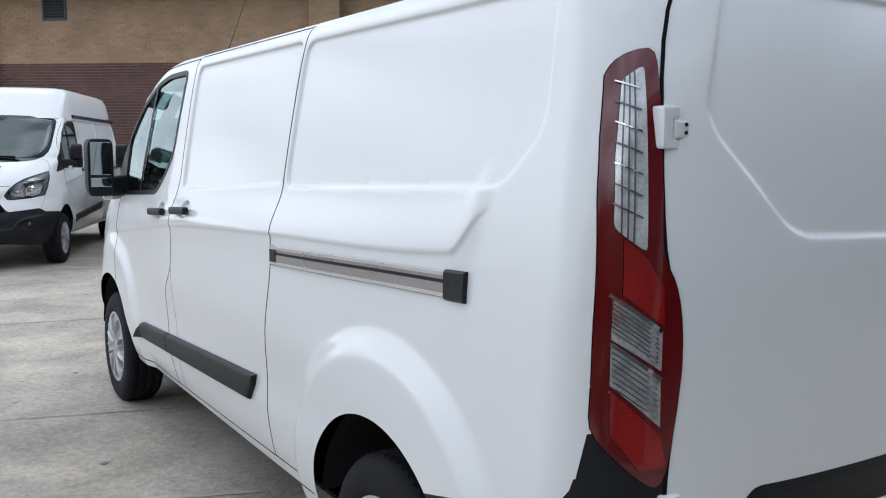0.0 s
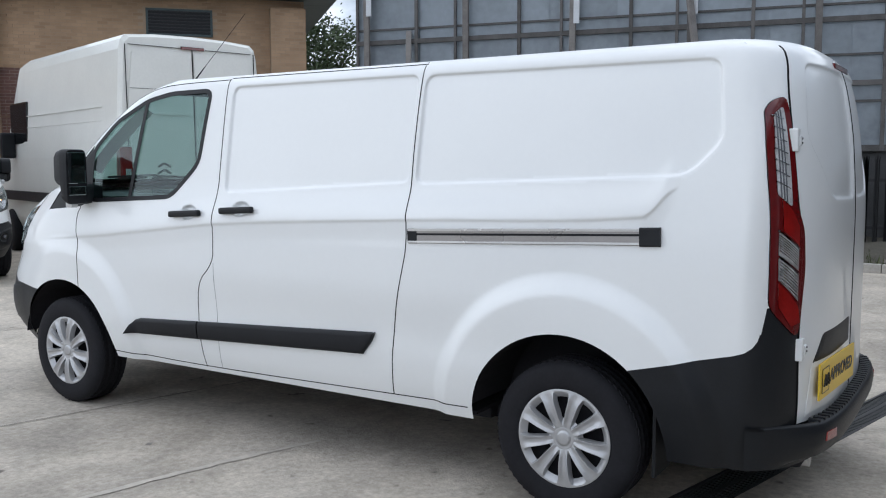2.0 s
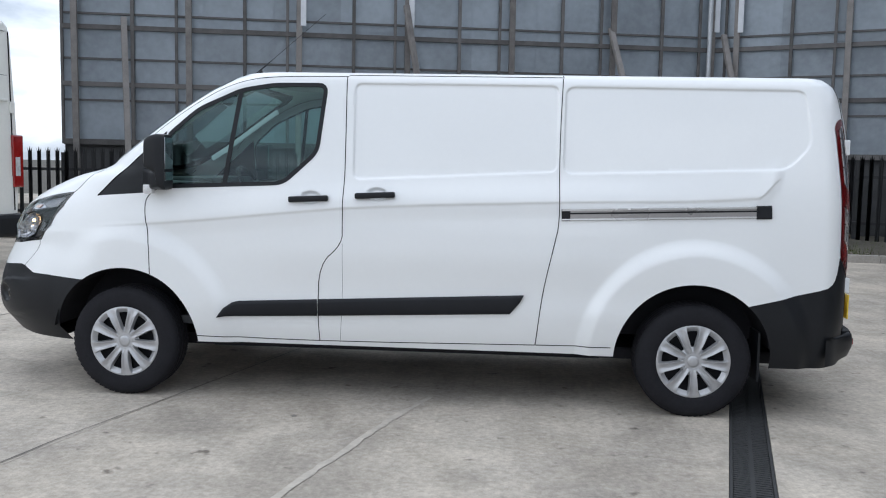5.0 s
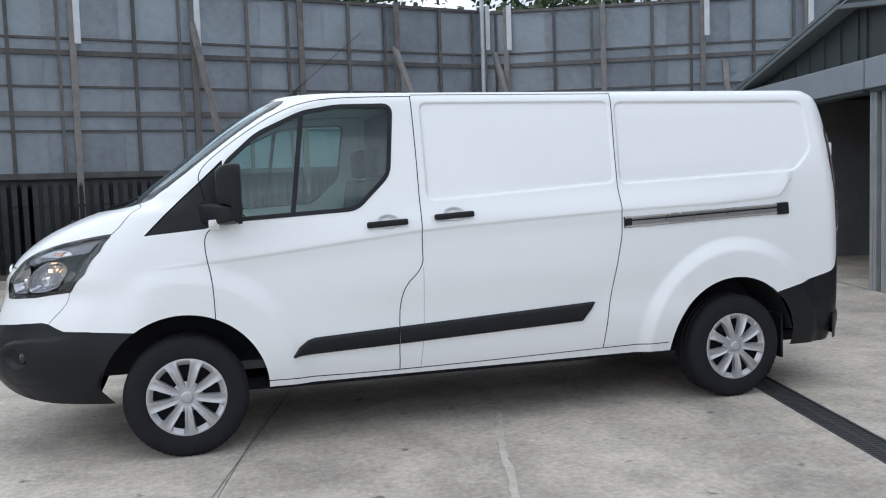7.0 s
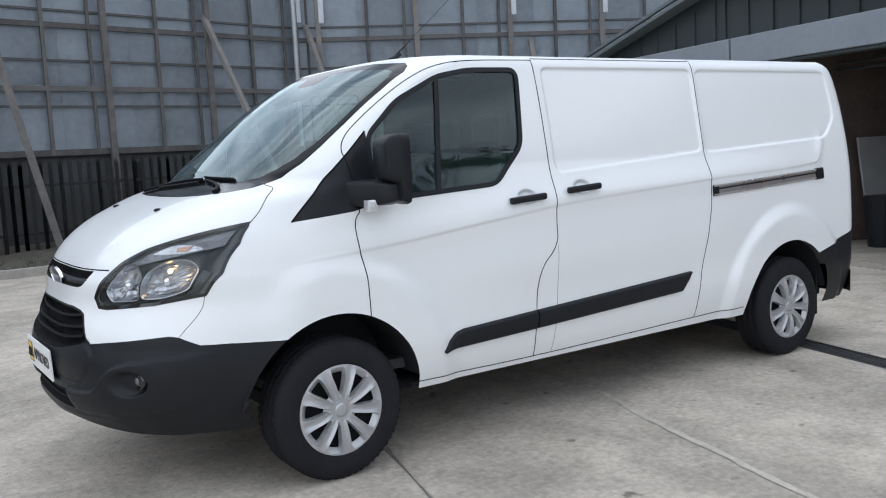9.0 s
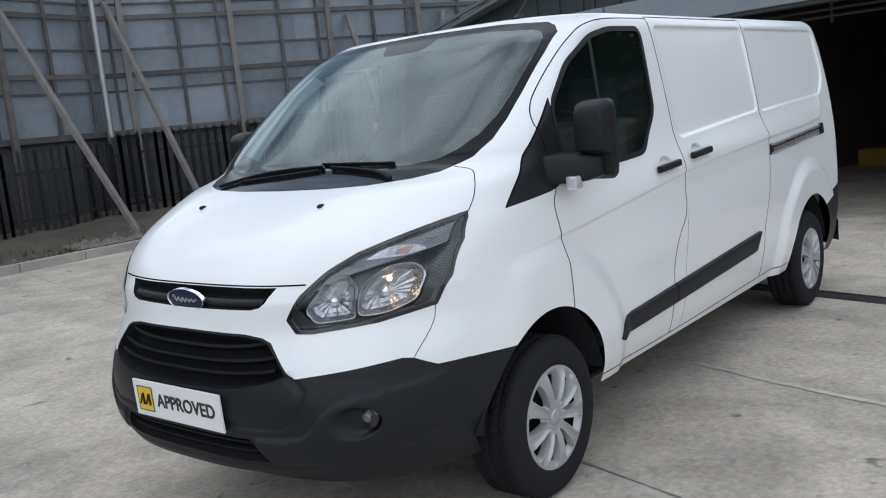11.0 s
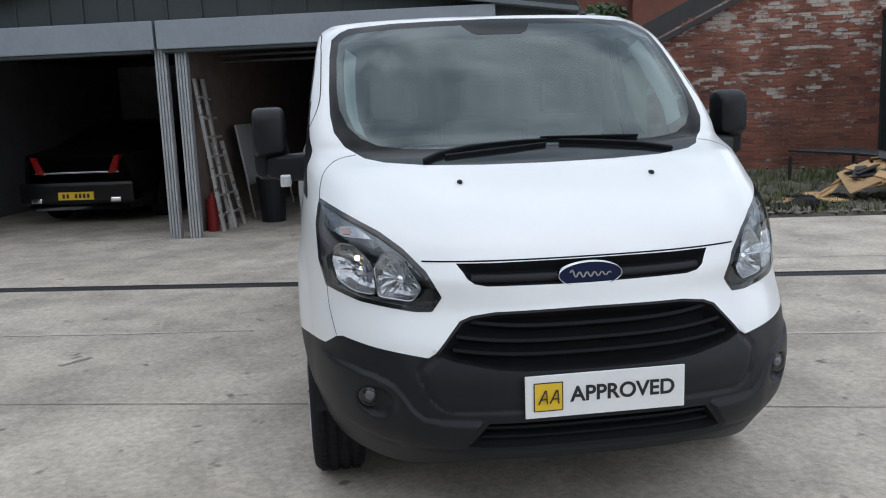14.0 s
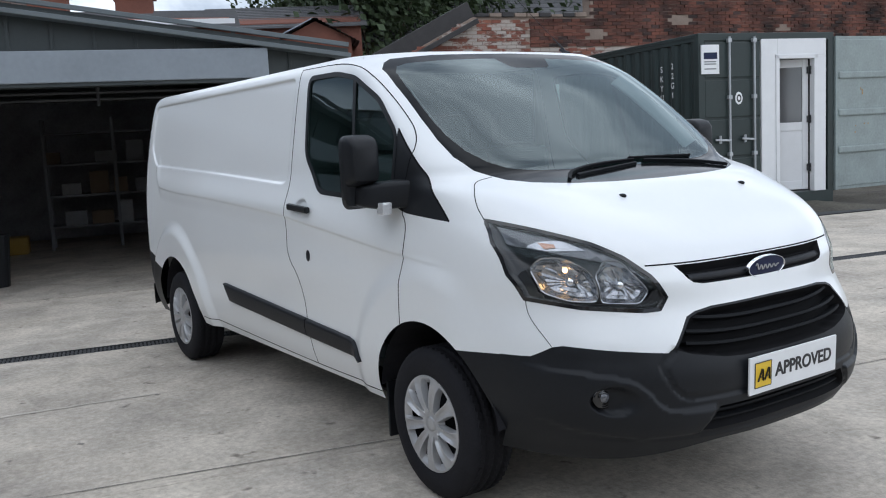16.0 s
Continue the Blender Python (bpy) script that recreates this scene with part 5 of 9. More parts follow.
def van_cab(van):
    """Cab inside: bulkhead, floor, dashboard, wheel and seats."""
    bm = bmesh.new()
    box(bm, -1.97, -0.80, 0.45, -1.94, 0.80, 1.88, 0.005)
    part("bulkhead", bm, M_SEAT, van)
    bm = bmesh.new()
    box(bm, -3.55, -0.78, 0.42, -1.95, 0.78, 0.47, 0.005)
    part("cab_floor", bm, M_DASH, van)
    bm = bmesh.new()
    vs = box(bm, -3.50, -0.80, 0.75, -2.98, 0.80, 1.26, 0.0)
    for v in bm.verts:
        if v.co.z > 1 and v.co.x < -3.2:
            v.co.z = 1.23
            v.co.x = -3.42
            v.co.y *= 0.80
        if v.co.z < 1 and v.co.x > -3.2:
            v.co.x = -3.12
    bmesh.ops.bevel(bm, geom=bm.edges[:], offset=0.05, segments=3, affect="EDGES")
    part("dashboard", bm, M_DASH, van, "charcoal plastic dashboard")
    bm = bmesh.new()
    r, t = 0.19, 0.016
    for i in range(32):
        a, b = 2 * math.pi * i / 32, 2 * math.pi * (i + 1) / 32
        tube(bm, (0, r * math.cos(a), r * math.sin(a)), (0, r * math.cos(b), r * math.sin(b)), t, 8)
    for a in (0.4, 2.75, 4.71):
        beam(bm, (0, 0, 0), (0, r * math.cos(a), r * math.sin(a)), 0.03, 0.02)
    tube(bm, (-0.02, 0, 0), (0.03, 0, 0), 0.06, 16)
    sw = part("steering_wheel", bm, M_PLASTIC, van, "black steering wheel")
    sw.matrix_local = Matrix.Translation((-2.90, 0.40, 1.20)) @ Matrix.Rotation(radians(-38), 4, "Y")
    for y in (-0.52, -0.06, 0.42):
        seat = new("cab_seat")
        seat.parent = van
        seat.location = (-2.35, y, 0.47)
        bm = bmesh.new()
        box(bm, -0.30, -0.225, 0.22, 0.16, 0.225, 0.40, 0.05)
        part("seat_cushion", bm, M_SEAT, seat)
        bm = bmesh.new()
        box(bm, 0.10, -0.225, 0.36, 0.24, 0.225, 0.98, 0.05)
        bmesh.ops.rotate(bm, cent=(0.12, 0, 0.36), matrix=Matrix.Rotation(radians(9), 3, "Y"), verts=bm.verts)
        part("seat_back", bm, M_SEAT, seat)
        bm = bmesh.new()
        box(bm, 0.22, -0.13, 0.98, 0.32, 0.13, 1.17, 0.04)
        part("head_rest", bm, M_SEAT, seat)
        bm = bmesh.new()
        box(bm, -0.25, -0.2, 0.0, 0.2, 0.2, 0.22, 0.01)
        part("seat_base", bm, M_LINER, seat)
    for sgn in (-1, 1):
        line = [(sgn * 0.700, 1.455), (sgn * 0.726, 1.53), (sgn * 0.728, 1.62), (sgn * 0.718, 1.74), (sgn * 0.700, 1.815)]
        pts, out = LAY_NOSE(np.array(line))
        a, b = pts - out * 0.030, pts - out * 0.075 - np.array([0, sgn * 0.035, 0])
        n = len(line)
        trim = np.concatenate([a, b, a + [0.012, 0, 0], b + [0.012, 0, 0]])
        mesh_object("pillar_trim", trim, [(i, i + 1, n + i + 1, n + i) for i in range(n - 1)] + [(2 * n + i, 3 * n + i, 3 * n + i + 1, 2 * n + i + 1) for i in range(n - 1)], M_PALETRIM, van, "pale grey inner pillar trim", smooth=True)
    bm = bmesh.new()
    box(bm, -3.25, -0.30, 1.245, -2.98, 0.62, 1.29, 0.015)
    part("instrument_binnacle", bm, M_DASH, van)
    # shelf under the foot of the screen
    yy = np.linspace(-0.77, 0.77, 40)
    verts = [(float(nose_x(y, 1.305)) + 0.035, y, 1.285) for y in yy] + [(-3.05, y, 1.262) for y in yy]
    mesh_object("dash_shelf", verts, [(i, i + 1, 41 + i, 40 + i) for i in range(39)], M_DASH, van, "dark top shelf of the dashboard")


main_van = thing("panel_van", Matrix.Translation((0, -0.006, 0)), "white long panel van with black bumpers and silver wheel trims", "van")
van_shell(main_van)
van_fittings(main_van)
van_cab(main_van)

# ---- yard: frame of the slab joints, drain and garage front ----
U, V = Vector((0.229, 0.973, 0)), Vector((0.973, -0.229, 0))


def yard_frame(origin, along=U, into=V):
    m = Matrix((into, along, Vector((0, 0, 1)))).transposed().to_4x4()
    m.translation = origin
    return m


YARD = yard_frame((0, 0, 0))
M_EARTH = mat("trodden_earth", (0.052, 0.046, 0.037), 0.95, var=0.45, scale=1.2, fine=30, bump=0.6, bump_scale=25, tint=(0.085, 0.078, 0.062))
M_GALV = mat("galvanised_steel", (0.42, 0.44, 0.46), 0.42, metal=0.5, var=0.15, scale=5, fine=40)
M_CAST = mat("dark_cast_iron", (0.035, 0.036, 0.038), 0.7, var=0.3, scale=12, fine=60)
M_KERB = mat("weathered_kerb_concrete", (0.36, 0.34, 0.31), 0.9, var=0.25, scale=3, fine=30, bump=0.3, bump_scale=50)


def concrete():
    """Pale brushed concrete: broad damp stains, fine speckle, faint brush lines."""
    m = mat("pale_brushed_concrete", (0.492, 0.444, 0.385), 0.86, var=0.17, scale=0.55, fine=38, bump=0.35, bump_scale=75, tint=(0.528, 0.486, 0.428), piece=0.12)
    n, k = m.node_tree.nodes, m.node_tree.links
    b = n["Principled BSDF"]
    src = b.inputs["Base Color"].links[0].from_socket
    co = n.new("ShaderNodeTexCoord")
    mp = n.new("ShaderNodeMapping")
    mp.inputs["Scale"].default_value = (60, 1.6, 1)
    mp.inputs["Rotation"].default_value = (0, 0, 0.23)
    wv = n.new("ShaderNodeTexNoise")
    wv.inputs["Scale"].default_value, wv.inputs["Detail"].default_value = 1.0, 4
    k.new(co.outputs["Object"], mp.inputs["Vector"])
    k.new(mp.outputs["Vector"], wv.inputs["Vector"])
    st = n.new("ShaderNodeTexNoise")
    st.inputs["Scale"].default_value, st.inputs["Detail"].default_value, st.inputs["Roughness"].default_value = 0.9, 8, 0.65
    k.new(co.outputs["Object"], st.inputs["Vector"])
    r = n.new("ShaderNodeValToRGB")
    r.color_ramp.elements[0].position, r.color_ramp.elements[0].color = 0.34, (0.74, 0.74, 0.745, 1)
    r.color_ramp.elements[1].position, r.color_ramp.elements[1].color = 0.60, (1.04, 1.03, 1.01, 1)
    k.new(st.outputs["Fac"], r.inputs["Fac"])
    r2 = n.new("ShaderNodeValToRGB")
    r2.color_ramp.elements[0].position, r2.color_ramp.elements[0].color = 0.30, (0.955, 0.955, 0.955, 1)
    r2.color_ramp.elements[1].position, r2.color_ramp.elements[1].color = 0.70, (1.03, 1.03, 1.03, 1)
    k.new(wv.outputs["Fac"], r2.inputs["Fac"])
    # small dark spots of oil and grit
    sp = n.new("ShaderNodeTexNoise")
    sp.inputs["Scale"].default_value, sp.inputs["Detail"].default_value = 7.0, 3
    k.new(co.outputs["Object"], sp.inputs["Vector"])
    r3 = n.new("ShaderNodeValToRGB")
    r3.color_ramp.elements[0].position, r3.color_ramp.elements[0].color = 0.25, (0.45, 0.44, 0.43, 1)
    r3.color_ramp.elements[1].position, r3.color_ramp.elements[1].color = 0.33, (1, 1, 1, 1)
    k.new(sp.outputs["Fac"], r3.inputs["Fac"])
    gr = n.new("ShaderNodeTexNoise")
    gr.inputs["Scale"].default_value, gr.inputs["Detail"].default_value, gr.inputs["Roughness"].default_value = 28.0, 8, 0.75
    k.new(co.outputs["Object"], gr.inputs["Vector"])
    r4 = n.new("ShaderNodeValToRGB")
    r4.color_ramp.elements[0].position, r4.color_ramp.elements[0].color = 0.37, (0.785, 0.775, 0.765, 1)
    r4.color_ramp.elements[1].position, r4.color_ramp.elements[1].color = 0.62, (1.09, 1.09, 1.08, 1)
    k.new(gr.outputs["Fac"], r4.inputs["Fac"])
    bl = n.new("ShaderNodeTexNoise")
    bl.inputs["Scale"].default_value, bl.inputs["Detail"].default_value, bl.inputs["Distortion"].default_value = 2.3, 6, 0.8
    k.new(co.outputs["Object"], bl.inputs["Vector"])
    r5 = n.new("ShaderNodeValToRGB")
    r5.color_ramp.elements[0].position, r5.color_ramp.elements[0].color = 0.38, (0.84, 0.835, 0.825, 1)
    r5.color_ramp.elements[1].position, r5.color_ramp.elements[1].color = 0.60, (1.06, 1.055, 1.05, 1)
    k.new(bl.outputs["Fac"], r5.inputs["Fac"])
    last = src
    for ramp_node in (r, r2, r3, r4, r5):
        mx = n.new("ShaderNodeMix")
        mx.data_type, mx.blend_type = "RGBA", "MULTIPLY"
        mx.inputs["Factor"].default_value = 1.0
        k.new(last, mx.inputs["A"])
        k.new(ramp_node.outputs["Color"], mx.inputs["B"])
        last = mx.outputs["Result"]
    k.new(last, b.inputs["Base Color"])
    return m


M_CONC = concrete()

# ground sheet to the horizon
bm = bmesh.new()
bmesh.ops.create_grid(bm, x_segments=4, y_segments=4, size=600)
ground = tagged(part("ground", bm, M_EARTH), "bare trodden earth round the yard", "ground", kind="structure")
ground.location.z = -0.05

# concrete bays, between joints that run along the yard
pavement = tagged(new("pavement"), "pale worn concrete yard in long poured bays", "pavement", kind="structure")


def slab(p0, p1, a0, a1):
    bm = bmesh.new()
    g = 0.0018
    box(bm, p0 + g, a0 + g, -0.12, p1 - g, a1 - g, 0.01, 0.004)
    bmesh.ops.transform(bm, matrix=YARD, verts=bm.verts)
    return part("concrete_slab", bm, M_CONC, pavement)


JOINTS = [-26.9, -23.8, -20.8, -17.8, -14.8, -11.7, -8.7, -5.69, -2.72, 0.415]
for p0, p1 in zip(JOINTS[:-1], JOINTS[1:]):
    for a0, a1 in ((-40, -18.5), (-18.5, -9.0), (-9.0, 9.6), (9.6, 22)):
        slab(p0, p1, a0, a1)
for a0, a1 in ((-40, -14.0), (-14.0, 9.6)):
    slab(0.615, 3.46, a0, a1)
slab(3.46, 4.0, -40, -14)
slab(3.46, 3.9, -14.0, -2.25)

# slot drain: a channel with a cast grating
drain = thing("drain_channel", Matrix.Translation((0, 0, 0.01)), "dark cast-iron slot drain let into the concrete", "drain")
bm = bmesh.new()
for x0, x1 in ((0.415, 0.43), (0.60, 0.615)):
    box(bm, x0, -30, -0.10, x1, 12, 0.0, 0.002)
box(bm, 0.43, -30, -0.10, 0.60, 12, -0.075, 0)
bmesh.ops.transform(bm, matrix=YARD, verts=bm.verts)
part("channel", bm, M_CAST, drain)
bm = bmesh.new()
a = -8.0
while a < 8.0:
    box(bm, 0.432, a, -0.03, 0.598, a + 0.018, -0.006, 0)
    a += 0.03
box(bm, 0.505, -8, -0.03, 0.525, 8, -0.005, 0)
box(bm, 0.432, -30, -0.03, 0.598, -8, -0.008, 0)
box(bm, 0.432, 8, -0.03, 0.598, 12, -0.008, 0)
bmesh.ops.transform(bm, matrix=YARD, verts=bm.verts)
tagged(part("grating", bm, M_CAST, drain), "slotted cast-iron grating", kind="stuff")

# pale old joint line and cracks: thin raised mortar smears
M_PALE = mat("pale_mortar_smear", (0.46, 0.42, 0.366), 0.9, var=0.25, scale=6, fine=40)
M_CRACK = mat("dirt_in_crack", (0.17, 0.16, 0.145), 0.95, var=0.2)


def ground_streak(name, pts, w, material, label, seed):
    rnd = random.Random(seed)
    bm = bmesh.new()
    prev = None
    for i in range(len(pts) - 1):
        a, b = Vector(pts[i]), Vector(pts[i + 1])
        n = max(2, int((b - a).length / 0.07))
        for q in range(n):
            t = q / n
            c = a.lerp(b, t)
            d = (b - a).normalized()
            s = Vector((-d.y, d.x))
            ww = w * rnd.uniform(0.5, 1.0)
            c = c + s * rnd.uniform(-0.14, 0.14) * w
            cur = (bm.verts.new((c.x - s.x * ww / 2, c.y - s.y * ww / 2, 0.0135)), bm.verts.new((c.x + s.x * ww / 2, c.y + s.y * ww / 2, 0.0135)))
            if prev:
                bm.faces.new((prev[0], prev[1], cur[1], cur[0]))
            prev = cur
    bmesh.ops.recalc_face_normals(bm, faces=bm.faces)
    if bm.faces and bm.faces[:][0].normal.z < 0:
        bmesh.ops.reverse_faces(bm, faces=bm.faces)
    return tagged(part(name, bm, material), label, "ground mark", kind="structure")


ground_streak("trim_mortar_streak", [(-1.50, -0.72), (-1.68, -1.25), (-1.93, -2.2), (-2.3, -3.6)], 0.05, M_PALE, "pale mortar streak along the concrete", 3)
ground_streak("trim_mortar_streak", [(-0.35, 3.5), (-0.62, 2.3), (-0.80, 1.3)], 0.04, M_PALE, "pale mortar streak along the concrete", 4)
ground_streak("trim_mortar_streak", [(0.6, -3.0), (0.2, -4.6)], 0.04, M_PALE, "pale mortar streak along the concrete", 8)
ground_streak("trim_joint_dirt", [(-1.2, 6.0), (-1.81, 3.64), (-2.24, 1.89), (-2.5, 0.88), (-3.03, -1.02), (-3.25, -1.80), (-3.4, -2.5)], 0.010, M_CRACK, "dirt along the slab joint", 5)
ground_streak("trim_joint_dirt", [(-5.2, 2.6), (-5.85, 0.19), (-6.08, -1.23), (-6.5, -2.6)], 0.014, M_CRACK, "dirt along the slab joint", 6)

M_SCUFF = mat("dark_tyre_scuff", (0.245, 0.225, 0.20), 0.9, var=0.35, scale=14, fine=60)
for i, (line, w) in enumerate((([(-1.36, 2.51), (-1.26, 2.41), (-1.14, 2.29)], 0.05), ([(-1.20, 2.48), (-1.10, 2.38)], 0.03), ([(-1.49, 1.98), (-1.45, 1.94)], 0.05), ([(-0.83, 1.38), (-0.79, 1.35)], 0.05), ([(-2.22, -1.22), (-2.17, -1.28)], 0.035), ([(-0.95, 1.62), (-0.86, 1.50)], 0.02))):
    ground_streak("trim_dark_scuff", line, w, M_SCUFF, "dark scuff worn into the concrete", 40 + i)

# verge by the fences: kerb, raised earth
kerb = tagged(new("kerb"), "weathered concrete kerb along the verge", "kerb", kind="structure")
ktab = smooth_table([(-16, 8.1), (-6, 8.75), (0, 8.75), (6.0, 8.35), (7, 8.3)])
x = -9.0
while x < 5.6:
    y0, y1 = float(ktab(x)), float(ktab(x + 0.905))
    bm = bmesh.new()
    beam(bm, (x, y0, 0.045), (x + 0.905, y1, 0.045), 0.12, 0.17, bevel=0.012)
    part("kerb_stone", bm, M_KERB, kerb)
    x += 0.915
bm = bmesh.new()
rows = []
rnd = random.Random(2)
for i in range(120):
    x = -22 + i * 0.27
    yk = float(ktab(max(-9, min(6.2, x)))) + 0.05
    rows.append([bm.verts.new((x, yk + q * 0.45, (0.09 if q == 0 else 0.10 + 0.035 * q + rnd.uniform(-0.03, 0.05)))) for q in range(9)])
for i in range(119):
    for q in range(8):
        bm.faces.new((rows[i][q], rows[i + 1][q], rows[i + 1][q + 1], rows[i][q + 1]))
tagged(part("ground_verge", bm, M_EARTH, smooth=True), "raised earth verge with weeds", "verge", kind="structure")


def scatter(name, spots, build, material, label, category):
    """Many small pieces, joined as stuff."""
    verts, faces = [], []
    for s in spots:
        v, f = build(s)
        o = len(verts)
        verts += v
        faces += [tuple(o + q for q in ff) for ff in f]
    return tagged(mesh_object(name, verts, faces, material), label, category, kind="stuff")


M_STONE = mat("rubble_stone", (0.17, 0.15, 0.13), 0.9, var=0.4, scale=9, fine=50, bump=0.3, bump_scale=60)
M_GRASS = mat("rough_grass", (0.060, 0.085, 0.030), 0.8, var=0.4, scale=4, fine=20, tint=(0.10, 0.11, 0.045))
rnd = random.Random(7)


def stone(s):
    x, y, z, r = s
    v = []
    for a, b, c in ((1, 0, 0), (-1, 0, 0), (0, 1, 0), (0, -1, 0), (0, 0, 1), (0, 0, -1)):
        k = r * rnd.uniform(0.6, 1.2)
        v.append((x + a * k + rnd.uniform(-0.2, 0.2) * r, y + b * k + rnd.uniform(-0.2, 0.2) * r, z + c * k * 0.7))
    f = [(0, 2, 4), (2, 1, 4), (1, 3, 4), (3, 0, 4), (2, 0, 5), (1, 2, 5), (3, 1, 5), (0, 3, 5)]
    return v, f


def tuft(s):
    x, y, z, h = s
    v, f = [], []
    for q in range(7):
        a, l = rnd.uniform(0, 6.28), h * rnd.uniform(0.5, 1.2)
        dx, dy = math.cos(a), math.sin(a)
        o = len(v)
        bx, by = x + rnd.uniform(-0.05, 0.05), y + rnd.uniform(-0.05, 0.05)
        v += [(bx - dy * 0.008, by + dx * 0.008, z), (bx + dy * 0.008, by - dx * 0.008, z), (bx + dx * l * 0.5, by + dy * l * 0.5, z + l)]
        f.append((o, o + 1, o + 2))
    return v, f


spots = []
for i in range(260):
    x = rnd.uniform(0.2, 2.6)
    spots.append((x, float(ktab(x)) + 0.1 + abs(rnd.gauss(0, 0.30)), 0.14, rnd.uniform(0.03, 0.11)))
for i in range(300):
    x = rnd.uniform(-8, 5.5)
    spots.append((x, float(ktab(x)) + rnd.uniform(0.1, 1.6), 0.13, rnd.uniform(0.02, 0.06)))
scatter("verge_rubble", spots, stone, M_STONE, "loose stones and rubble on the verge", "rubble")
scatter("verge_grass", [(x, float(ktab(x)) + rnd.uniform(0.1, 1.7), 0.10, rnd.uniform(0.06, 0.16)) for x in (rnd.uniform(-9, 6) for q in range(900))], tuft, M_GRASS, "rough grass and weeds on the verge", "grass")

# ---- timber-framed hoarding seen from behind ----
M_SHEET = mat("dull_grey_sheet", (0.345, 0.38, 0.415), 0.42, metal=0.4, spec=0.45, var=0.20, scale=1.3, fine=9, bump=1.0, bump_scale=1.6, piece=0.25)
M_TIMBER = mat("grey_weathered_timber", (0.098, 0.094, 0.092), 0.85, var=0.35, scale=6, fine=60, bump=0.3, bump_scale=90, piece=0.3)
M_POST = mat("pale_grey_weathered_timber", (0.165, 0.155, 0.148), 0.85, var=0.35, scale=6, fine=60, bump=0.3, bump_scale=90, piece=0.3)
M_DARKBOARD = mat("dark_boarding", (0.062, 0.063, 0.065), 0.9, var=0.3, scale=4, fine=40)
M_PALEBOARD = mat("pale_painted_board", (0.55, 0.57, 0.60), 0.6, var=0.12, scale=5)
M_BLACKSTEEL = mat("black_painted_steel", (0.016, 0.017, 0.019), 0.55, var=0.25, scale=8, fine=50)
FENCE_A, FENCE_B, FENCE_C = Vector((-9.05, 9.44, 0)), Vector((2.75, 11.95, 0)), Vector((12.6, 7.45, 0))


def hoarding(name, a, b, post0, step, top, pale, side=1):
    d = (b - a).normalized()
    front = Vector((d.y, -d.x, 0))
    m = Matrix((d, front, Vector((0, 0, 1)))).transposed().to_4x4()
    m.translation = a
    L = (b - a).length
    h = thing(name, m, "tall hoarding of grey sheets on weathered timber framing", "hoarding", kind="structure")
    rnd = random.Random(len(name))
    # sheets, each slightly buckled
    levels = [1.66, 2.44, 3.17, 3.96, top]
    nb = int(L / 1.22) + 1
    for i in range(nb):
        x0, x1 = i * 1.22, min(L, (i + 1) * 1.22)
        if x1 - x0 < 0.1:
            continue
        for z0, z1 in zip(levels[:-1], levels[1:]):
            bm = bmesh.new()
            belly = rnd.uniform(-0.7, 1.2)
            g = [[bm.verts.new((x0 + (x1 - x0 + 0.02) * q / 4, -0.03 - 0.005 * (i % 2) + (0.022 * belly * math.sin(math.pi * q / 4) * math.sin(math.pi * r / 4) + 0.006 * rnd.uniform(-1, 1)) * (0 < q < 4 and 0 < r < 4), z0 + (z1 - z0) * r / 4)) for r in range(5)] for q in range(5)]
            for q in range(4):
                for r in range(4):
                    bm.faces.new((g[q][r], g[q][r + 1], g[q + 1][r + 1], g[q + 1][r]))
            bmesh.ops.solidify(bm, geom=bm.faces[:], thickness=0.004)
            part("sheet", bm, M_SHEET, h, smooth=True).data.set_sharp_from_angle(angle=radians(30))
    bm = bmesh.new()
    box(bm, 0, -0.08, 0.0, L, -0.05, 1.66, 0)
    part("lower_boarding", bm, M_DARKBOARD, h)
    for z, t in ((3.72, 0.085), (2.72, 0.085), (1.70, 0.10), (top - 0.03, 0.06)):
        bm = bmesh.new()
        box(bm, 0, 0.0, z - t / 2, L, 0.055, z + t / 2, 0.004)
        part("rail", bm, M_TIMBER, h)
    for z in (3.96, 3.17, 2.44):
        bm = bmesh.new()
        box(bm, 0, -0.025, z - 0.018, L, 0.012, z + 0.018, 0)
        part("batten", bm, M_TIMBER, h)
    x = post0
    k = 0
    while x < L:
        bm = bmesh.new()
        lean = rnd.uniform(-0.03, 0.05)
        beam(bm, (x + lean, 0.10, 0.0), (x, 0.10, top + rnd.uniform(0.0, 0.06)), 0.105, 0.075, up=(0, 1, 0), bevel=0.006)
        part("post", bm, M_POST, h)
        if k in pale:
            bm = bmesh.new()
            box(bm, x + 0.02, 0.145, pale[k], x + 0.12, 0.165, top + 0.08, 0.003)
            part("pale_board", bm, M_PALEBOARD, h)
        x2 = x + step / 2
        if x2 < L:
            bm = bmesh.new()
            beam(bm, (x2, 0.035, 1.66), (x2, 0.035, top), 0.06, 0.045, up=(0, 1, 0), bevel=0.003)
            part("stud", bm, M_TIMBER, h)
        bm = bmesh.new()
        beam(bm, (x - 0.22, 0.03, 1.66), (x - 0.22, 0.03, top), 0.05, 0.04, up=(0, 1, 0), bevel=0.003)
        part("stud", bm, M_TIMBER, h)
        x += step
        k += 1
    return h


hoarding("hoarding_long", FENCE_A, FENCE_B, 0.22, 1.96, 4.86, {0: 4.2, 2: 3.86, 3: 3.90, 6: 4.05})
hoarding("hoarding_short", FENCE_B, FENCE_C, 0.45, 1.95, 4.84, {0: 4.02, 2: 4.10, 3: 4.1})
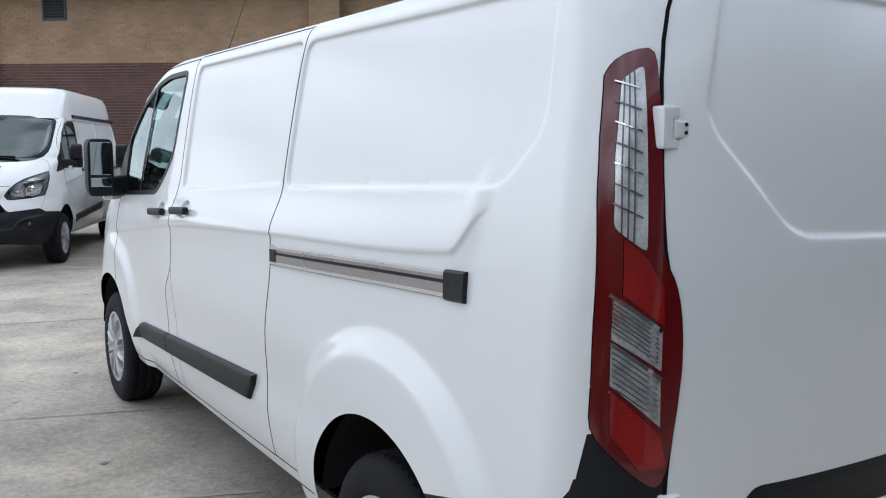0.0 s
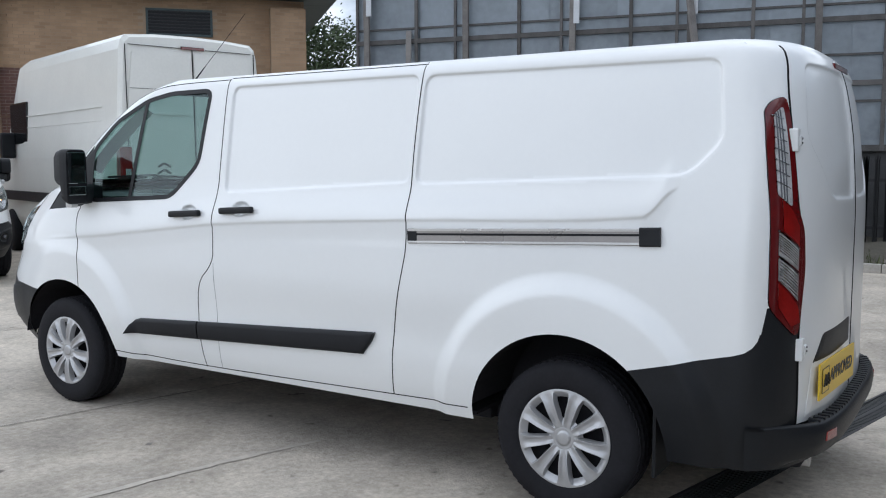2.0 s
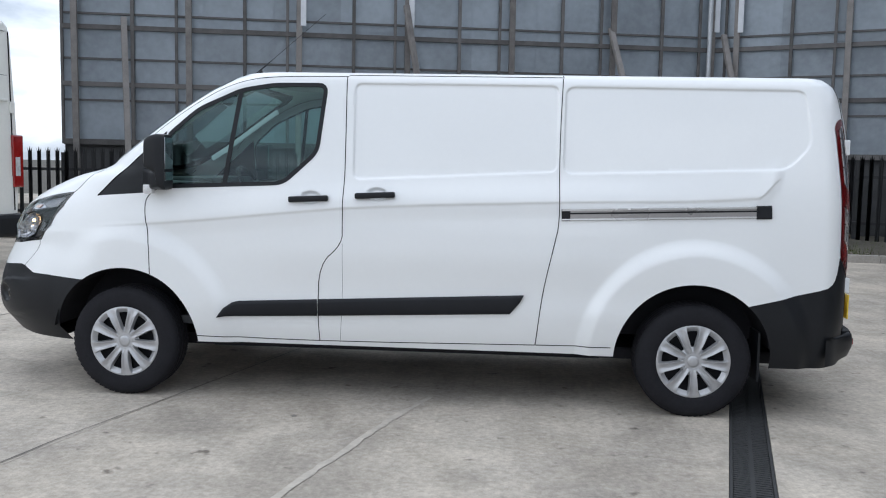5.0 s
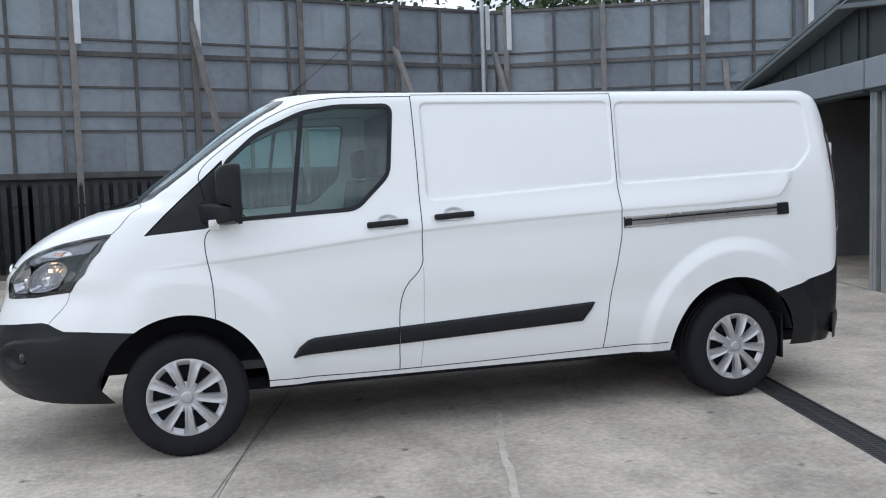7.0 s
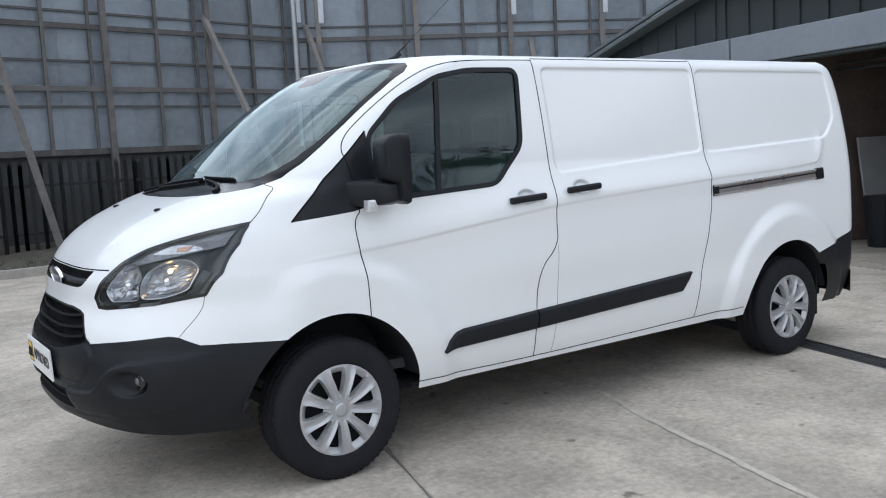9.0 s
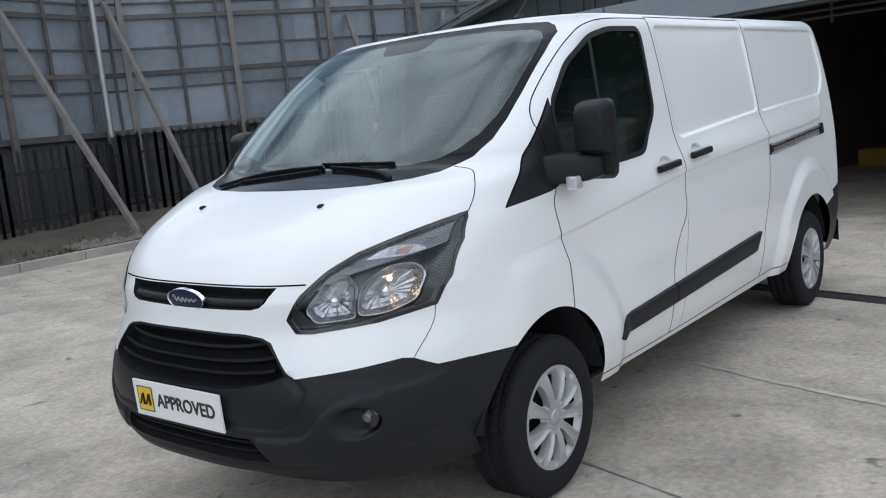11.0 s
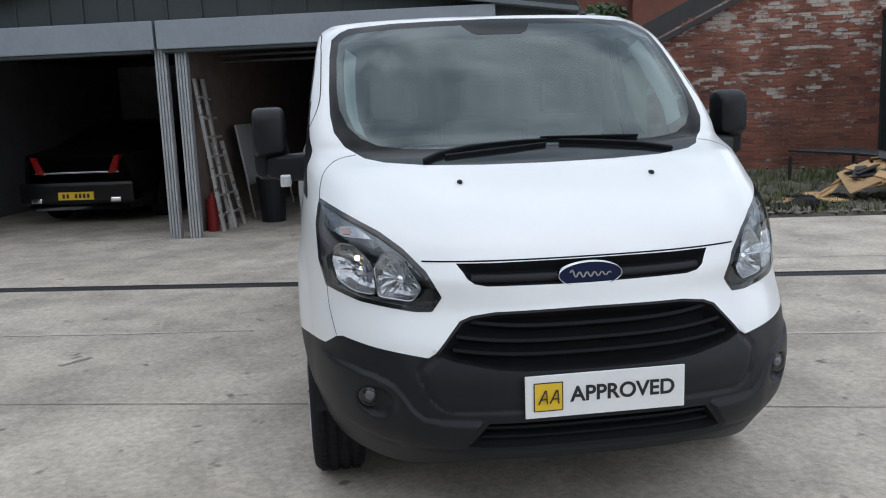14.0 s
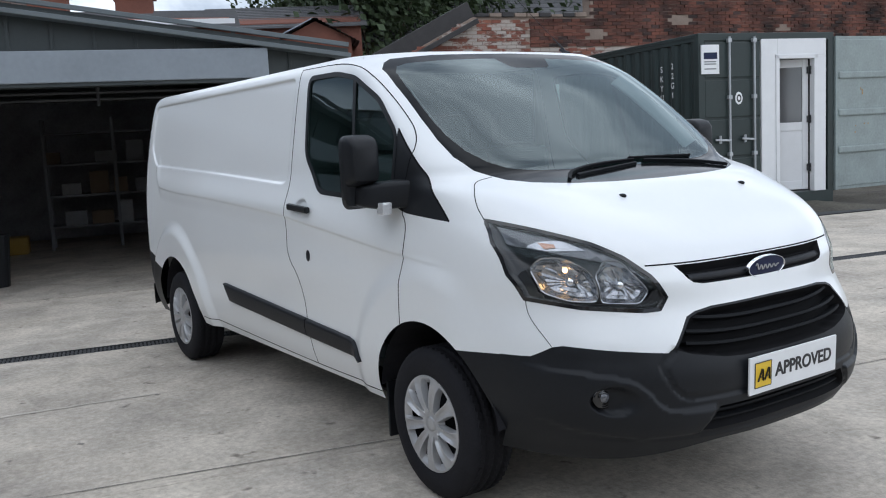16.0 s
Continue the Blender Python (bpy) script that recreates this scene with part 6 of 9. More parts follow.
# the corner pole, and leaning props
bm = bmesh.new()
tube(bm, (2.62, 11.70, 0.0), (2.62, 11.70, 5.2), 0.045, 12)
tagged(part("steel_pole", bm, M_GALV), "thin galvanised pole at the hoarding corner", "pole")
for a, b in (((-3.08, 10.54, 4.30), (-2.30, 9.90, 0.12)), ((0.72, 11.45, 4.05), (1.55, 9.6, 0.14)), ((7.05, 9.9, 3.6), (6.2, 8.12, 0.14)), ((-8.0, 9.6, 3.9), (-7.6, 8.9, 0.14)), ((2.9, 11.8, 4.0), (3.35, 10.2, 0.14)), ((9.0, 9.0, 3.6), (7.9, 8.4, 0.14))):
    bm = bmesh.new()
    beam(bm, a, b, 0.10, 0.075, bevel=0.006)
    tagged(part("timber_prop", bm, M_POST), "weathered timber prop leaning on the hoarding", "prop", group="props on the hoarding")

# ---- palisade fence ----


def palisade(a, b, label_top):
    a, b = Vector(a), Vector(b)
    d = (b - a).normalized()
    m = Matrix((d, Vector((d.y, -d.x, 0)), Vector((0, 0, 1)))).transposed().to_4x4()
    m.translation = a
    fence = thing("palisade_fence", m, "black steel palisade fence with pointed pales", "fence", group="palisade fences")
    L = (b - a).length
    bm = bmesh.new()
    pr = [(-0.034, 0.0), (-0.018, 0.014), (0.0, 0.004), (0.018, 0.014), (0.034, 0.0)]
    H = label_top
    rows = []
    for z, s in ((0.04, 1), (H - 0.16, 1), (H - 0.09, 1.0)):
        rows.append([bm.verts.new((x * s, y, z)) for x, y in pr])
    tips = [bm.verts.new((-0.042, 0.02, H - 0.02)), bm.verts.new((0.0, 0.004, H)), bm.verts.new((0.042, 0.02, H - 0.02))]
    for i in range(2):
        for q in range(4):
            bm.faces.new((rows[i][q], rows[i][q + 1], rows[i + 1][q + 1], rows[i + 1][q]))
    bm.faces.new((rows[2][0], rows[2][1], tips[0]))
    bm.faces.new((rows[2][1], rows[2][2], tips[1]))
    bm.faces.new((rows[2][2], rows[2][3], tips[1]))
    bm.faces.new((rows[2][3], rows[2][4], tips[2]))
    bmesh.ops.solidify(bm, geom=bm.faces[:], thickness=0.004)
    me = bpy.data.meshes.new("pale")
    bm.to_mesh(me)
    bm.free()
    me.materials.append(M_BLACKSTEEL)
    x = 0.08
    while x < L:
        ob = new("pale", me)
        ob.parent = fence
        ob.location = (x, 0, 0)
        x += 0.152
    for z in (0.35, H - 0.42):
        bm = bmesh.new()
        box(bm, 0, -0.05, z, L, -0.006, z + 0.05, 0.003)
        part("rail", bm, M_BLACKSTEEL, fence)
    x = 0.0
    while x < L + 0.1:
        bm = bmesh.new()
        box(bm, x - 0.04, -0.13, 0.0, x + 0.04, -0.052, H - 0.1, 0.003)
        part("post", bm, M_BLACKSTEEL, fence)
        x += 2.75
    return fence


palisade((-11.6, 8.55, 0.10), (2.45, 11.35, 0.10), 1.50)
palisade((2.45, 11.35, 0.16), (9.4, 8.35, 0.16), 1.58)
# mesh site panel with a small sign, standing in front of the palisade
M_DULLGALV = mat("dull_galvanised_steel", (0.085, 0.088, 0.092), 0.6, metal=0.4, var=0.25, scale=9, fine=60)
site = thing("mesh_fence_panel", yard_frame((5.40, 8.30, 0.12), Vector((0.33, 0.944, 0)), Vector((0.944, -0.33, 0))), "dull grey mesh site fence panel with a small red sign", "fence panel")
bm = bmesh.new()
for a, b in (((0, 0, 0), (0, 0, 1.5)), ((2.6, 0, 0), (2.6, 0, 1.5)), ((0, 0, 1.5), (2.6, 0, 1.5)), ((0, 0, 0.1), (2.6, 0, 0.1))):
    tube(bm, a, b, 0.02, 8)
part("panel_frame", bm, M_DULLGALV, site)
bm = bmesh.new()
for i in range(33):
    tube(bm, (0.04 + i * 0.078, 0, 0.1), (0.04 + i * 0.078, 0, 1.5), 0.0022, 4)
for i in range(5):
    tube(bm, (0, 0, 0.3 + i * 0.28), (2.6, 0, 0.3 + i * 0.28), 0.0022, 4)
tagged(part("mesh_wires", bm, M_DULLGALV, site), kind="stuff")
M_SIGNRED = mat("faded_red_sign", (0.45, 0.10, 0.08), 0.6, var=0.15)
bm = bmesh.new()
box(bm, 0.25, -0.012, 1.18, 0.48, -0.004, 1.34, 0.002)
sg = part("sign_plate", bm, M_SIGNRED, site, "small red and white sign")
bm = bmesh.new()
for q in range(3):
    box(bm, 0.28, -0.016, 1.21 + q * 0.04, 0.45, -0.013, 1.225 + q * 0.04, 0)
part("sign_bars", bm, M_PLATEWHITE, sg)
bm = bmesh.new()
box(bm, 5.55, 8.0, 0.0, 6.05, 8.3, 0.16, 0.02)
tagged(part("plastic_crate", bm, M_GALV), "pale grey plastic crate by the fence foot", "crate")

# ---- steel-clad garage with two open bays ----
M_CLAD = mat("dark_green_grey_cladding", (0.040, 0.050, 0.051), 0.48, var=0.12, scale=2, fine=30, piece=0.2)
M_BEAM = mat("pale_grey_door_box", (0.235, 0.265, 0.295), 0.4, var=0.10, scale=2.5, fine=18)
M_FASCIA = mat("grey_fascia", (0.12, 0.14, 0.15), 0.5, var=0.1, scale=3)
M_DARKBRICK = mat("dark_brown_block", (0.15, 0.115, 0.10), 0.9, var=0.3, scale=3, fine=30)
M_DARKWALL = mat("dark_block_wall", (0.34, 0.345, 0.36), 0.9, var=0.3, scale=3, fine=30)
GARAGE = yard_frame((3.65, 0, 0))
garage = thing("garage_building", GARAGE, "dark green-grey steel-clad garage with two open roller door bays", "garage", kind="structure")
A0, A1, DEEP, RIDGE_A, RIDGE_Z, EAVE = -2.12, 6.78, 7.6, 3.2, 3.28, 2.52


def roof_z(a):
    return EAVE + (RIDGE_Z - EAVE) * (1 - (abs(a - RIDGE_A) / ((RIDGE_A - A0) if a < RIDGE_A else (A1 - RIDGE_A))))


def clad_wall(name, p0, a0, p1, a1, z0, top, t=0.05, seam=0.52, label=""):
    """Wall of upright sheets with standing seams; top is a function of the distance run."""
    a, b = Vector((p0, a0, 0)), Vector((p1, a1, 0))
    L = (b - a).length
    d = (b - a).normalized()
    n = Vector((d.y, -d.x, 0))
    s = 0.0
    wall = new(name)
    wall.parent = garage
    while s < L - 0.02:
        e = min(L, s + seam)
        bm = bmesh.new()
        vs = []
        for off in (0, t):
            for q, zz in ((s, z0), (e, z0), (e, top(e / L)), (s, top(s / L))):
                c = a + d * q + n * off
                vs.append(bm.verts.new((c.x, c.y, zz)))
        for f in ((0, 1, 2, 3), (7, 6, 5, 4), (0, 4, 5, 1), (1, 5, 6, 2), (2, 6, 7, 3), (3, 7, 4, 0)):
            bm.faces.new([vs[q] for q in f])
        c = a + d * s + n * (t / 2)
        bmesh.ops.recalc_face_normals(bm, faces=bm.faces)
        part("cladding_panel", bm, M_CLAD, wall)
        bm = bmesh.new()
        c0, c1 = a + d * s + n * (-0.018), a + d * s + n * (t + 0.018)
        beam(bm, (c.x, c.y, z0), (c.x, c.y, top(s / L)), t + 0.05, 0.035, up=(d.x, d.y, 0), bevel=0.003)
        part("seam", bm, M_CLAD, wall)
        s = e
    return wall


# front: strip walls beside the bays, gable over the beam
clad_wall("front_cladding", 0.0, A0, 0.0, -1.20, 0, lambda t: roof_z(A0 + t * (-1.20 - A0)))
clad_wall("front_cladding", 0.0, 6.16, 0.0, A1, 0, lambda t: roof_z(6.16 + t * (A1 - 6.16)))
clad_wall("gable_cladding", 0.0, -1.20, 0.0, RIDGE_A, 2.60, lambda t: roof_z(-1.20 + t * (RIDGE_A + 1.20)), seam=0.42)
clad_wall("gable_cladding", 0.0, RIDGE_A, 0.0, 6.16, 2.60, lambda t: roof_z(RIDGE_A + t * (6.16 - RIDGE_A)), seam=0.42)
clad_wall("side_cladding", 0.0, A0, DEEP, A0, 0, lambda t: EAVE, t=-0.05)
clad_wall("side_cladding", 0.0, A1, DEEP, A1, 0, lambda t: EAVE)
clad_wall("back_cladding", DEEP, A0, DEEP, A1, 0, lambda t: roof_z(A0 + t * (A1 - A0)))
for a, b in ((A0 - 0.15, RIDGE_A), (RIDGE_A, A1 + 0.08)):
    za, zb = (EAVE - 0.02, RIDGE_Z) if a < 0 else (RIDGE_Z, EAVE - 0.02)
    bm = bmesh.new()
    vs = [bm.verts.new(q) for q in ((-0.12, a, za), (DEEP + 0.1, a, za), (DEEP + 0.1, b, zb), (-0.12, b, zb), (-0.12, a, za + 0.09), (DEEP + 0.1, a, za + 0.09), (DEEP + 0.1, b, zb + 0.09), (-0.12, b, zb + 0.09))]
    for f in ((0, 1, 2, 3), (7, 6, 5, 4), (0, 4, 5, 1), (1, 5, 6, 2), (2, 6, 7, 3), (3, 7, 4, 0)):
        bm.faces.new([vs[q] for q in f])
    bmesh.ops.recalc_face_normals(bm, faces=bm.faces)
    part("roof_sheet", bm, M_CLAD, garage)
    bm = bmesh.new()
    beam(bm, (-0.14, a, za + 0.0), (-0.14, b, zb + 0.0), 0.05, 0.24, up=(1, 0, 0), bevel=0.006)
    part("fascia_board", bm, M_FASCIA, garage)
    bm = bmesh.new()
    beam(bm, (-0.155, a, za + 0.13), (-0.155, b, zb + 0.13), 0.05, 0.045, up=(1, 0, 0), bevel=0.004)
    part("fascia_cap", bm, M_FASCIA, garage)
for a0, a1 in ((-1.32, 2.655), (2.69, 6.62)):
    bm = bmesh.new()
    box(bm, -0.22, a0, 2.275, 0.05, a1, 2.605, 0.012)
    part("roller_door_box", bm, M_BEAM, garage, "pale grey roller door box")
    bm = bmesh.new()
    box(bm, -0.19, a0 + 0.05, 2.235, 0.0, a1 - 0.05, 2.278, 0.006)
    part("roller_door_edge", bm, M_CLAD, garage)
for a in (-1.17, 2.42, 2.67, 6.10):
    bm = bmesh.new()
    for q in (-0.055, -0.02, 0.02, 0.055):
        box(bm, -0.11, a + q - 0.012, 0.0, -0.01, a + q + 0.012, 2.28, 0.003)
    box(bm, -0.085, a - 0.06, 0, -0.02, a + 0.06, 2.28, 0.002)
    part("door_guide", bm, M_GALV, garage, "galvanised roller door guide")
bm = bmesh.new()
box(bm, -0.06, A0, -0.11, DEEP, A1, 0.012, 0.004)
part("garage_floor", bm, M_CONC, garage)
bm = bmesh.new()
box(bm, -0.09, -1.15, -0.05, -0.05, 6.1, 0.004, 0)
part("threshold", bm, M_CAST, garage)
bm = bmesh.new()
box(bm, 0.3, 2.52, 0.0, DEEP, 2.60, 3.1, 0)
part("inner_wall", bm, M_DARKBRICK, garage)
bm = bmesh.new()
box(bm, DEEP - 0.15, A0 + 0.06, 0.0, DEEP - 0.06, A1 - 0.06, 2.5, 0)
part("back_lining", bm, M_DARKWALL, garage)
# side linings added to lift the tone inside the dark bays
M_LINING = mat("added_grey_lining", (0.15, 0.15, 0.155), 0.85, var=0.25, scale=1.6, fine=25)
for a0, a1 in ((A0 + 0.06, A0 + 0.09), (A1 - 0.09, A1 - 0.06)):
    bm = bmesh.new()
    box(bm, 0.12, a0, 0.012, DEEP - 0.16, a1, 2.46, 0.004)
    part("lining_board", bm, M_LINING, garage)
M_STEELGREY = mat("grey_shelf_steel", (0.16, 0.165, 0.175), 0.6, var=0.2)
M_PALEWALL = mat("dusty_painted_block", (0.30, 0.30, 0.30), 0.9, var=0.2, scale=2, fine=20)
bm = bmesh.new()
box(bm, DEEP - 0.20, 2.9, 0.0, DEEP - 0.16, 5.3, 2.4, 0)
part("painted_panel", bm, M_PALEWALL, garage)
bm = bmesh.new()
for z in (2.18, 2.26):
    tube(bm, (1.2, -1.6, z), (1.2, 2.4, z), 0.02, 8)
tube(bm, (1.2, 0.5, 2.1), (1.2, 0.5, 2.6), 0.025, 8)
part("ceiling_pipe", bm, M_DULLGALV, garage)
# roller shutter on the flank
bm = bmesh.new()
for i in range(30):
    box(bm, 0.75, A0 - 0.075, 0.05 + i * 0.073, 1.95, A0 - 0.055 - 0.012 * (i % 2), 0.05 + i * 0.073 + 0.066, 0.006)
part("roller_shutter", bm, M_GALV, garage, "galvanised slatted roller shutter")
bm = bmesh.new()
box(bm, 0.66, A0 - 0.38, 2.20, 2.05, A0 - 0.05, 2.52, 0.01)
part("shutter_box", bm, M_GALV, garage, "galvanised shutter box")
for p in (0.70, 2.0):
    bm = bmesh.new()
    box(bm, p - 0.05, A0 - 0.11, 0, p + 0.05, A0 - 0.03, 2.25, 0.005)
    part("shutter_guide", bm, M_CLAD, garage)

# things in the bays


def in_garage(p, a, z=0.0, turn=0.0):
    return GARAGE @ Matrix.Translation((p, a, z)) @ Matrix.Rotation(radians(turn), 4, "Z")


M_CARBLACK = mat("black_car_paint", (0.006, 0.006, 0.007), 0.22, spec=0.35)


def saloon():
    """Black saloon, tail to the door: x into the bay is forward."""
    car = thing("saloon_car", in_garage(1.5, 4.68, 0.012), "black saloon car parked nose-in inside the garage bay", "car")
    n, rows = 25, []
    # length stations: x, half breadth, waist z, roof z, roof half breadth
    st = [(-0.02, 0.72, 0.88, 0.90, 0.60), (0.02, 0.80, 0.95, 0.97, 0.66), (0.15, 0.86, 1.00, 1.02, 0.72), (0.7, 0.90, 1.02, 1.10, 0.66), (1.5, 0.93, 0.98, 1.36, 0.60), (2.3, 0.94, 0.95, 1.44, 0.60),
          (3.0, 0.94, 0.95, 1.36, 0.60), (3.7, 0.93, 0.95, 1.02, 0.64), (4.6, 0.88, 0.82, 0.86, 0.6), (4.95, 0.74, 0.6, 0.66, 0.5)]
    verts, faces = [], []
    for x, w, zw, zr, wr in st:
        sec = [(w * 0.93, 0.22), (w * 0.98, 0.35), (w, 0.55), (w * 0.99, 0.75), (w * 0.96, zw), (wr + 0.08, zw + (zr - zw) * 0.55), (wr, zw + (zr - zw) * 0.92), (wr * 0.5, zr), (0, zr + 0.01)]
        sec = sec + [(-a, b) for a, b in sec[-2::-1]]
        verts += [(x, a, b) for a, b in sec]
    k = 17
    for i in range(len(st) - 1):
        for q in range(k - 1):
            faces.append((i * k + q, i * k + q + 1, (i + 1) * k + q + 1, (i + 1) * k + q))
    faces.append(tuple(range(k)))
    mesh_object("car_body", verts, faces, M_CARBLACK, car, smooth=True)
    bm = bmesh.new()
    box(bm, -0.10, -0.84, 0.30, 0.2, 0.84, 0.62, 0.05)
    part("rear_bumper", bm, M_CARBLACK, car)
    bm = bmesh.new()
    box(bm, -0.035, -0.62, 0.735, 0.0, 0.62, 0.755, 0.004)
    part("chrome_strip", bm, M_CHROME, car)
    for s in (-1, 1):
        bm = bmesh.new()
        vs = [bm.verts.new((-0.05, s * a, b)) for a, b in ((0.46, 0.72), (0.58, 0.74), (0.66, 0.98), (0.58, 0.97))] + [bm.verts.new((0.10, s * a, b)) for a, b in ((0.46, 0.72), (0.62, 0.74), (0.70, 0.98), (0.58, 0.97))]
        for f in ((0, 1, 2, 3), (7, 6, 5, 4), (0, 4, 5, 1), (1, 5, 6, 2), (2, 6, 7, 3), (3, 7, 4, 0)):
            bm.faces.new([vs[q] for q in f])
        bmesh.ops.recalc_face_normals(bm, faces=bm.faces)
        part("tail_lamp", bm, M_RED, car, "red tail lamp")
        bm = bmesh.new()
        box(bm, -0.13, s * 0.50, 0.33, -0.05, s * 0.66, 0.40, 0.02)
        part("exhaust_tip", bm, M_CHROME, car)
        for x in (0.95, 3.95):
            v, f = lathe([(0.18, 0.1), (0.31, 0.1), (0.325, 0.06), (0.325, -0.06), (0.31, -0.1), (0.18, -0.1)], 28)
            w = mesh_object("wheel", v, f, M_RUBBER, car, smooth=True)
            w.location = (x, s * 0.82, 0.325)
    bm = bmesh.new()
    box(bm, -0.118, -0.26, 0.37, -0.10, 0.26, 0.48, 0.003)
    pl = part("rear_plate", bm, M_YELLOW, car)
    bm = bmesh.new()
    for q in range(7):
        if q != 4:
            box(bm, -0.122, -0.20 + q * 0.06, 0.395, -0.1175, -0.165 + q * 0.06, 0.455, 0)
    part("plate_bars", bm, M_INK, pl)
    return car


saloon()


def ladder(m, label, h=1.95, w=0.38):
    lad = thing("step_ladder", m, label, "ladder")
    for s in (-1, 1):
        bm = bmesh.new()
        box(bm, -0.012, s * w / 2 - 0.03, 0, 0.03, s * w / 2 + 0.03, h, 0.004)
        part("stile", bm, M_ALU, lad)
    for i in range(7):
        bm = bmesh.new()
        box(bm, -0.03, -w / 2, 0.2 + i * 0.25, 0.04, w / 2, 0.225 + i * 0.25, 0.003)
        part("rung", bm, M_ALU, lad)


ladder(in_garage(0.55, 2.24, 0.012, -90) @ Matrix.Rotation(radians(-7), 4, "Y"), "aluminium ladder leaning by the door post", 1.95, 0.28)
ladder(in_garage(0.95, 2.20, 0.012, -90) @ Matrix.Rotation(radians(-12), 4, "Y"), "short aluminium step ladder leaning behind", 1.15, 0.36)
# folded table on edge
tr = thing("folding_table", in_garage(2.55, 2.14, 0.012, -90) @ Matrix.Rotation(radians(-9), 4, "Y"), "pale grey folding table standing on edge with steel legs", "table")
M_LEAF = mat("pale_grey_table_top", (0.33, 0.335, 0.34), 0.55, var=0.15, scale=4)
for q in range(3):
    bm = bmesh.new()
    box(bm, 0.03 * q, -1.10 + q * 0.74, 0.50, 0.03 + 0.03 * q, -0.40 + q * 0.74, 1.34, 0.006)
    part("table_leaf", bm, M_LEAF, tr)
for a in (-1.02, -0.36, 0.38, 1.08):
    bm = bmesh.new()
    tube(bm, (-0.05, a + 0.08, 0.0), (0.0, a, 1.3), 0.014, 8)
    part("leg", bm, M_GALV, tr)
bm = bmesh.new()
tube(bm, (0, 0, 0), (0, 0, 0.62), 0.16, 18, 0.21)
bn = part("waste_bin", bm, M_PLASTIC)
bn.matrix_world = in_garage(1.35, 1.85, 0.012)
tagged(bn, "black plastic bin beside the ladders", "bin")
bm = bmesh.new()
tube(bm, (0, 0, 0), (0, 0, 0.42), 0.075, 16)
tube(bm, (0, 0, 0.42), (0, 0, 0.50), 0.05, 16, 0.02)
tube(bm, (0.0, 0.0, 0.48), (0.08, 0, 0.52), 0.012, 8)
ex = part("fire_extinguisher", bm, mat("dull_red_enamel", (0.20, 0.012, 0.012), 0.4))
ex.matrix_world = in_garage(0.50, 2.40, 0.012)
tagged(ex, "red fire extinguisher behind the ladder", "extinguisher")
# shelving at the back of the right bay
rack = thing("storage_rack", in_garage(5.2, -0.2, 0.012), "grey steel shelf rack with boxes at the back of the garage", "shelf")
for a in (-1.6, -0.55, 0.55, 1.6):
    bm = bmesh.new()
    for p in (0.0, 0.55):
        box(bm, p, a - 0.025, 0, p + 0.04, a + 0.025, 2.1, 0.003)
    part("upright", bm, M_STEELGREY, rack)
for z in (0.35, 0.85, 1.35, 1.85):
    bm = bmesh.new()
    box(bm, 0, -1.6, z, 0.58, 1.6, z + 0.035, 0.003)
    part("shelf", bm, M_STEELGREY, rack)
rnd = random.Random(21)
M_CARD = mat("brown_cardboard", (0.15, 0.11, 0.075), 0.9, var=0.2, piece=0.3)
for z in (0.385, 0.885, 1.385):
    a = -1.5
    while a < 1.4:
        w, h = rnd.uniform(0.15, 0.35), rnd.uniform(0.12, 0.36)
        if rnd.random() < 0.7:
            bm = bmesh.new()
            box(bm, 0.05, a, 0, 0.4, a + w, h, 0.006)
            o = part("storage_box", bm, rnd.choice((M_CARD, M_STEELGREY, M_PALEWALL)))
            o.matrix_world = in_garage(5.2, -0.2, 0.012 + z)
            tagged(o, "storage box on the garage shelf", "box", group="boxes on the rack")
        a += w + rnd.uniform(0.05, 0.2)
bm = bmesh.new()
box(bm, 0, 0, 0, 0.35, 0.45, 0.28, 0.03)
# the dimness at the back of the bay is put into this yellow
o = part("tool_case", bm, mat("dimmed_yellow_plastic", (0.32, 0.20, 0.03), 0.6, var=0.2))
o.matrix_world = in_garage(5.0, 1.75, 0.012)
tagged(o, "yellow tool case on the garage floor", "tool case")

# ---- old brick wall, container, rubble strip, far houses and trees ----


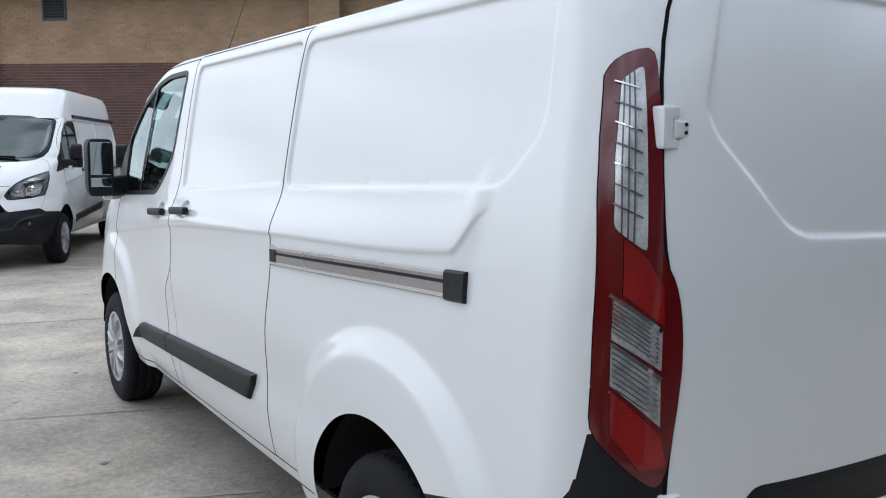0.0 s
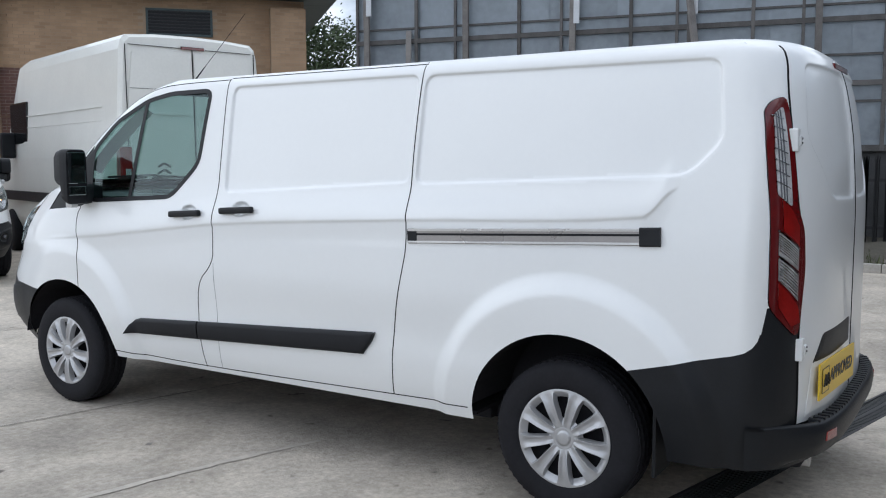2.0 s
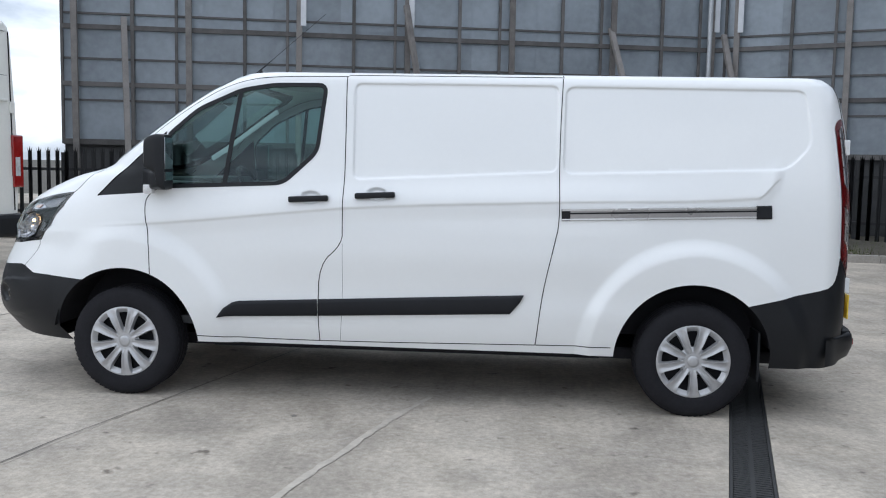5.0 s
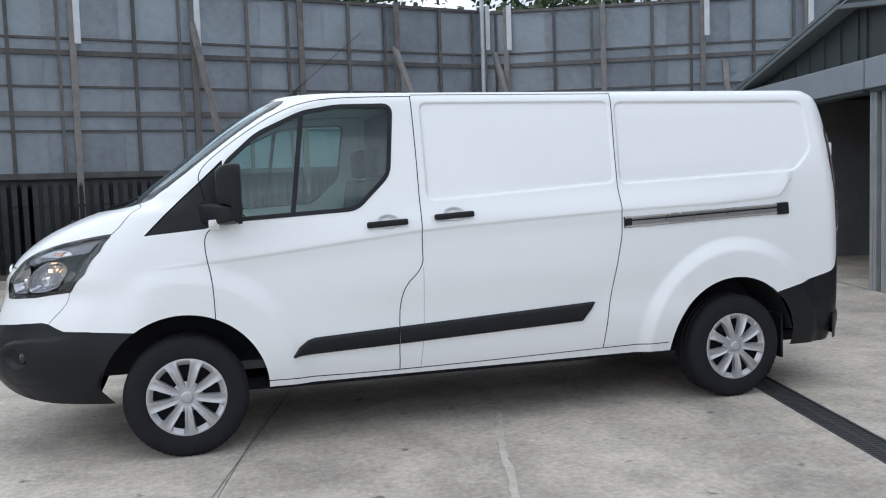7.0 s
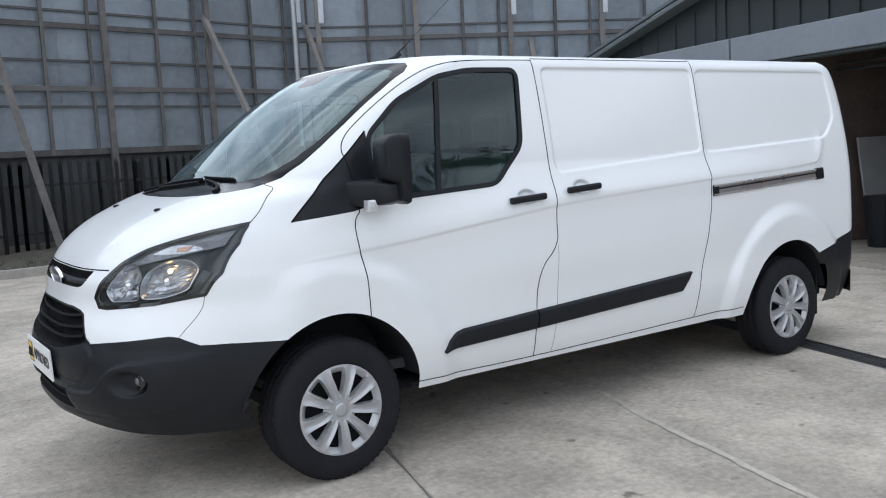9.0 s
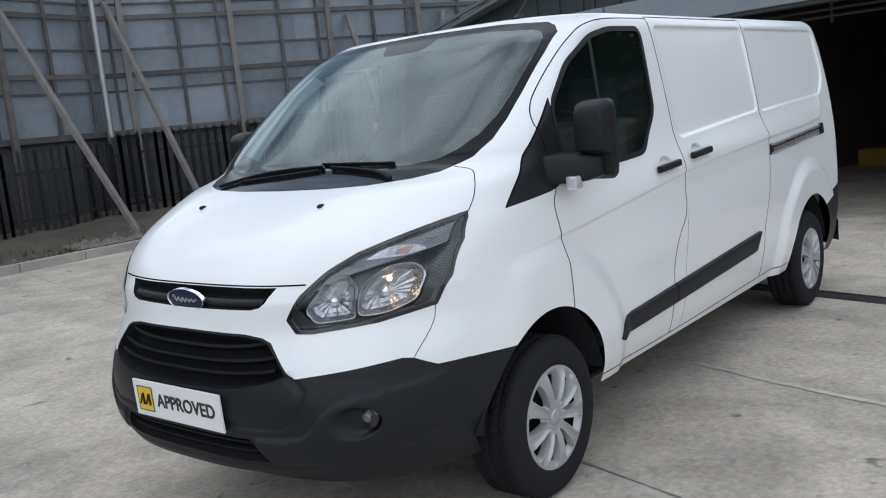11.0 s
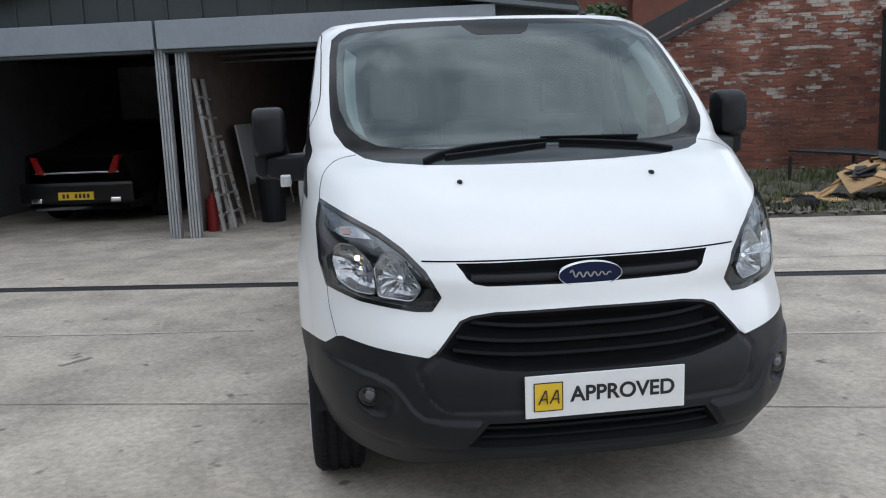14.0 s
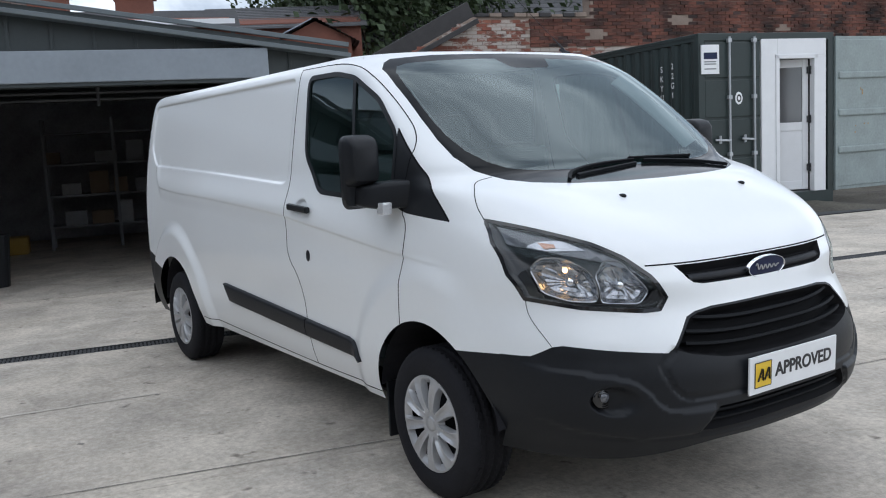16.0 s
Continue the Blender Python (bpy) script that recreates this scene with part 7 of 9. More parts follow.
def brick_mat(name, c1, c2, c3, dirt=0.35, paint=None):
    """Brick faces: colour by piece, soot and limewash patches, grain."""
    m = bpy.data.materials.new(name)
    m.use_nodes = True
    n, k = m.node_tree.nodes, m.node_tree.links
    b = n["Principled BSDF"]
    b.inputs["Roughness"].default_value = 0.9
    geo, co = n.new("ShaderNodeNewGeometry"), n.new("ShaderNodeTexCoord")
    r = n.new("ShaderNodeValToRGB")
    r.color_ramp.elements[0].color, r.color_ramp.elements[1].color = (*c1, 1), (*c3, 1)
    e = r.color_ramp.elements.new(0.5)
    e.color = (*c2, 1)
    info, mixed, wrap = n.new("ShaderNodeObjectInfo"), n.new("ShaderNodeMath"), n.new("ShaderNodeMath")
    mixed.operation, wrap.operation = "ADD", "FRACT"
    k.new(geo.outputs["Random Per Island"], mixed.inputs[0])
    k.new(info.outputs["Random"], mixed.inputs[1])
    k.new(mixed.outputs[0], wrap.inputs[0])
    k.new(wrap.outputs[0], r.inputs["Fac"])
    place = n.new("ShaderNodeMapping")
    place.inputs["Scale"].default_value = (1.0, 1.0, 2.6)
    k.new(geo.outputs["Position"], place.inputs["Vector"])
    ns = n.new("ShaderNodeTexNoise")
    ns.inputs["Scale"].default_value, ns.inputs["Detail"].default_value = 1.3, 8
    k.new(geo.outputs["Position"], ns.inputs["Vector"])
    rs = n.new("ShaderNodeValToRGB")
    rs.color_ramp.elements[0].position, rs.color_ramp.elements[0].color = 0.35, (1 - dirt, 1 - dirt, 1 - dirt, 1)
    rs.color_ramp.elements[1].position, rs.color_ramp.elements[1].color = 0.62, (1.05, 1.05, 1.05, 1)
    k.new(ns.outputs["Fac"], rs.inputs["Fac"])
    mx = n.new("ShaderNodeMix")
    mx.data_type, mx.blend_type = "RGBA", "MULTIPLY"
    mx.inputs["Factor"].default_value = 1
    k.new(r.outputs["Color"], mx.inputs["A"])
    k.new(rs.outputs["Color"], mx.inputs["B"])
    last = mx.outputs["Result"]
    if paint:
        pn = n.new("ShaderNodeTexNoise")
        pn.inputs["Scale"].default_value, pn.inputs["Detail"].default_value, pn.inputs["Roughness"].default_value = 1.9, 9, 0.7
        k.new(place.outputs["Vector"], pn.inputs["Vector"])
        own = n.new("ShaderNodeMath")
        own.operation, own.inputs[1].default_value = "MULTIPLY_ADD", 0.16
        k.new(wrap.outputs[0], own.inputs[0])
        k.new(pn.outputs["Fac"], own.inputs[2])
        pr = n.new("ShaderNodeValToRGB")
        pr.color_ramp.elements[0].position, pr.color_ramp.elements[0].color = 0.735, (0, 0, 0, 1)
        pr.color_ramp.elements[1].position, pr.color_ramp.elements[1].color = 0.80, (0.85, 0.85, 0.85, 1)
        split, high = n.new("ShaderNodeSeparateXYZ"), n.new("ShaderNodeMath")
        high.operation, high.inputs[1].default_value = "MULTIPLY_ADD", 0.055
        k.new(geo.outputs["Position"], split.inputs[0])
        k.new(split.outputs["Z"], high.inputs[0])
        k.new(own.outputs[0], high.inputs[2])
        k.new(high.outputs[0], pr.inputs["Fac"])
        m2 = n.new("ShaderNodeMix")
        m2.data_type = "RGBA"
        k.new(pr.outputs["Color"], m2.inputs["Factor"])
        k.new(last, m2.inputs["A"])
        m2.inputs["B"].default_value = (*paint, 1)
        last = m2.outputs["Result"]
    k.new(last, b.inputs["Base Color"])
    bn = n.new("ShaderNodeTexNoise")
    bn.inputs["Scale"].default_value = 70
    k.new(geo.outputs["Position"], bn.inputs["Vector"])
    bu = n.new("ShaderNodeBump")
    bu.inputs["Strength"].default_value, bu.inputs["Distance"].default_value = 0.3, 0.01
    k.new(bn.outputs["Fac"], bu.inputs["Height"])
    k.new(bu.outputs["Normal"], b.inputs["Normal"])
    return m


def brick_face(name, m, length, z0, z1, material, parent, skip=None, top=None, bl=0.225, bh=0.075, seed=1, rough=0.004, single=None):
    """Courses of single bricks standing proud of a mortar wall, joined as one part; local x along, y outward."""
    rnd = random.Random(seed)
    verts, faces, singles = [], [], []
    row, z = 0, z0
    while z < z1 - 0.02:
        x = -(bl / 2) * (row % 2)
        while x < length:
            x0, x1 = max(0, x) + 0.005, min(length, x + bl) - 0.005
            zz = min(z + bh - 0.010, z1)
            cx, cz = (x0 + x1) / 2, (z + zz) / 2
            if x1 - x0 > 0.03 and not (skip and skip(cx, cz)) and not (top and cz > top(cx) - 0.03):
                d = rnd.uniform(0.004, 0.004 + 2 * rough)
                if single and single(cx, cz) and x1 - x0 > bl - 0.012 and len(singles) < 300:
                    singles.append((x0, d, z))
                    x += bl
                    continue
                o = len(verts)
                verts += [(x0, 0, z), (x1, 0, z), (x1, 0, zz), (x0, 0, zz), (x0, d, z), (x1, d, z), (x1, d, zz), (x0, d, zz)]
                faces += [(o + 4, o + 7, o + 6, o + 5), (o, o + 4, o + 5, o + 1), (o + 1, o + 5, o + 6, o + 2), (o + 2, o + 6, o + 7, o + 3), (o + 3, o + 7, o + 4, o)]
            x += bl
        z += bh
        row += 1
    ob = mesh_object(name, verts, faces, material, parent)
    ob.matrix_local = m
    tagged(ob, kind="stuff")
    if singles:
        me = bpy.data.meshes.new("brick")
        w, h = bl - 0.010, bh - 0.010
        me.from_pydata([(0, -0.03, 0), (w, -0.03, 0), (w, -0.03, h), (0, -0.03, h), (0, 0, 0), (w, 0, 0), (w, 0, h), (0, 0, h)], [], [(4, 7, 6, 5), (0, 4, 5, 1), (1, 5, 6, 2), (2, 6, 7, 3), (3, 7, 4, 0)])
        me.materials.append(material)
        for at in singles:
            o = new("brick", me)
            o.parent = parent
            o.matrix_local = m @ Matrix.Translation(at)
    return ob


M_OLDBRICK = brick_mat("old_red_brick", (0.245, 0.085, 0.058), (0.31, 0.125, 0.082), (0.155, 0.068, 0.056), 0.45, (0.50, 0.45, 0.40))
M_SOOTBRICK = brick_mat("sooty_red_brick", (0.135, 0.052, 0.038), (0.20, 0.075, 0.050), (0.055, 0.036, 0.033), 0.8)
M_MORTAR = mat("old_mortar", (0.27, 0.21, 0.17), 0.95, var=0.3, scale=3, fine=40)
M_COPING = mat("dark_slate_coping", (0.045, 0.042, 0.042), 0.8, var=0.3, scale=5)
OLD = yard_frame((9.3, -7.0, 0))  # into the wall, along it
old_wall = thing("old_brick_wall", OLD, "old red brick wall with limewash patches and a sloping slate verge", "wall", kind="structure")


def old_top(a):
    """Wall top by the distance along, falling towards the timber fence."""
    return 3.95 if a < -1.4 else 3.95 - (a + 1.4) * 0.50


seg = [(-15.0, -1.4), (-1.4, 1.9)]
bm = bmesh.new()
vs = [bm.verts.new((p, a, z)) for p in (0, 0.34) for a, z in ((-15, -0.1), (1.9, -0.1), (1.9, old_top(1.9)), (-1.4, 3.95), (-15, 3.95))]
bm.faces.new(vs[:5])
bm.faces.new(vs[5:][::-1])
for q in range(5):
    bm.faces.new((vs[q], vs[5 + q], vs[5 + (q + 1) % 5], vs[(q + 1) % 5]))
bmesh.ops.recalc_face_normals(bm, faces=bm.faces)
part("wall_core", bm, M_MORTAR, old_wall)
face_m = Matrix(((0, -1, 0, 0.0), (-1, 0, 0, 1.9), (0, 0, 1, 0), (0, 0, 0, 1)))
brick_face("brickwork", face_m, 16.9, 0.0, 3.95, M_OLDBRICK, old_wall, top=lambda x: old_top(1.9 - x) if x < 4.6 else 3.32, seed=4, rough=0.006, single=lambda x, z: 1.2 < x < 4.6 and z > 1.2, skip=lambda x, z: (0.9 < x < 1.0 and 0.55 < z < 0.7) or (7.0 < x < 7.5 and 3.35 < z < 3.6) or (8.6 < x < 9.1 and 3.6 < z < 3.85))
bm = bmesh.new()
box(bm, 0.0, -15.0, 3.95, 0.34, -4.2, 4.40, 0)
part("wall_core", bm, M_MORTAR, old_wall)
brick_face("sooty_brickwork", face_m @ Matrix.Translation((4.6, 0, 0)), 12.3, 3.32, 4.40, M_SOOTBRICK, old_wall, top=lambda x: 3.95 if x < 1.5 else 4.40, seed=9, rough=0.014, skip=lambda x, z: (1.4 < x < 1.9 and 3.5 < z < 3.7) or (3.6 < x < 4.1 and 3.8 < z < 4.0) or (6.6 < x < 6.95 and 3.6 < z < 3.8))
bm = bmesh.new()
beam(bm, (0.1, -1.45, 4.0), (0.1, 2.1, old_top(2.1) + 0.05), 0.62, 0.09, up=(1, 0, 0), bevel=0.01)
beam(bm, (-0.12, -1.45, 3.86), (-0.12, 2.0, old_top(2.0) - 0.08), 0.10, 0.14, up=(1, 0, 0), bevel=0.01)
part("slate_verge", bm, M_COPING, old_wall)
rnd = random.Random(33)
for i in range(46):
    bm = bmesh.new()
    a = -14.8 + i * 0.29
    zc = 4.40 if a < -4.2 else 3.95
    box(bm, -0.05, a, zc, 0.36, a + 0.27, zc + rnd.uniform(0.05, 0.11), 0.01)
    part("coping_stone", bm, M_MORTAR if rnd.random() < 0.5 else M_COPING, old_wall)
M_RENDER = mat("mossy_render", (0.20, 0.18, 0.13), 0.95, var=0.4, scale=3, fine=30)
bm = bmesh.new()
box(bm, -0.06, 1.55, -0.05, 0.35, 2.15, 2.25, 0.02)
part("rendered_pier", bm, M_RENDER, old_wall)

# close-board fence between garage and wall
M_OLDTIMBER = mat("old_brown_fence_board", (0.052, 0.038, 0.030), 0.9, var=0.35, scale=5, fine=60, bump=0.3, bump_scale=80, piece=0.3)
board_fence = thing("board_fence", OLD @ Matrix.Translation((0.1, 2.15, 0.1)), "old brown close-board timber fence", "fence")
for i in range(16):
    bm = bmesh.new()
    h = 2.25 + rnd.uniform(-0.08, 0.08)
    box(bm, 0, i * 0.16, 0, 0.022, i * 0.16 + 0.135, h, 0.004)
    for v in bm.verts:
        if v.co.z > h - 0.05 and abs(v.co.y - i * 0.16 - 0.067) > 0.03:
            v.co.z -= 0.07
    part("board", bm, M_OLDTIMBER, board_fence)
for z in (0.4, 1.75):
    bm = bmesh.new()
    box(bm, 0.022, 0, z, 0.07, 2.6, z + 0.08, 0)
    part("rail", bm, M_OLDTIMBER, board_fence)

# ---- shipping container with a white door in its end ----
M_CONT = mat("dark_green_container", (0.015, 0.027, 0.026), 0.45, var=0.2, scale=2, fine=25)
M_CONTIN = mat("pale_grey_container_inside", (0.255, 0.30, 0.295), 0.5, var=0.2, scale=3, fine=25)
M_UPVC = mat("white_door_plastic", (0.74, 0.75, 0.76), 0.35, var=0.04, scale=5)
M_DIMGLASS = mat("dim_door_glass", (0.10, 0.105, 0.11), 0.06, coat=0.6)
M_PLY = mat("pale_chipboard", (0.42, 0.27, 0.13), 0.8, var=0.25, scale=7, fine=60, piece=0.5)
CONT = yard_frame((3.07, -8.5, 0))
cont = thing("shipping_container", CONT, "dark green shipping container with a white half-glazed door in its end", "container")
CL, C0, C1, CZ0, CZ1 = 6.05, -2.55, 0.14, 0.0, 2.90


def corrugated(bm, run, length, place, pitch=0.28, d=0.036):
    """A strip of folded sheet; place(s, depth, z) gives its points."""
    s, pts = 0.0, []
    while s < length:
        pts += [(s, 0), (s + pitch * 0.28, 0), (s + pitch * 0.5, d), (s + pitch * 0.78, d)]
        s += pitch
    pts = [(min(a, length), b) for a, b in pts] + [(length, 0)]
    rows = [[bm.verts.new(place(a, b, z)) for a, b in pts] for z in run]
    for q in range(len(pts) - 1):
        if pts[q + 1][0] - pts[q][0] > 1e-5 or abs(pts[q + 1][1] - pts[q][1]) > 1e-5:
            bm.faces.new((rows[0][q], rows[0][q + 1], rows[1][q + 1], rows[1][q]))


for name, a, sg in (("side_wall", C1, 1), ("side_wall", C0, -1)):
    bm = bmesh.new()
    corrugated(bm, (0.30, CZ1 - 0.10), CL - 0.2, lambda s, d, z, a=a, sg=sg: (0.1 + s, a - sg * (0.015 + d), z))
    part(name, bm, M_CONT, cont)
bm = bmesh.new()
box(bm, CL - 0.06, C0, 0.2, CL, C1, CZ1, 0.01)
part("end_wall", bm, M_CONT, cont)
bm = bmesh.new()
box(bm, 0.02, C0, CZ1 - 0.05, CL, C1, CZ1 - 0.02, 0)
part("roof", bm, M_CONT, cont)
for a in (C0, C1 - 0.12):
    for p in (0.0, CL - 0.12):
        bm = bmesh.new()
        box(bm, p, a, 0.0, p + 0.12, a + 0.12, CZ1, 0.01)
        part("corner_post", bm, M_CONT, cont)
    for z in (0.14, CZ1 - 0.12):
        bm = bmesh.new()
        box(bm, 0.05, a + 0.01, z, CL - 0.05, a + 0.11, z + 0.12, 0.008)
        part("side_rail", bm, M_CONT, cont)
for z, h in ((0.0, 0.30), (CZ1 - 0.12, 0.12)):
    bm = bmesh.new()
    box(bm, 0.0, C0 + 0.1, z, 0.1, C1 - 0.1, z + h, 0.01)
    part("header_rail" if z else "sill_rail", bm, M_CONT, cont)
# fixed leaf with lock rods
leaf = new("fixed_leaf")
leaf.parent = cont
for z0, z1 in ((0.32, 0.93), (0.97, 1.55), (1.59, 2.17), (2.21, 2.76)):
    bm = bmesh.new()
    box(bm, 0.0, -1.04, z0, 0.05, C1 - 0.12, z1, 0.012)
    part("leaf_panel", bm, M_CONT, leaf)
bm = bmesh.new()
box(bm, 0.02, -1.05, 0.30, 0.06, C1 - 0.11, 2.78, 0)
part("leaf_back", bm, M_CONT, leaf)
for a in (-0.42, -0.90):
    bm = bmesh.new()
    tube(bm, (-0.04, a, 0.25), (-0.04, a, 2.84), 0.018, 10)
    for z in (0.3, 1.0, 1.9, 2.78):
        box(bm, -0.06, a - 0.035, z - 0.03, 0.0, a + 0.035, z + 0.03, 0.004)
    part("lock_rod", bm, M_GALV, leaf)
    bm = bmesh.new()
    beam(bm, (-0.06, a, 1.22), (-0.06, a + (0.40 if a > -0.6 else 0.36) - 0.1, 1.24), 0.02, 0.03, bevel=0.004)
    tube(bm, (-0.05, a + 0.2, 1.18), (-0.05, a + 0.2, 1.30), 0.02, 8)
    part("lock_handle", bm, M_GALV, leaf)
bm = bmesh.new()
box(bm, -0.03, -0.23, 2.27, -0.004, 0.10, 2.72, 0.002)
notice = part("notice_board", bm, M_PLATEWHITE, leaf, "white notice with a dark blue mark")
bm = bmesh.new()
box(bm, -0.034, -0.19, 2.50, -0.031, 0.06, 2.60, 0)
part("mark_block", bm, M_BLUE, notice)
bm = bmesh.new()
for z in (2.45, 2.415, 2.34):
    box(bm, -0.034, -0.17, z, -0.031, 0.05, z + 0.016, 0)
part("text_bar", bm, M_STEELGREY, notice)
v, f = lathe([(0.0, -0.006), (0.085, -0.006), (0.09, 0.0)], 24)
disc = mesh_object("round_mark", v, f, M_PLATEWHITE, leaf)
disc.matrix_local = Matrix.Translation((-0.002, -0.62, 1.88)) @ Matrix.Rotation(radians(-90), 4, "Z") @ Matrix.Diagonal((0.8, 1, 1.1, 1))
v, f = lathe([(0.03, -0.008), (0.055, -0.008), (0.055, -0.006)], 20)
mesh_object("round_mark_ring", v, f, M_INK, disc)
# white door set
bm = bmesh.new()
box(bm, -0.01, -1.38, 0.30, 0.06, -1.06, 2.80, 0.006)
box(bm, -0.01, -2.38, 2.52, 0.06, -1.38, 2.80, 0.006)
box(bm, -0.01, -2.38, 0.30, 0.06, -2.14, 2.52, 0.006)
box(bm, -0.03, -1.41, 0.30, 0.08, -1.34, 2.55, 0.008)
box(bm, -0.03, -2.19, 0.30, 0.08, -2.12, 2.55, 0.008)
box(bm, -0.03, -2.19, 2.48, 0.08, -1.34, 2.55, 0.008)
part("door_frame", bm, M_UPVC, cont, "white plastic door frame")
bm = bmesh.new()
box(bm, 0.9, C0 + 0.1, 0.3, 0.95, C1 - 0.1, 2.75, 0)
box(bm, 0.05, C0 + 0.1, 0.28, 0.95, C1 - 0.1, 0.30, 0)
part("inner_lining", bm, M_DARKWALL, cont)
dr = new("half_glazed_door")
dr.parent = cont
dr.matrix_local = Matrix.Translation((0.10, -2.11, 0.33)) @ Matrix.Rotation(radians(-17), 4, "Z")
for x0, x1, z0, z1 in ((0, 0.10, 0, 2.15), (0.60, 0.70, 0, 2.15), (0.10, 0.60, 2.02, 2.15), (0.10, 0.60, 0.98, 1.12), (0.10, 0.60, 0, 0.14)):
    bm = bmesh.new()
    box(bm, 0, x0, z0, 0.045, x1, z1, 0.006)
    part("door_stile", bm, M_UPVC, dr)
bm = bmesh.new()
box(bm, 0.012, 0.09, 0.13, 0.032, 0.61, 0.99, 0.004)
part("door_panel", bm, M_UPVC, dr)
bm = bmesh.new()
box(bm, 0.018, 0.09, 1.11, 0.026, 0.61, 2.03, 0)
part("door_pane", bm, M_DIMGLASS, dr)
for z in (0.3, 1.1, 1.9):
    bm = bmesh.new()
    tube(bm, (-0.045, -0.01, z), (-0.045, -0.01, z + 0.13), 0.018, 8)
    box(bm, -0.045, -0.025, z + 0.01, 0.0, 0.03, z + 0.12, 0.003)
    part("hinge", bm, M_INK, dr)
# leaf swung open, pale inside face towards the yard
op = new("open_leaf")
op.parent = cont
op.matrix_local = Matrix.Translation((-0.02, C0, 0.0)) @ Matrix.Rotation(radians(4), 4, "Z")
for z0, z1 in ((0.33, 0.92), (0.98, 1.54), (1.60, 2.16), (2.22, 2.78)):
    bm = bmesh.new()
    box(bm, 0.0, -1.22, z0, 0.04, -0.08, z1, 0.015)
    part("leaf_panel", bm, M_CONTIN, op)
for z in (0.95, 1.57, 2.19):
    bm = bmesh.new()
    box(bm, -0.035, -1.22, z - 0.055, 0.03, -0.08, z + 0.055, 0.022)
    part("leaf_rib", bm, M_CONTIN, op)
bm = bmesh.new()
for a, z, w, h in ((-0.66, 1.86, 0.02, 0.09), (-0.62, 1.93, 0.014, 0.05), (-0.50, 1.22, 0.025, 0.025), (-0.72, 1.36, 0.03, 0.02), (-0.80, 1.36, 0.02, 0.02), (-0.50, 1.33, 0.016, 0.016)):
    box(bm, -0.004, a, z, 0.006, a + w, z + h, 0)
part("rust_spot", bm, M_PLY, op)
bm = bmesh.new()
box(bm, 0.012, -1.26, 0.28, 0.07, -0.02, 2.83, 0.006)
part("leaf_back", bm, M_CONTIN, op)
bm = bmesh.new()
box(bm, -0.012, -0.08, 0.28, 0.03, -0.02, 2.83, 0.006)
part("leaf_edge", bm, M_CONTIN, op)
# lettering that can be read on the flank
for body, p, zt in (("SKYU", 0.98, 2.42), ("22G1", 0.68, 2.45)):
    for i, ch in enumerate(body):
        mt = Matrix.Translation((p, C1 + 0.004, zt - i * 0.155)) @ Matrix(((-1, 0, 0, 0), (0, 0, 1, 0), (0, 1, 0, 0), (0, 0, 0, 1)))
        text_part("code_letter", ch, 0.135, mt, M_PLATEWHITE, cont)
bm = bmesh.new()
box(bm, 0.64, C1, 1.66, 0.74, C1 + 0.006, 1.76, 0)
part("hazard_mark", bm, M_YELLOW, cont)
bm = bmesh.new()
box(bm, 4.58, C1 - 0.01, 2.02, 4.78, C1 + 0.006, 2.46, 0.001)
part("paper_notice", bm, M_PLATEWHITE, cont)
bm = bmesh.new()
box(bm, -0.95, -2.5, 0.0, -0.2, -1.2, 0.015, 0.004)
o = part("door_mat", bm, M_CAST)
o.matrix_world = CONT
tagged(o, "dark rubber mat before the container door", "mat")

# ---- rubble strip: boards, pipes, sheets, earth and weeds ----
pile = thing("board_pile", Matrix.Translation((3.80, -6.75, 0.0)), "loose pile of chipboard and melamine boards on the dirt", "board pile")
rnd = random.Random(12)
for i in range(40):
    bm = bmesh.new()
    L, W = rnd.uniform(0.4, 0.95), rnd.uniform(0.15, 0.45)
    r, a = 0.95 * math.sqrt(1 - i / 40) * rnd.uniform(0.75, 1.0), rnd.uniform(0, 2 * math.pi)
    z = 0.04 + 0.52 * (1 - (r / 1.0) ** 2)
    slope = Matrix.Rotation(a, 4, "Z") @ Matrix.Rotation(0.22 + 0.35 * r + rnd.uniform(-0.12, 0.12), 4, "Y")
    if i < 6:
        r, z, slope = rnd.uniform(1.0, 1.5), 0.05 + 0.01 * i, Matrix.Rotation(rnd.uniform(-0.06, 0.06), 4, "X")
        a = rnd.uniform(0.7, 1.6)
    m = Matrix.Translation((0.85 * r * math.cos(a), r * math.sin(a), z)) @ slope @ Matrix.Rotation(rnd.uniform(0, 3.1), 4, "Z")
    box(bm, -L / 2, -W / 2, -0.009, L / 2, W / 2, 0.009, 0.001, m)
    part("board", bm, M_PLY if rnd.random() < 0.74 else M_BLACKSTEEL, pile)
bm = bmesh.new()
box(bm, -0.07, -0.01, 0.0, 0.07, 0.01, 0.36, 0.003, Matrix.Translation((4.75, -4.62, 0.06)) @ Matrix.Rotation(radians(-70), 4, "Z") @ Matrix.Rotation(radians(-18), 4, "X"))
tagged(part("white_board", bm, M_PALEBOARD), "short white board standing in the rubble", "board")
bm = bmesh.new()
bmesh.ops.create_icosphere(bm, subdivisions=4, radius=0.15)
for v in bm.verts:
    v.co *= 1 + 0.45 * noise.noise(v.co * 9) + 0.2 * noise.noise(v.co * 26)
    v.co.z = max(-0.12, v.co.z)
sack = part("rubble_sack", bm, mat("grey_woven_sack", (0.17, 0.16, 0.145), 0.8, var=0.25, scale=8, fine=80, bump=0.3, bump_scale=60), smooth=True)
sack.location = (4.5, -4.1, 0.15)
tagged(sack, "crumpled grey woven sack on the dirt", "sack")
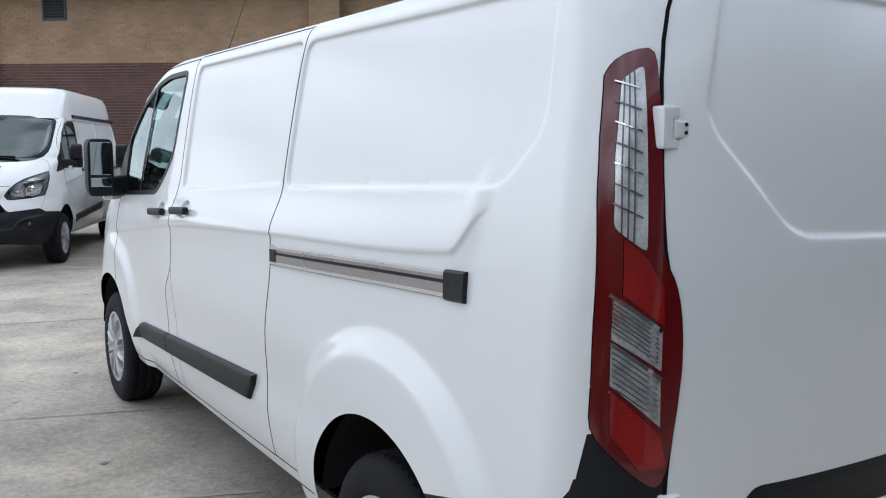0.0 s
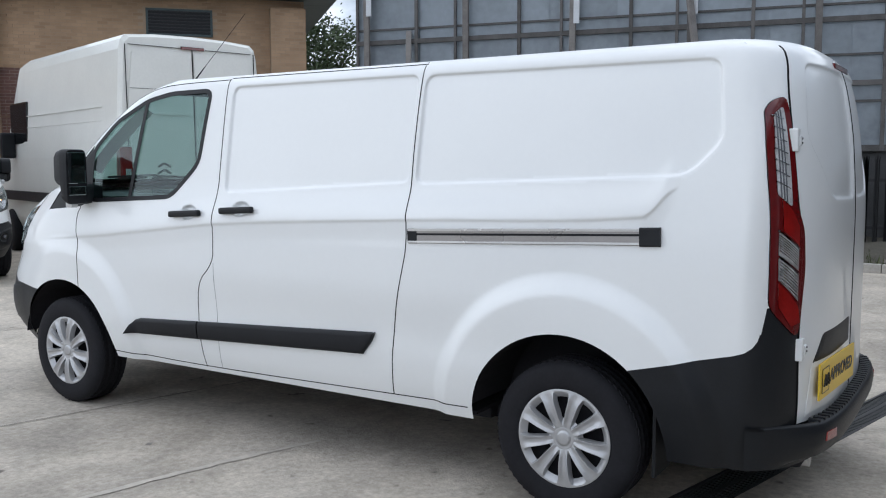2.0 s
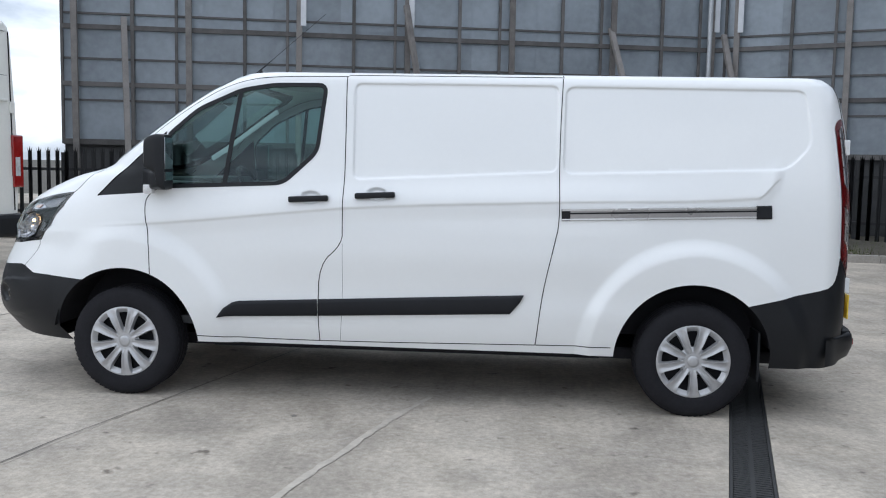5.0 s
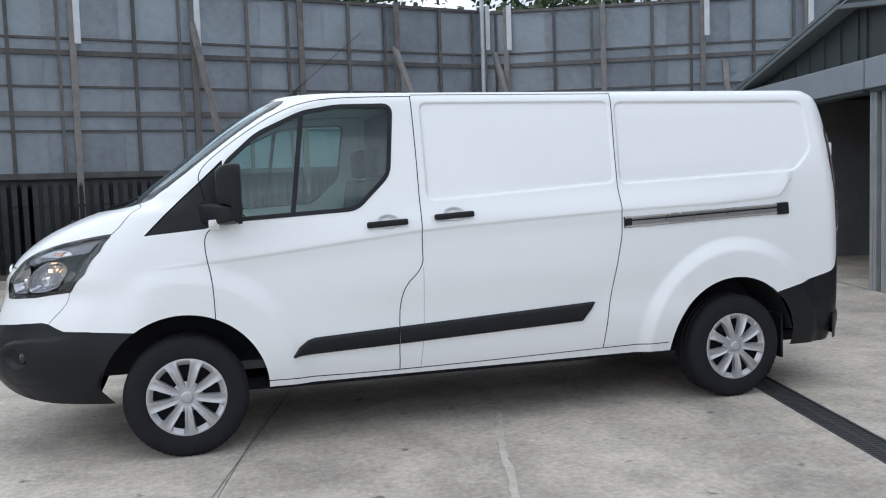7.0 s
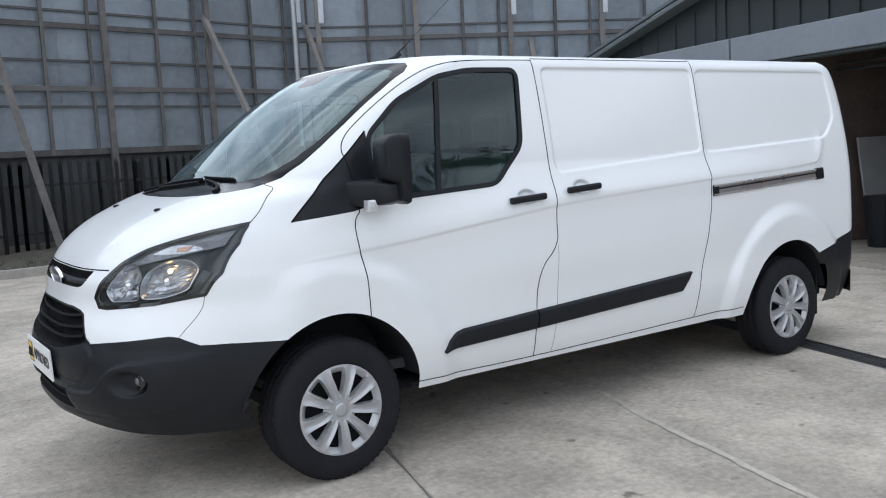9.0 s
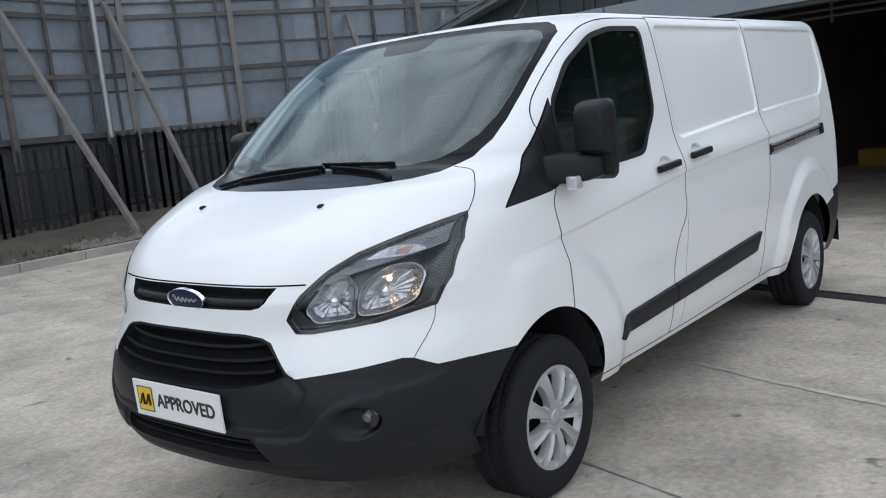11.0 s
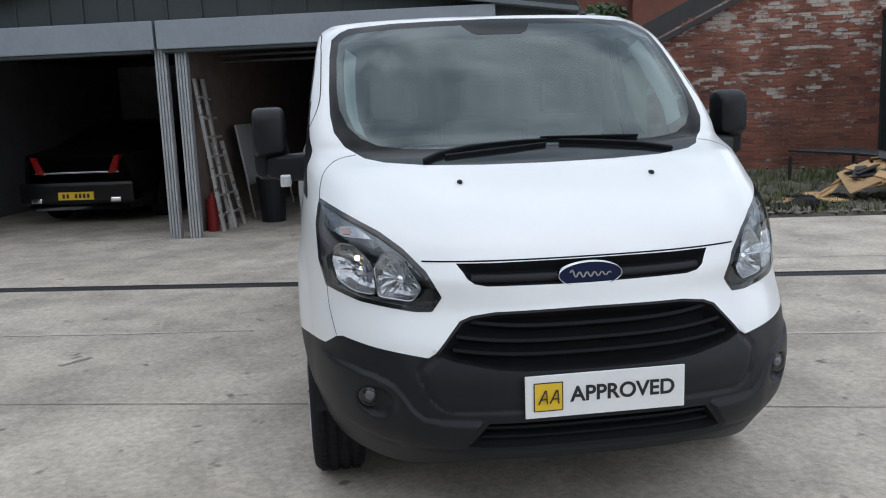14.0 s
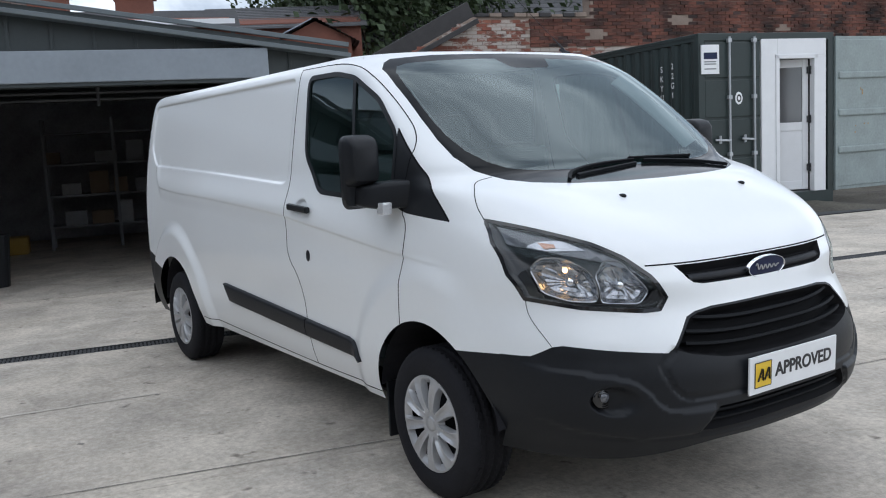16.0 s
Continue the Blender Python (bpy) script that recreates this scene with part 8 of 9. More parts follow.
rk = thing("metal_rack", Matrix.Translation((5.3, -7.25, 0)), "black metal bars lying by the container", "rack")
for i in range(9):
    bm = bmesh.new()
    tube(bm, (-1.0 + i * 0.05, -0.6 + i * 0.14, 0.42 + 0.02 * i), (1.1, -0.5 + i * 0.14, 0.55), 0.02, 6)
    part("bar", bm, M_BLACKSTEEL, rk)
for a in ((-1.0, -0.6), (-0.5, 0.5), (1.1, -0.5), (1.1, 0.6)):
    bm = bmesh.new()
    tube(bm, (*a, -0.04), (*a, 0.46), 0.03, 6)
    part("foot", bm, M_BLACKSTEEL, rk)
for i, (a, b) in enumerate((((3.35, -2.62), (4.4, -3.05)), ((3.3, -2.8), (4.5, -3.0)), ((3.5, -2.95), (4.9, -3.5)), ((3.25, -2.5), (4.1, -2.75)))):
    bm = bmesh.new()
    tube(bm, (*a, 0.0), (*b, 0.05 + 0.03 * i), 0.035, 10)
    tagged(part("plastic_pipe", bm, M_GALV), "grey plastic pipe lying on the dirt", "pipe", group="pipes on the dirt")
bm = bmesh.new()
g = [[bm.verts.new((3.25 + q * 0.12, -5.45 + r * 0.11, 0.02 + 0.16 * math.sin(q * 0.7) * math.sin(r * 0.45 + 0.4) + 0.05 * math.sin(r * 1.3))) for r in range(9)] for q in range(7)]
for q in range(6):
    for r in range(8):
        bm.faces.new((g[q][r], g[q + 1][r], g[q + 1][r + 1], g[q][r + 1]))
bmesh.ops.solidify(bm, geom=bm.faces[:], thickness=0.006)
tagged(part("black_sheet", bm, M_PLASTIC, smooth=True), "crumpled black plastic sheet on the dirt", "sheet")
chair = thing("broken_chair", Matrix.Translation((4.15, -3.75, 0.12)) @ Matrix.Rotation(radians(35), 4, "Z"), "black broken metal chair frame in the rubble", "chair")
for a, b in (((0, 0, 0), (0, 0, 0.65)), ((0, 0.42, 0), (0, 0.42, 0.65)), ((0, 0, 0.65), (0, 0.42, 0.65)), ((0, 0, 0.3), (0.4, 0, 0.28)), ((0, 0.42, 0.3), (0.4, 0.42, 0.28)), ((0.4, 0, -0.1), (0.4, 0, 0.28)), ((0.4, 0.42, -0.1), (0.4, 0.42, 0.28))):
    bm = bmesh.new()
    tube(bm, a, b, 0.014, 8)
    part("frame_tube", bm, M_BLACKSTEEL, chair)
# earth heap surface
bm = bmesh.new()
rows = []
for i in range(40):
    row = []
    for j in range(70):
        a = -13.5 + j * 0.165
        p = 3.93 + i * 0.155
        c = YARD @ Vector((p, a, 0))
        nz = noise.noise((c.x * 0.9, c.y * 0.9, 0)) * 0.10 + noise.noise((c.x * 3, c.y * 3, 4)) * 0.05
        edge = min(1, i / 3) * min(1, (69 - j) / 4)
        row.append(bm.verts.new((c.x, c.y, -0.03 + edge * (0.05 + 0.05 * min(1, i / 20) + max(-0.05, nz)))))
    rows.append(row)
for i in range(39):
    for j in range(69):
        bm.faces.new((rows[i][j], rows[i + 1][j], rows[i + 1][j + 1], rows[i][j + 1]))
tagged(part("ground_rubble_strip", bm, M_EARTH, smooth=True), "rough earth strip with rubble before the brick wall", "ground", kind="structure")
spots = []
for i in range(1900):
    c = YARD @ Vector((3.95 + abs(rnd.gauss(0, 2.4)), rnd.uniform(-8.5, -2.3), 0))
    if c.x < 9.2:
        spots.append((c.x, c.y, 0.05, rnd.uniform(0.015, 0.07)))
scatter("rubble", spots, stone, M_STONE, "scattered stones and broken brick on the dirt", "rubble")
scatter("weeds", [(c.x, c.y, 0.04, rnd.uniform(0.06, 0.22)) for c in (YARD @ Vector((rnd.uniform(4.0, 9.3), rnd.uniform(-8.5, -2.2), 0)) for q in range(1500)) if math.hypot(c.x - 3.8, c.y + 6.9) > 1.25], tuft, M_GRASS, "weeds and grass on the dirt strip", "weeds")

# ---- trees ----
M_BARK = mat("grey_bark", (0.10, 0.08, 0.06), 0.95, var=0.3, scale=6, fine=50, bump=0.5, bump_scale=40)
M_LEAF = mat("green_leaves", (0.045, 0.075, 0.022), 0.6, var=0.35, scale=1.5, fine=12, tint=(0.075, 0.105, 0.035))
M_LEAFDARK = mat("dark_green_leaves", (0.028, 0.050, 0.020), 0.65, var=0.35, scale=1.0, fine=8, tint=(0.05, 0.075, 0.03))


def tree(x, y, h, spread, leaves, material, label, seed, leaf=0.09, base=0.25):
    rnd = random.Random(seed)
    t = thing("tree", Matrix.Translation((x, y, -0.05)), label, "tree", group="trees beyond the yard")
    bm = bmesh.new()
    tube(bm, (0, 0, 0), (0.1 * spread, 0, h * 0.55), 0.045 * h / 2.2, 9, 0.02 * h / 2.2)
    tips = []
    for i in range(9):
        a = i * 2.4
        z0 = h * (base + 0.05 * i)
        e = Vector((math.cos(a) * spread * rnd.uniform(0.4, 0.9), math.sin(a) * spread * rnd.uniform(0.4, 0.9), h * rnd.uniform(base + 0.2, 0.95)))
        tube(bm, (0.05 * spread, 0, z0), e, 0.02 * h / 4, 6, 0.006 * h / 4)
        tips.append(e)
    part("trunk", bm, M_BARK, t)
    verts, faces = [], []
    clumps = [Vector((rnd.gauss(0, 0.45) * spread, rnd.gauss(0, 0.45) * spread, h * (base + 0.12 + (0.88 - base) * rnd.random() ** 0.8))) for q in range(34)] + tips
    for q in range(leaves):
        c = rnd.choice(clumps)
        r = spread * 0.24
        p = c + Vector((rnd.gauss(0, r), rnd.gauss(0, r), rnd.gauss(0, r * 0.8)))
        n = Vector((rnd.gauss(0, 1), rnd.gauss(0, 1), rnd.gauss(0, 1))).normalized()
        u = n.orthogonal().normalized() * leaf * rnd.uniform(0.6, 1.4)
        v = n.cross(u) * 0.6
        o = len(verts)
        verts += [p - u, p + v, p + u, p - v]
        faces.append((o, o + 1, o + 2, o + 3))
    cr = mesh_object("crown", verts, faces, material, t)
    tagged(cr, kind="stuff")
    return t


tree(-13.2, 24.0, 4.05, 1.45, 16000, M_LEAF, "green leafy tree behind the hoarding", 1, 0.055)
tree(-8.5, 27.0, 5.6, 1.8, 7000, M_LEAF, "green leafy tree behind the hoarding", 2, 0.055)
for i, (x, y, h, s) in enumerate(((24, -15, 11, 4.5), (28, -19, 13, 5.5), (32, -25, 13, 5.5), (27, -28, 11, 5), (33, -33, 12, 5.5), (21, -31, 9, 4), (36, -20, 14, 6))):
    tree(x, y, h, s, 12000, M_LEAFDARK, "large dark green tree beyond the houses", 10 + i, 0.15, 0.12)
tree(11.5, -5.05, 3.3, 0.5, 2600, M_LEAFDARK, "narrow dark conifer behind the fence", 31, 0.09, 0.08)
for i, (x, y, h, s) in enumerate(((-40, 4, 6, 3.5), (-21, 22.8, 6.7, 1.5), (-8, 32, 9, 4.5), (2, 34, 10, 5), (12, 30, 9, 4.5))):
    tree(x, y, h, s, 9000, M_LEAFDARK, "large tree beyond the hoarding", 50 + i, 0.035 * s + 0.02, 0.12)

# ---- far brick houses ----
M_HOUSEWALL = mat("red_brick_wall", (0.18, 0.072, 0.05), 0.9, var=0.2, scale=2.5, fine=35)
M_SLATE = mat("grey_slate", (0.11, 0.11, 0.115), 0.7, var=0.2, scale=2, fine=18, piece=0.2)
M_PANE = mat("dark_window_pane", (0.03, 0.035, 0.04), 0.06, coat=0.5)
M_SOLAR = mat("solar_panel", (0.25, 0.28, 0.32), 0.15, coat=0.5, var=0.1)


def house(x, y, turn, L, W, eave, ridge, label, chimneys=(), windows=(), wall=None):
    h = thing("brick_house", Matrix.Translation((x, y, -0.05)) @ Matrix.Rotation(radians(turn), 4, "Z"), label, "house", group="houses beyond the yard")
    bm = bmesh.new()
    vs = []
    for a in (-L / 2, L / 2):
        vs.append([bm.verts.new(q) for q in ((a, -W / 2, 0), (a, W / 2, 0), (a, W / 2, eave), (a, 0, ridge), (a, -W / 2, eave))])
    bm.faces.new(vs[0])
    bm.faces.new(vs[1][::-1])
    for q in range(5):
        bm.faces.new((vs[0][q], vs[1][q], vs[1][(q + 1) % 5], vs[0][(q + 1) % 5]))
    bmesh.ops.recalc_face_normals(bm, faces=bm.faces)
    part("wall", bm, wall or M_HOUSEWALL, h)
    for s in (-1, 1):
        bm = bmesh.new()
        a, b = Vector((0, s * (W / 2 + 0.25), eave - 0.2)), Vector((0, 0, ridge + 0.06))
        d = (b - a)
        # courses of slate, each lapping the one below
        line = []
        for i in range(12):
            p, q = a + d * (i / 12), a + d * ((i + 1) / 12)
            line += [(p.y, p.z), (p.y, p.z + 0.07), (q.y, q.z + 0.035)]
        rows = [[bm.verts.new((e, y_, z_)) for y_, z_ in line] for e in (-L / 2 - 0.2, L / 2 + 0.2)]
        for i in range(len(line) - 1):
            bm.faces.new((rows[0][i], rows[1][i], rows[1][i + 1], rows[0][i + 1]))
        bmesh.ops.recalc_face_normals(bm, faces=bm.faces)
        part("roof", bm, M_SLATE, h)
    for cx, ch in chimneys:
        bm = bmesh.new()
        box(bm, cx - 0.4, -0.3, ridge - 0.5, cx + 0.4, 0.3, ridge + ch, 0.02)
        box(bm, cx - 0.47, -0.37, ridge + ch - 0.18, cx + 0.47, 0.37, ridge + ch, 0.02)
        c = part("chimney", bm, M_HOUSEWALL, h)
        for q in (-0.2, 0.2):
            bm = bmesh.new()
            tube(bm, (cx + q, 0, ridge + ch), (cx + q, 0, ridge + ch + 0.4), 0.11, 10, 0.09)
            part("chimney_pot", bm, M_HOUSEWALL, c)
    for wx, wz, ww, wh, s in windows:
        bm = bmesh.new()
        box(bm, wx - ww / 2 - 0.06, s * W / 2 - 0.04, wz - 0.06, wx + ww / 2 + 0.06, s * (W / 2 + 0.05), wz + wh + 0.06, 0.01)
        w = part("window", bm, M_UPVC, h)
        bm = bmesh.new()
        box(bm, wx - ww / 2, s * (W / 2 + 0.03), wz, wx - 0.03, s * (W / 2 + 0.06), wz + wh, 0)
        box(bm, wx + 0.03, s * (W / 2 + 0.03), wz, wx + ww / 2, s * (W / 2 + 0.06), wz + wh, 0)
        part("pane", bm, M_PANE, w)
    return h


house(24.6, -11.2, 65.6, 5.2, 5.0, 5.7, 6.5, "red brick house with a grey slate roof")
wing = house(22.7, -11.4, -24.3, 5.0, 2.3, 4.95, 5.5, "low red brick wing with solar panels on its roof")
for q in range(4):
    bm = bmesh.new()
    box(bm, -2.2 + q * 0.9, -0.62, 0.0, -1.36 + q * 0.9, 0.62, 0.04, 0.004)
    o = part("solar_panel", bm, M_SOLAR, wing)
    o.matrix_local = Matrix.Translation((0, 0.62, 5.36)) @ Matrix.Rotation(-math.atan2(0.55, 1.15), 4, "X")
low = house(14.8, -2.05, 71, 6.0, 3.0, 4.32, 4.62, "low red brick building with a white eaves board behind the garage", ((-1.0, 0.55), (0.8, 0.6), (2.5, 0.9)))
bm = bmesh.new()
box(bm, -3.1, 1.5, 4.18, 3.1, 1.72, 4.30, 0.01)
part("eaves_board", bm, M_UPVC, low, "white painted eaves board")
house(24.5, 0.6, 71, 6.0, 4.0, 7.0, 8.4, "tan brick house with a slate roof beyond the garage", (), (), M_DARKBRICK)
house(27.0, -24.0, 70, 12, 7, 6.0, 8.6, "brick terrace house with pale render", ((-4, 1.0), (4, 1.0)), ((-3, 4.2, 1.2, 1.2, 1), (0, 4.2, 1.2, 1.2, 1), (3, 4.2, 1.2, 1.2, 1)))
M_CREAM = mat("cream_render", (0.62, 0.54, 0.40), 0.85, var=0.08, scale=2)
house(25.6, -15.3, 62, 5.0, 4.5, 5.2, 6.6, "cream rendered house with a white window", (), ((1.4, 3.7, 1.1, 1.2, 1), (-1.2, 3.7, 1.1, 1.2, 1)), M_CREAM)
# white glasshouse van roof and railing above the wall
bm = bmesh.new()
box(bm, -1.1, -2.4, 0.0, 1.1, 2.4, 2.3, 0.3)
o = part("parked_white_van", bm, M_WHITE_DIRTY)
o.matrix_world = Matrix.Translation((24.0, -14.2, 2.2)) @ Matrix.Rotation(radians(20), 4, "Z")
tagged(o, "white van parked high behind the fence", "van")
bm = bmesh.new()
box(bm, 14, -40, -0.05, 40, -12.0, 2.2, 0.1)
box(bm, 10.5, -40, -0.05, 14, -13.5, 3.2, 0.1)
tagged(part("ground_terrace", bm, M_EARTH), "raised ground behind the old wall", "ground", kind="structure")
rl = thing("timber_railing", yard_frame((9.9, -12.8, 3.2)), "grey timber railing on the terrace above the wall", "railing")
for i in range(62):
    bm = bmesh.new()
    box(bm, 0, -8.2 + i * 0.13, 0.1, 0.025, -8.2 + i * 0.13 + 0.085, 1.15, 0.003)
    part("baluster", bm, M_TIMBER, rl)
for z in (0.25, 1.0):
    bm = bmesh.new()
    box(bm, 0.025, -8.2, z, 0.07, 0.0, z + 0.08, 0)
    part("rail", bm, M_TIMBER, rl)

# ---- brick works building and parked vans beyond the van's nose ----
WEST = Matrix(((0.669, 0.743, 0, -0.743 * 18.5), (0.743, -0.669, 0, 0.669 * 18.5), (0, 0, 1, 0), (0, 0, 0, 1)))
M_TANBRICK = brick_mat("tan_brick", (0.39, 0.262, 0.165), (0.44, 0.30, 0.19), (0.35, 0.232, 0.145), 0.15)
M_BROWNBRICK = brick_mat("dark_brown_brick", (0.125, 0.066, 0.056), (0.15, 0.078, 0.064), (0.105, 0.058, 0.052), 0.2)
M_TANMORTAR = mat("tan_mortar", (0.36, 0.27, 0.19), 0.95, var=0.15)
M_BROWNMORTAR = mat("grey_brown_mortar", (0.30, 0.25, 0.22), 0.95, var=0.15)
M_TEAL = mat("dark_teal_roof_metal", (0.045, 0.07, 0.075), 0.45, var=0.15, scale=3)
works = thing("brick_works_building", WEST, "tan brick works building with a dark brown brick base and teal metal eaves", "building", kind="structure")
X0, X1, ZB, ZT = -26.0, 0.60, 3.65, 5.20
bm = bmesh.new()
box(bm, X0, -0.4, 0, X1, 0, ZB, 0)
part("base_wall", bm, M_BROWNMORTAR, works)
bm = bmesh.new()
box(bm, X0, -0.4, ZB, X1, 0, ZT + 0.3, 0)
part("upper_wall", bm, M_TANMORTAR, works)
bm = bmesh.new()
box(bm, X1 - 0.4, -9, 0, X1, -0.4, ZT + 0.3, 0)
part("end_wall", bm, M_TANMORTAR, works)
holes = [(-14.35, -13.68, 4.75, 5.32), (-3.10, -1.58, 4.49, 5.12)]


def in_hole(x, z):
    return any(a - 0.08 < x + X0 < b + 0.08 and c - 0.03 < z < d + 0.03 for a, b, c, d in holes)


brick_face("brown_brickwork", Matrix.Translation((X0, 0, 0)), X1 - X0, 0.0, ZB, M_BROWNBRICK, works, seed=11)
brick_face("tan_brickwork", Matrix.Translation((X0, 0, 0)), X1 - X0, ZB + 0.005, ZT + 0.25, M_TANBRICK, works, skip=in_hole, seed=12)
for a, b in ((-7.08, -6.32), (-0.24, 0.60), (-20.0, -19.2)):
    pr = new("pilaster")
    pr.parent = works
    bm = bmesh.new()
    box(bm, a + 0.005, 0.0, 0, b - 0.005, 0.34, ZT, 0)
    part("pilaster_core", bm, M_TANMORTAR, pr)
    brick_face("pilaster_bricks", Matrix.Translation((a, 0.34, 0)), b - a, 0, ZT, M_TANBRICK, pr, seed=int(100 + a))
    brick_face("pilaster_bricks", Matrix.Translation((b, 0.34, 0)) @ Matrix.Rotation(radians(-90), 4, "Z"), 0.34, 0, ZT, M_TANBRICK, pr, seed=int(200 + a))
brick_face("end_brickwork", Matrix.Translation((X1, 0, 0)) @ Matrix.Rotation(radians(-90), 4, "Z"), 5.0, 0, ZT + 0.2, M_TANBRICK, works, seed=13)
# louvred window and small window
for a, b, c, d in holes:
    wn_ = new("louvre_window")
    wn_.parent = works
    bm = bmesh.new()
    box(bm, a, 0.0, c, b, 0.012, d, 0)
    part("window_back", bm, M_INK, wn_)
    bm = bmesh.new()
    for p, q, r, s in ((a, a + 0.05, c, d), (b - 0.05, b, c, d), (a, b, c, c + 0.05), (a, b, d - 0.05, d)):
        box(bm, p, -0.06, r, q, 0.04, s, 0.004)
    part("window_frame", bm, M_TEAL, wn_)
    z = c + 0.06
    while z < d - 0.08:
        bm = bmesh.new()
        box(bm, a + 0.05, 0.013, z, b - 0.05, 0.030, z + 0.05, 0.003)
        part("louvre_slat", bm, M_PLASTIC, wn_)
        z += 0.075
# eaves: soffit, gutter and ribbed fascia
bm = bmesh.new()
box(bm, X0, -0.4, ZT + 0.22, X1 + 0.75, 0.85, ZT + 0.30, 0.01)
box(bm, X1, -9, ZT + 0.22, X1 + 0.75, -0.4, ZT + 0.30, 0.01)
part("soffit", bm, M_TEAL, works)
fa = new("ribbed_fascia")
fa.parent = works
bm = bmesh.new()
box(bm, X0, 0.80, ZT + 0.24, X1 + 0.75, 0.86, ZT + 0.85, 0.01)
box(bm, X1 + 0.70, -9, ZT + 0.24, X1 + 0.76, 0.86, ZT + 0.85, 0.01)
part("fascia_sheet", bm, M_TEAL, fa)
bm = bmesh.new()
x = X0
while x < X1 + 0.75:
    box(bm, x, 0.855, ZT + 0.27, x + 0.03, 0.885, ZT + 0.84, 0.003)
    x += 0.20
y = -9.0
while y < 0.8:
    box(bm, X1 + 0.755, y, ZT + 0.27, X1 + 0.785, y + 0.03, ZT + 0.84, 0.003)
    y += 0.20
tagged(part("fascia_rib", bm, M_TEAL, fa), kind="stuff")
bm = bmesh.new()
box(bm, X0, -9, ZT + 0.85, X1 + 0.75, 0.86, ZT + 0.95, 0.02)
part("roof", bm, M_TEAL, works)
bm = bmesh.new()
tube(bm, (-15.75, 0.10, 0), (-15.75, 0.10, ZT + 0.2), 0.08, 12)
part("downpipe", bm, M_INK, works)
# low steel railings before the wall
rr = thing("steel_railing", WEST @ Matrix.Translation((-8.6, 1.6, 0)), "rusty brown steel railings before the brick wall", "railing")
M_RUST = mat("rusty_brown_steel", (0.12, 0.07, 0.045), 0.8, var=0.3, scale=10)
for i in range(30):
    bm = bmesh.new()
    tube(bm, (i * 0.1, 0, 0), (i * 0.1, 0, 2.55), 0.011, 6)
    part("bar", bm, M_RUST, rr)
for z in (0.3, 2.45):
    bm = bmesh.new()
    box(bm, 0, -0.02, z, 2.95, 0.02, z + 0.03, 0)
    part("rail", bm, M_RUST, rr)


def plain_plate(parent, m, w, h, material, label):
    bm = bmesh.new()
    box(bm, -w / 2, -h / 2, -0.006, w / 2, h / 2, 0.006, 0.002)
    ob = part("number_plate", bm, material, parent, label)
    ob.matrix_local = m
    bm = bmesh.new()
    for q in range(7):
        if q != 4:
            box(bm, -w * 0.42 + q * w * 0.125, -h * 0.3, 0.005, -w * 0.42 + q * w * 0.125 + w * 0.075, h * 0.3, 0.009, 0)
    part("plate_bars", bm, M_INK, ob)
    return ob


def high_roof(van):
    """A tall moulded roof cap on a parked van."""
    rows = []
    for z, wy, xf, xr in ((1.875, 0.812, -2.80, 0.84), (1.93, 0.805, -2.72, 0.84), (2.06, 0.785, -2.55, 0.83), (2.20, 0.755, -2.36, 0.80), (2.28, 0.71, -2.20, 0.76), (2.315, 0.62, -2.02, 0.70), (2.335, 0.40, -1.75, 0.55), (2.34, 0.10, -1.4, 0.30)):
        ring = []
        for q in range(48):
            a = 2 * math.pi * (q + 0.5) / 48
            c, s = math.cos(a), math.sin(a)
            e = 0.22
            ring.append(((xf + xr) / 2 + (xr - xf) / 2 * math.copysign(abs(c) ** e, c), wy * math.copysign(abs(s) ** e, s), z))
        rows.append(ring)
    verts = [q for r in rows for q in r]
    faces = [(i * 48 + q, i * 48 + (q + 1) % 48, (i + 1) * 48 + (q + 1) % 48, (i + 1) * 48 + q) for i in range(len(rows) - 1) for q in range(48)]
    faces.append(tuple(range((len(rows) - 1) * 48, len(rows) * 48)))
    mesh_object("high_roof", verts, faces, M_WHITE, van, "tall white roof cap", smooth=True)
    for s in (-1, 1):
        bm = bmesh.new()
        box(bm, -2.15, s * 0.80, 1.895, 0.70, s * 0.822, 1.945, 0.008)
        part("roof_joint_strip", bm, M_PLASTIC, van)


for place, turn, lab in (((-13.62, 0.33), 157.4, "white high-roof panel van parked by the brick building"), ((-13.0, 2.56), 163.5, "white high-roof panel van parked nose-out beside another")):
    other = copy_thing(main_van, Matrix.Translation((*place, 0)) @ Matrix.Rotation(radians(turn), 4, "Z"))
    tagged(other, lab, "van", group="parked vans")
    for ch in [c for c in other.children_recursive if c.name.split(".")[0] in ("front_plate", "rear_plate", "mark_square", "mark_bars", "mark_outline", "lettering", "roof", "aerial")]:
        bpy.data.objects.remove(ch)
    high_roof(other)
    plain_plate(other, Matrix.Translation((-4.348, 0, 0.588)) @ Matrix(((0, 0, -1, 0), (-1, 0, 0, 0), (0, 1, 0, 0), (0, 0, 0, 1))), 0.52, 0.111, M_PLATEWHITE, "white number plate")


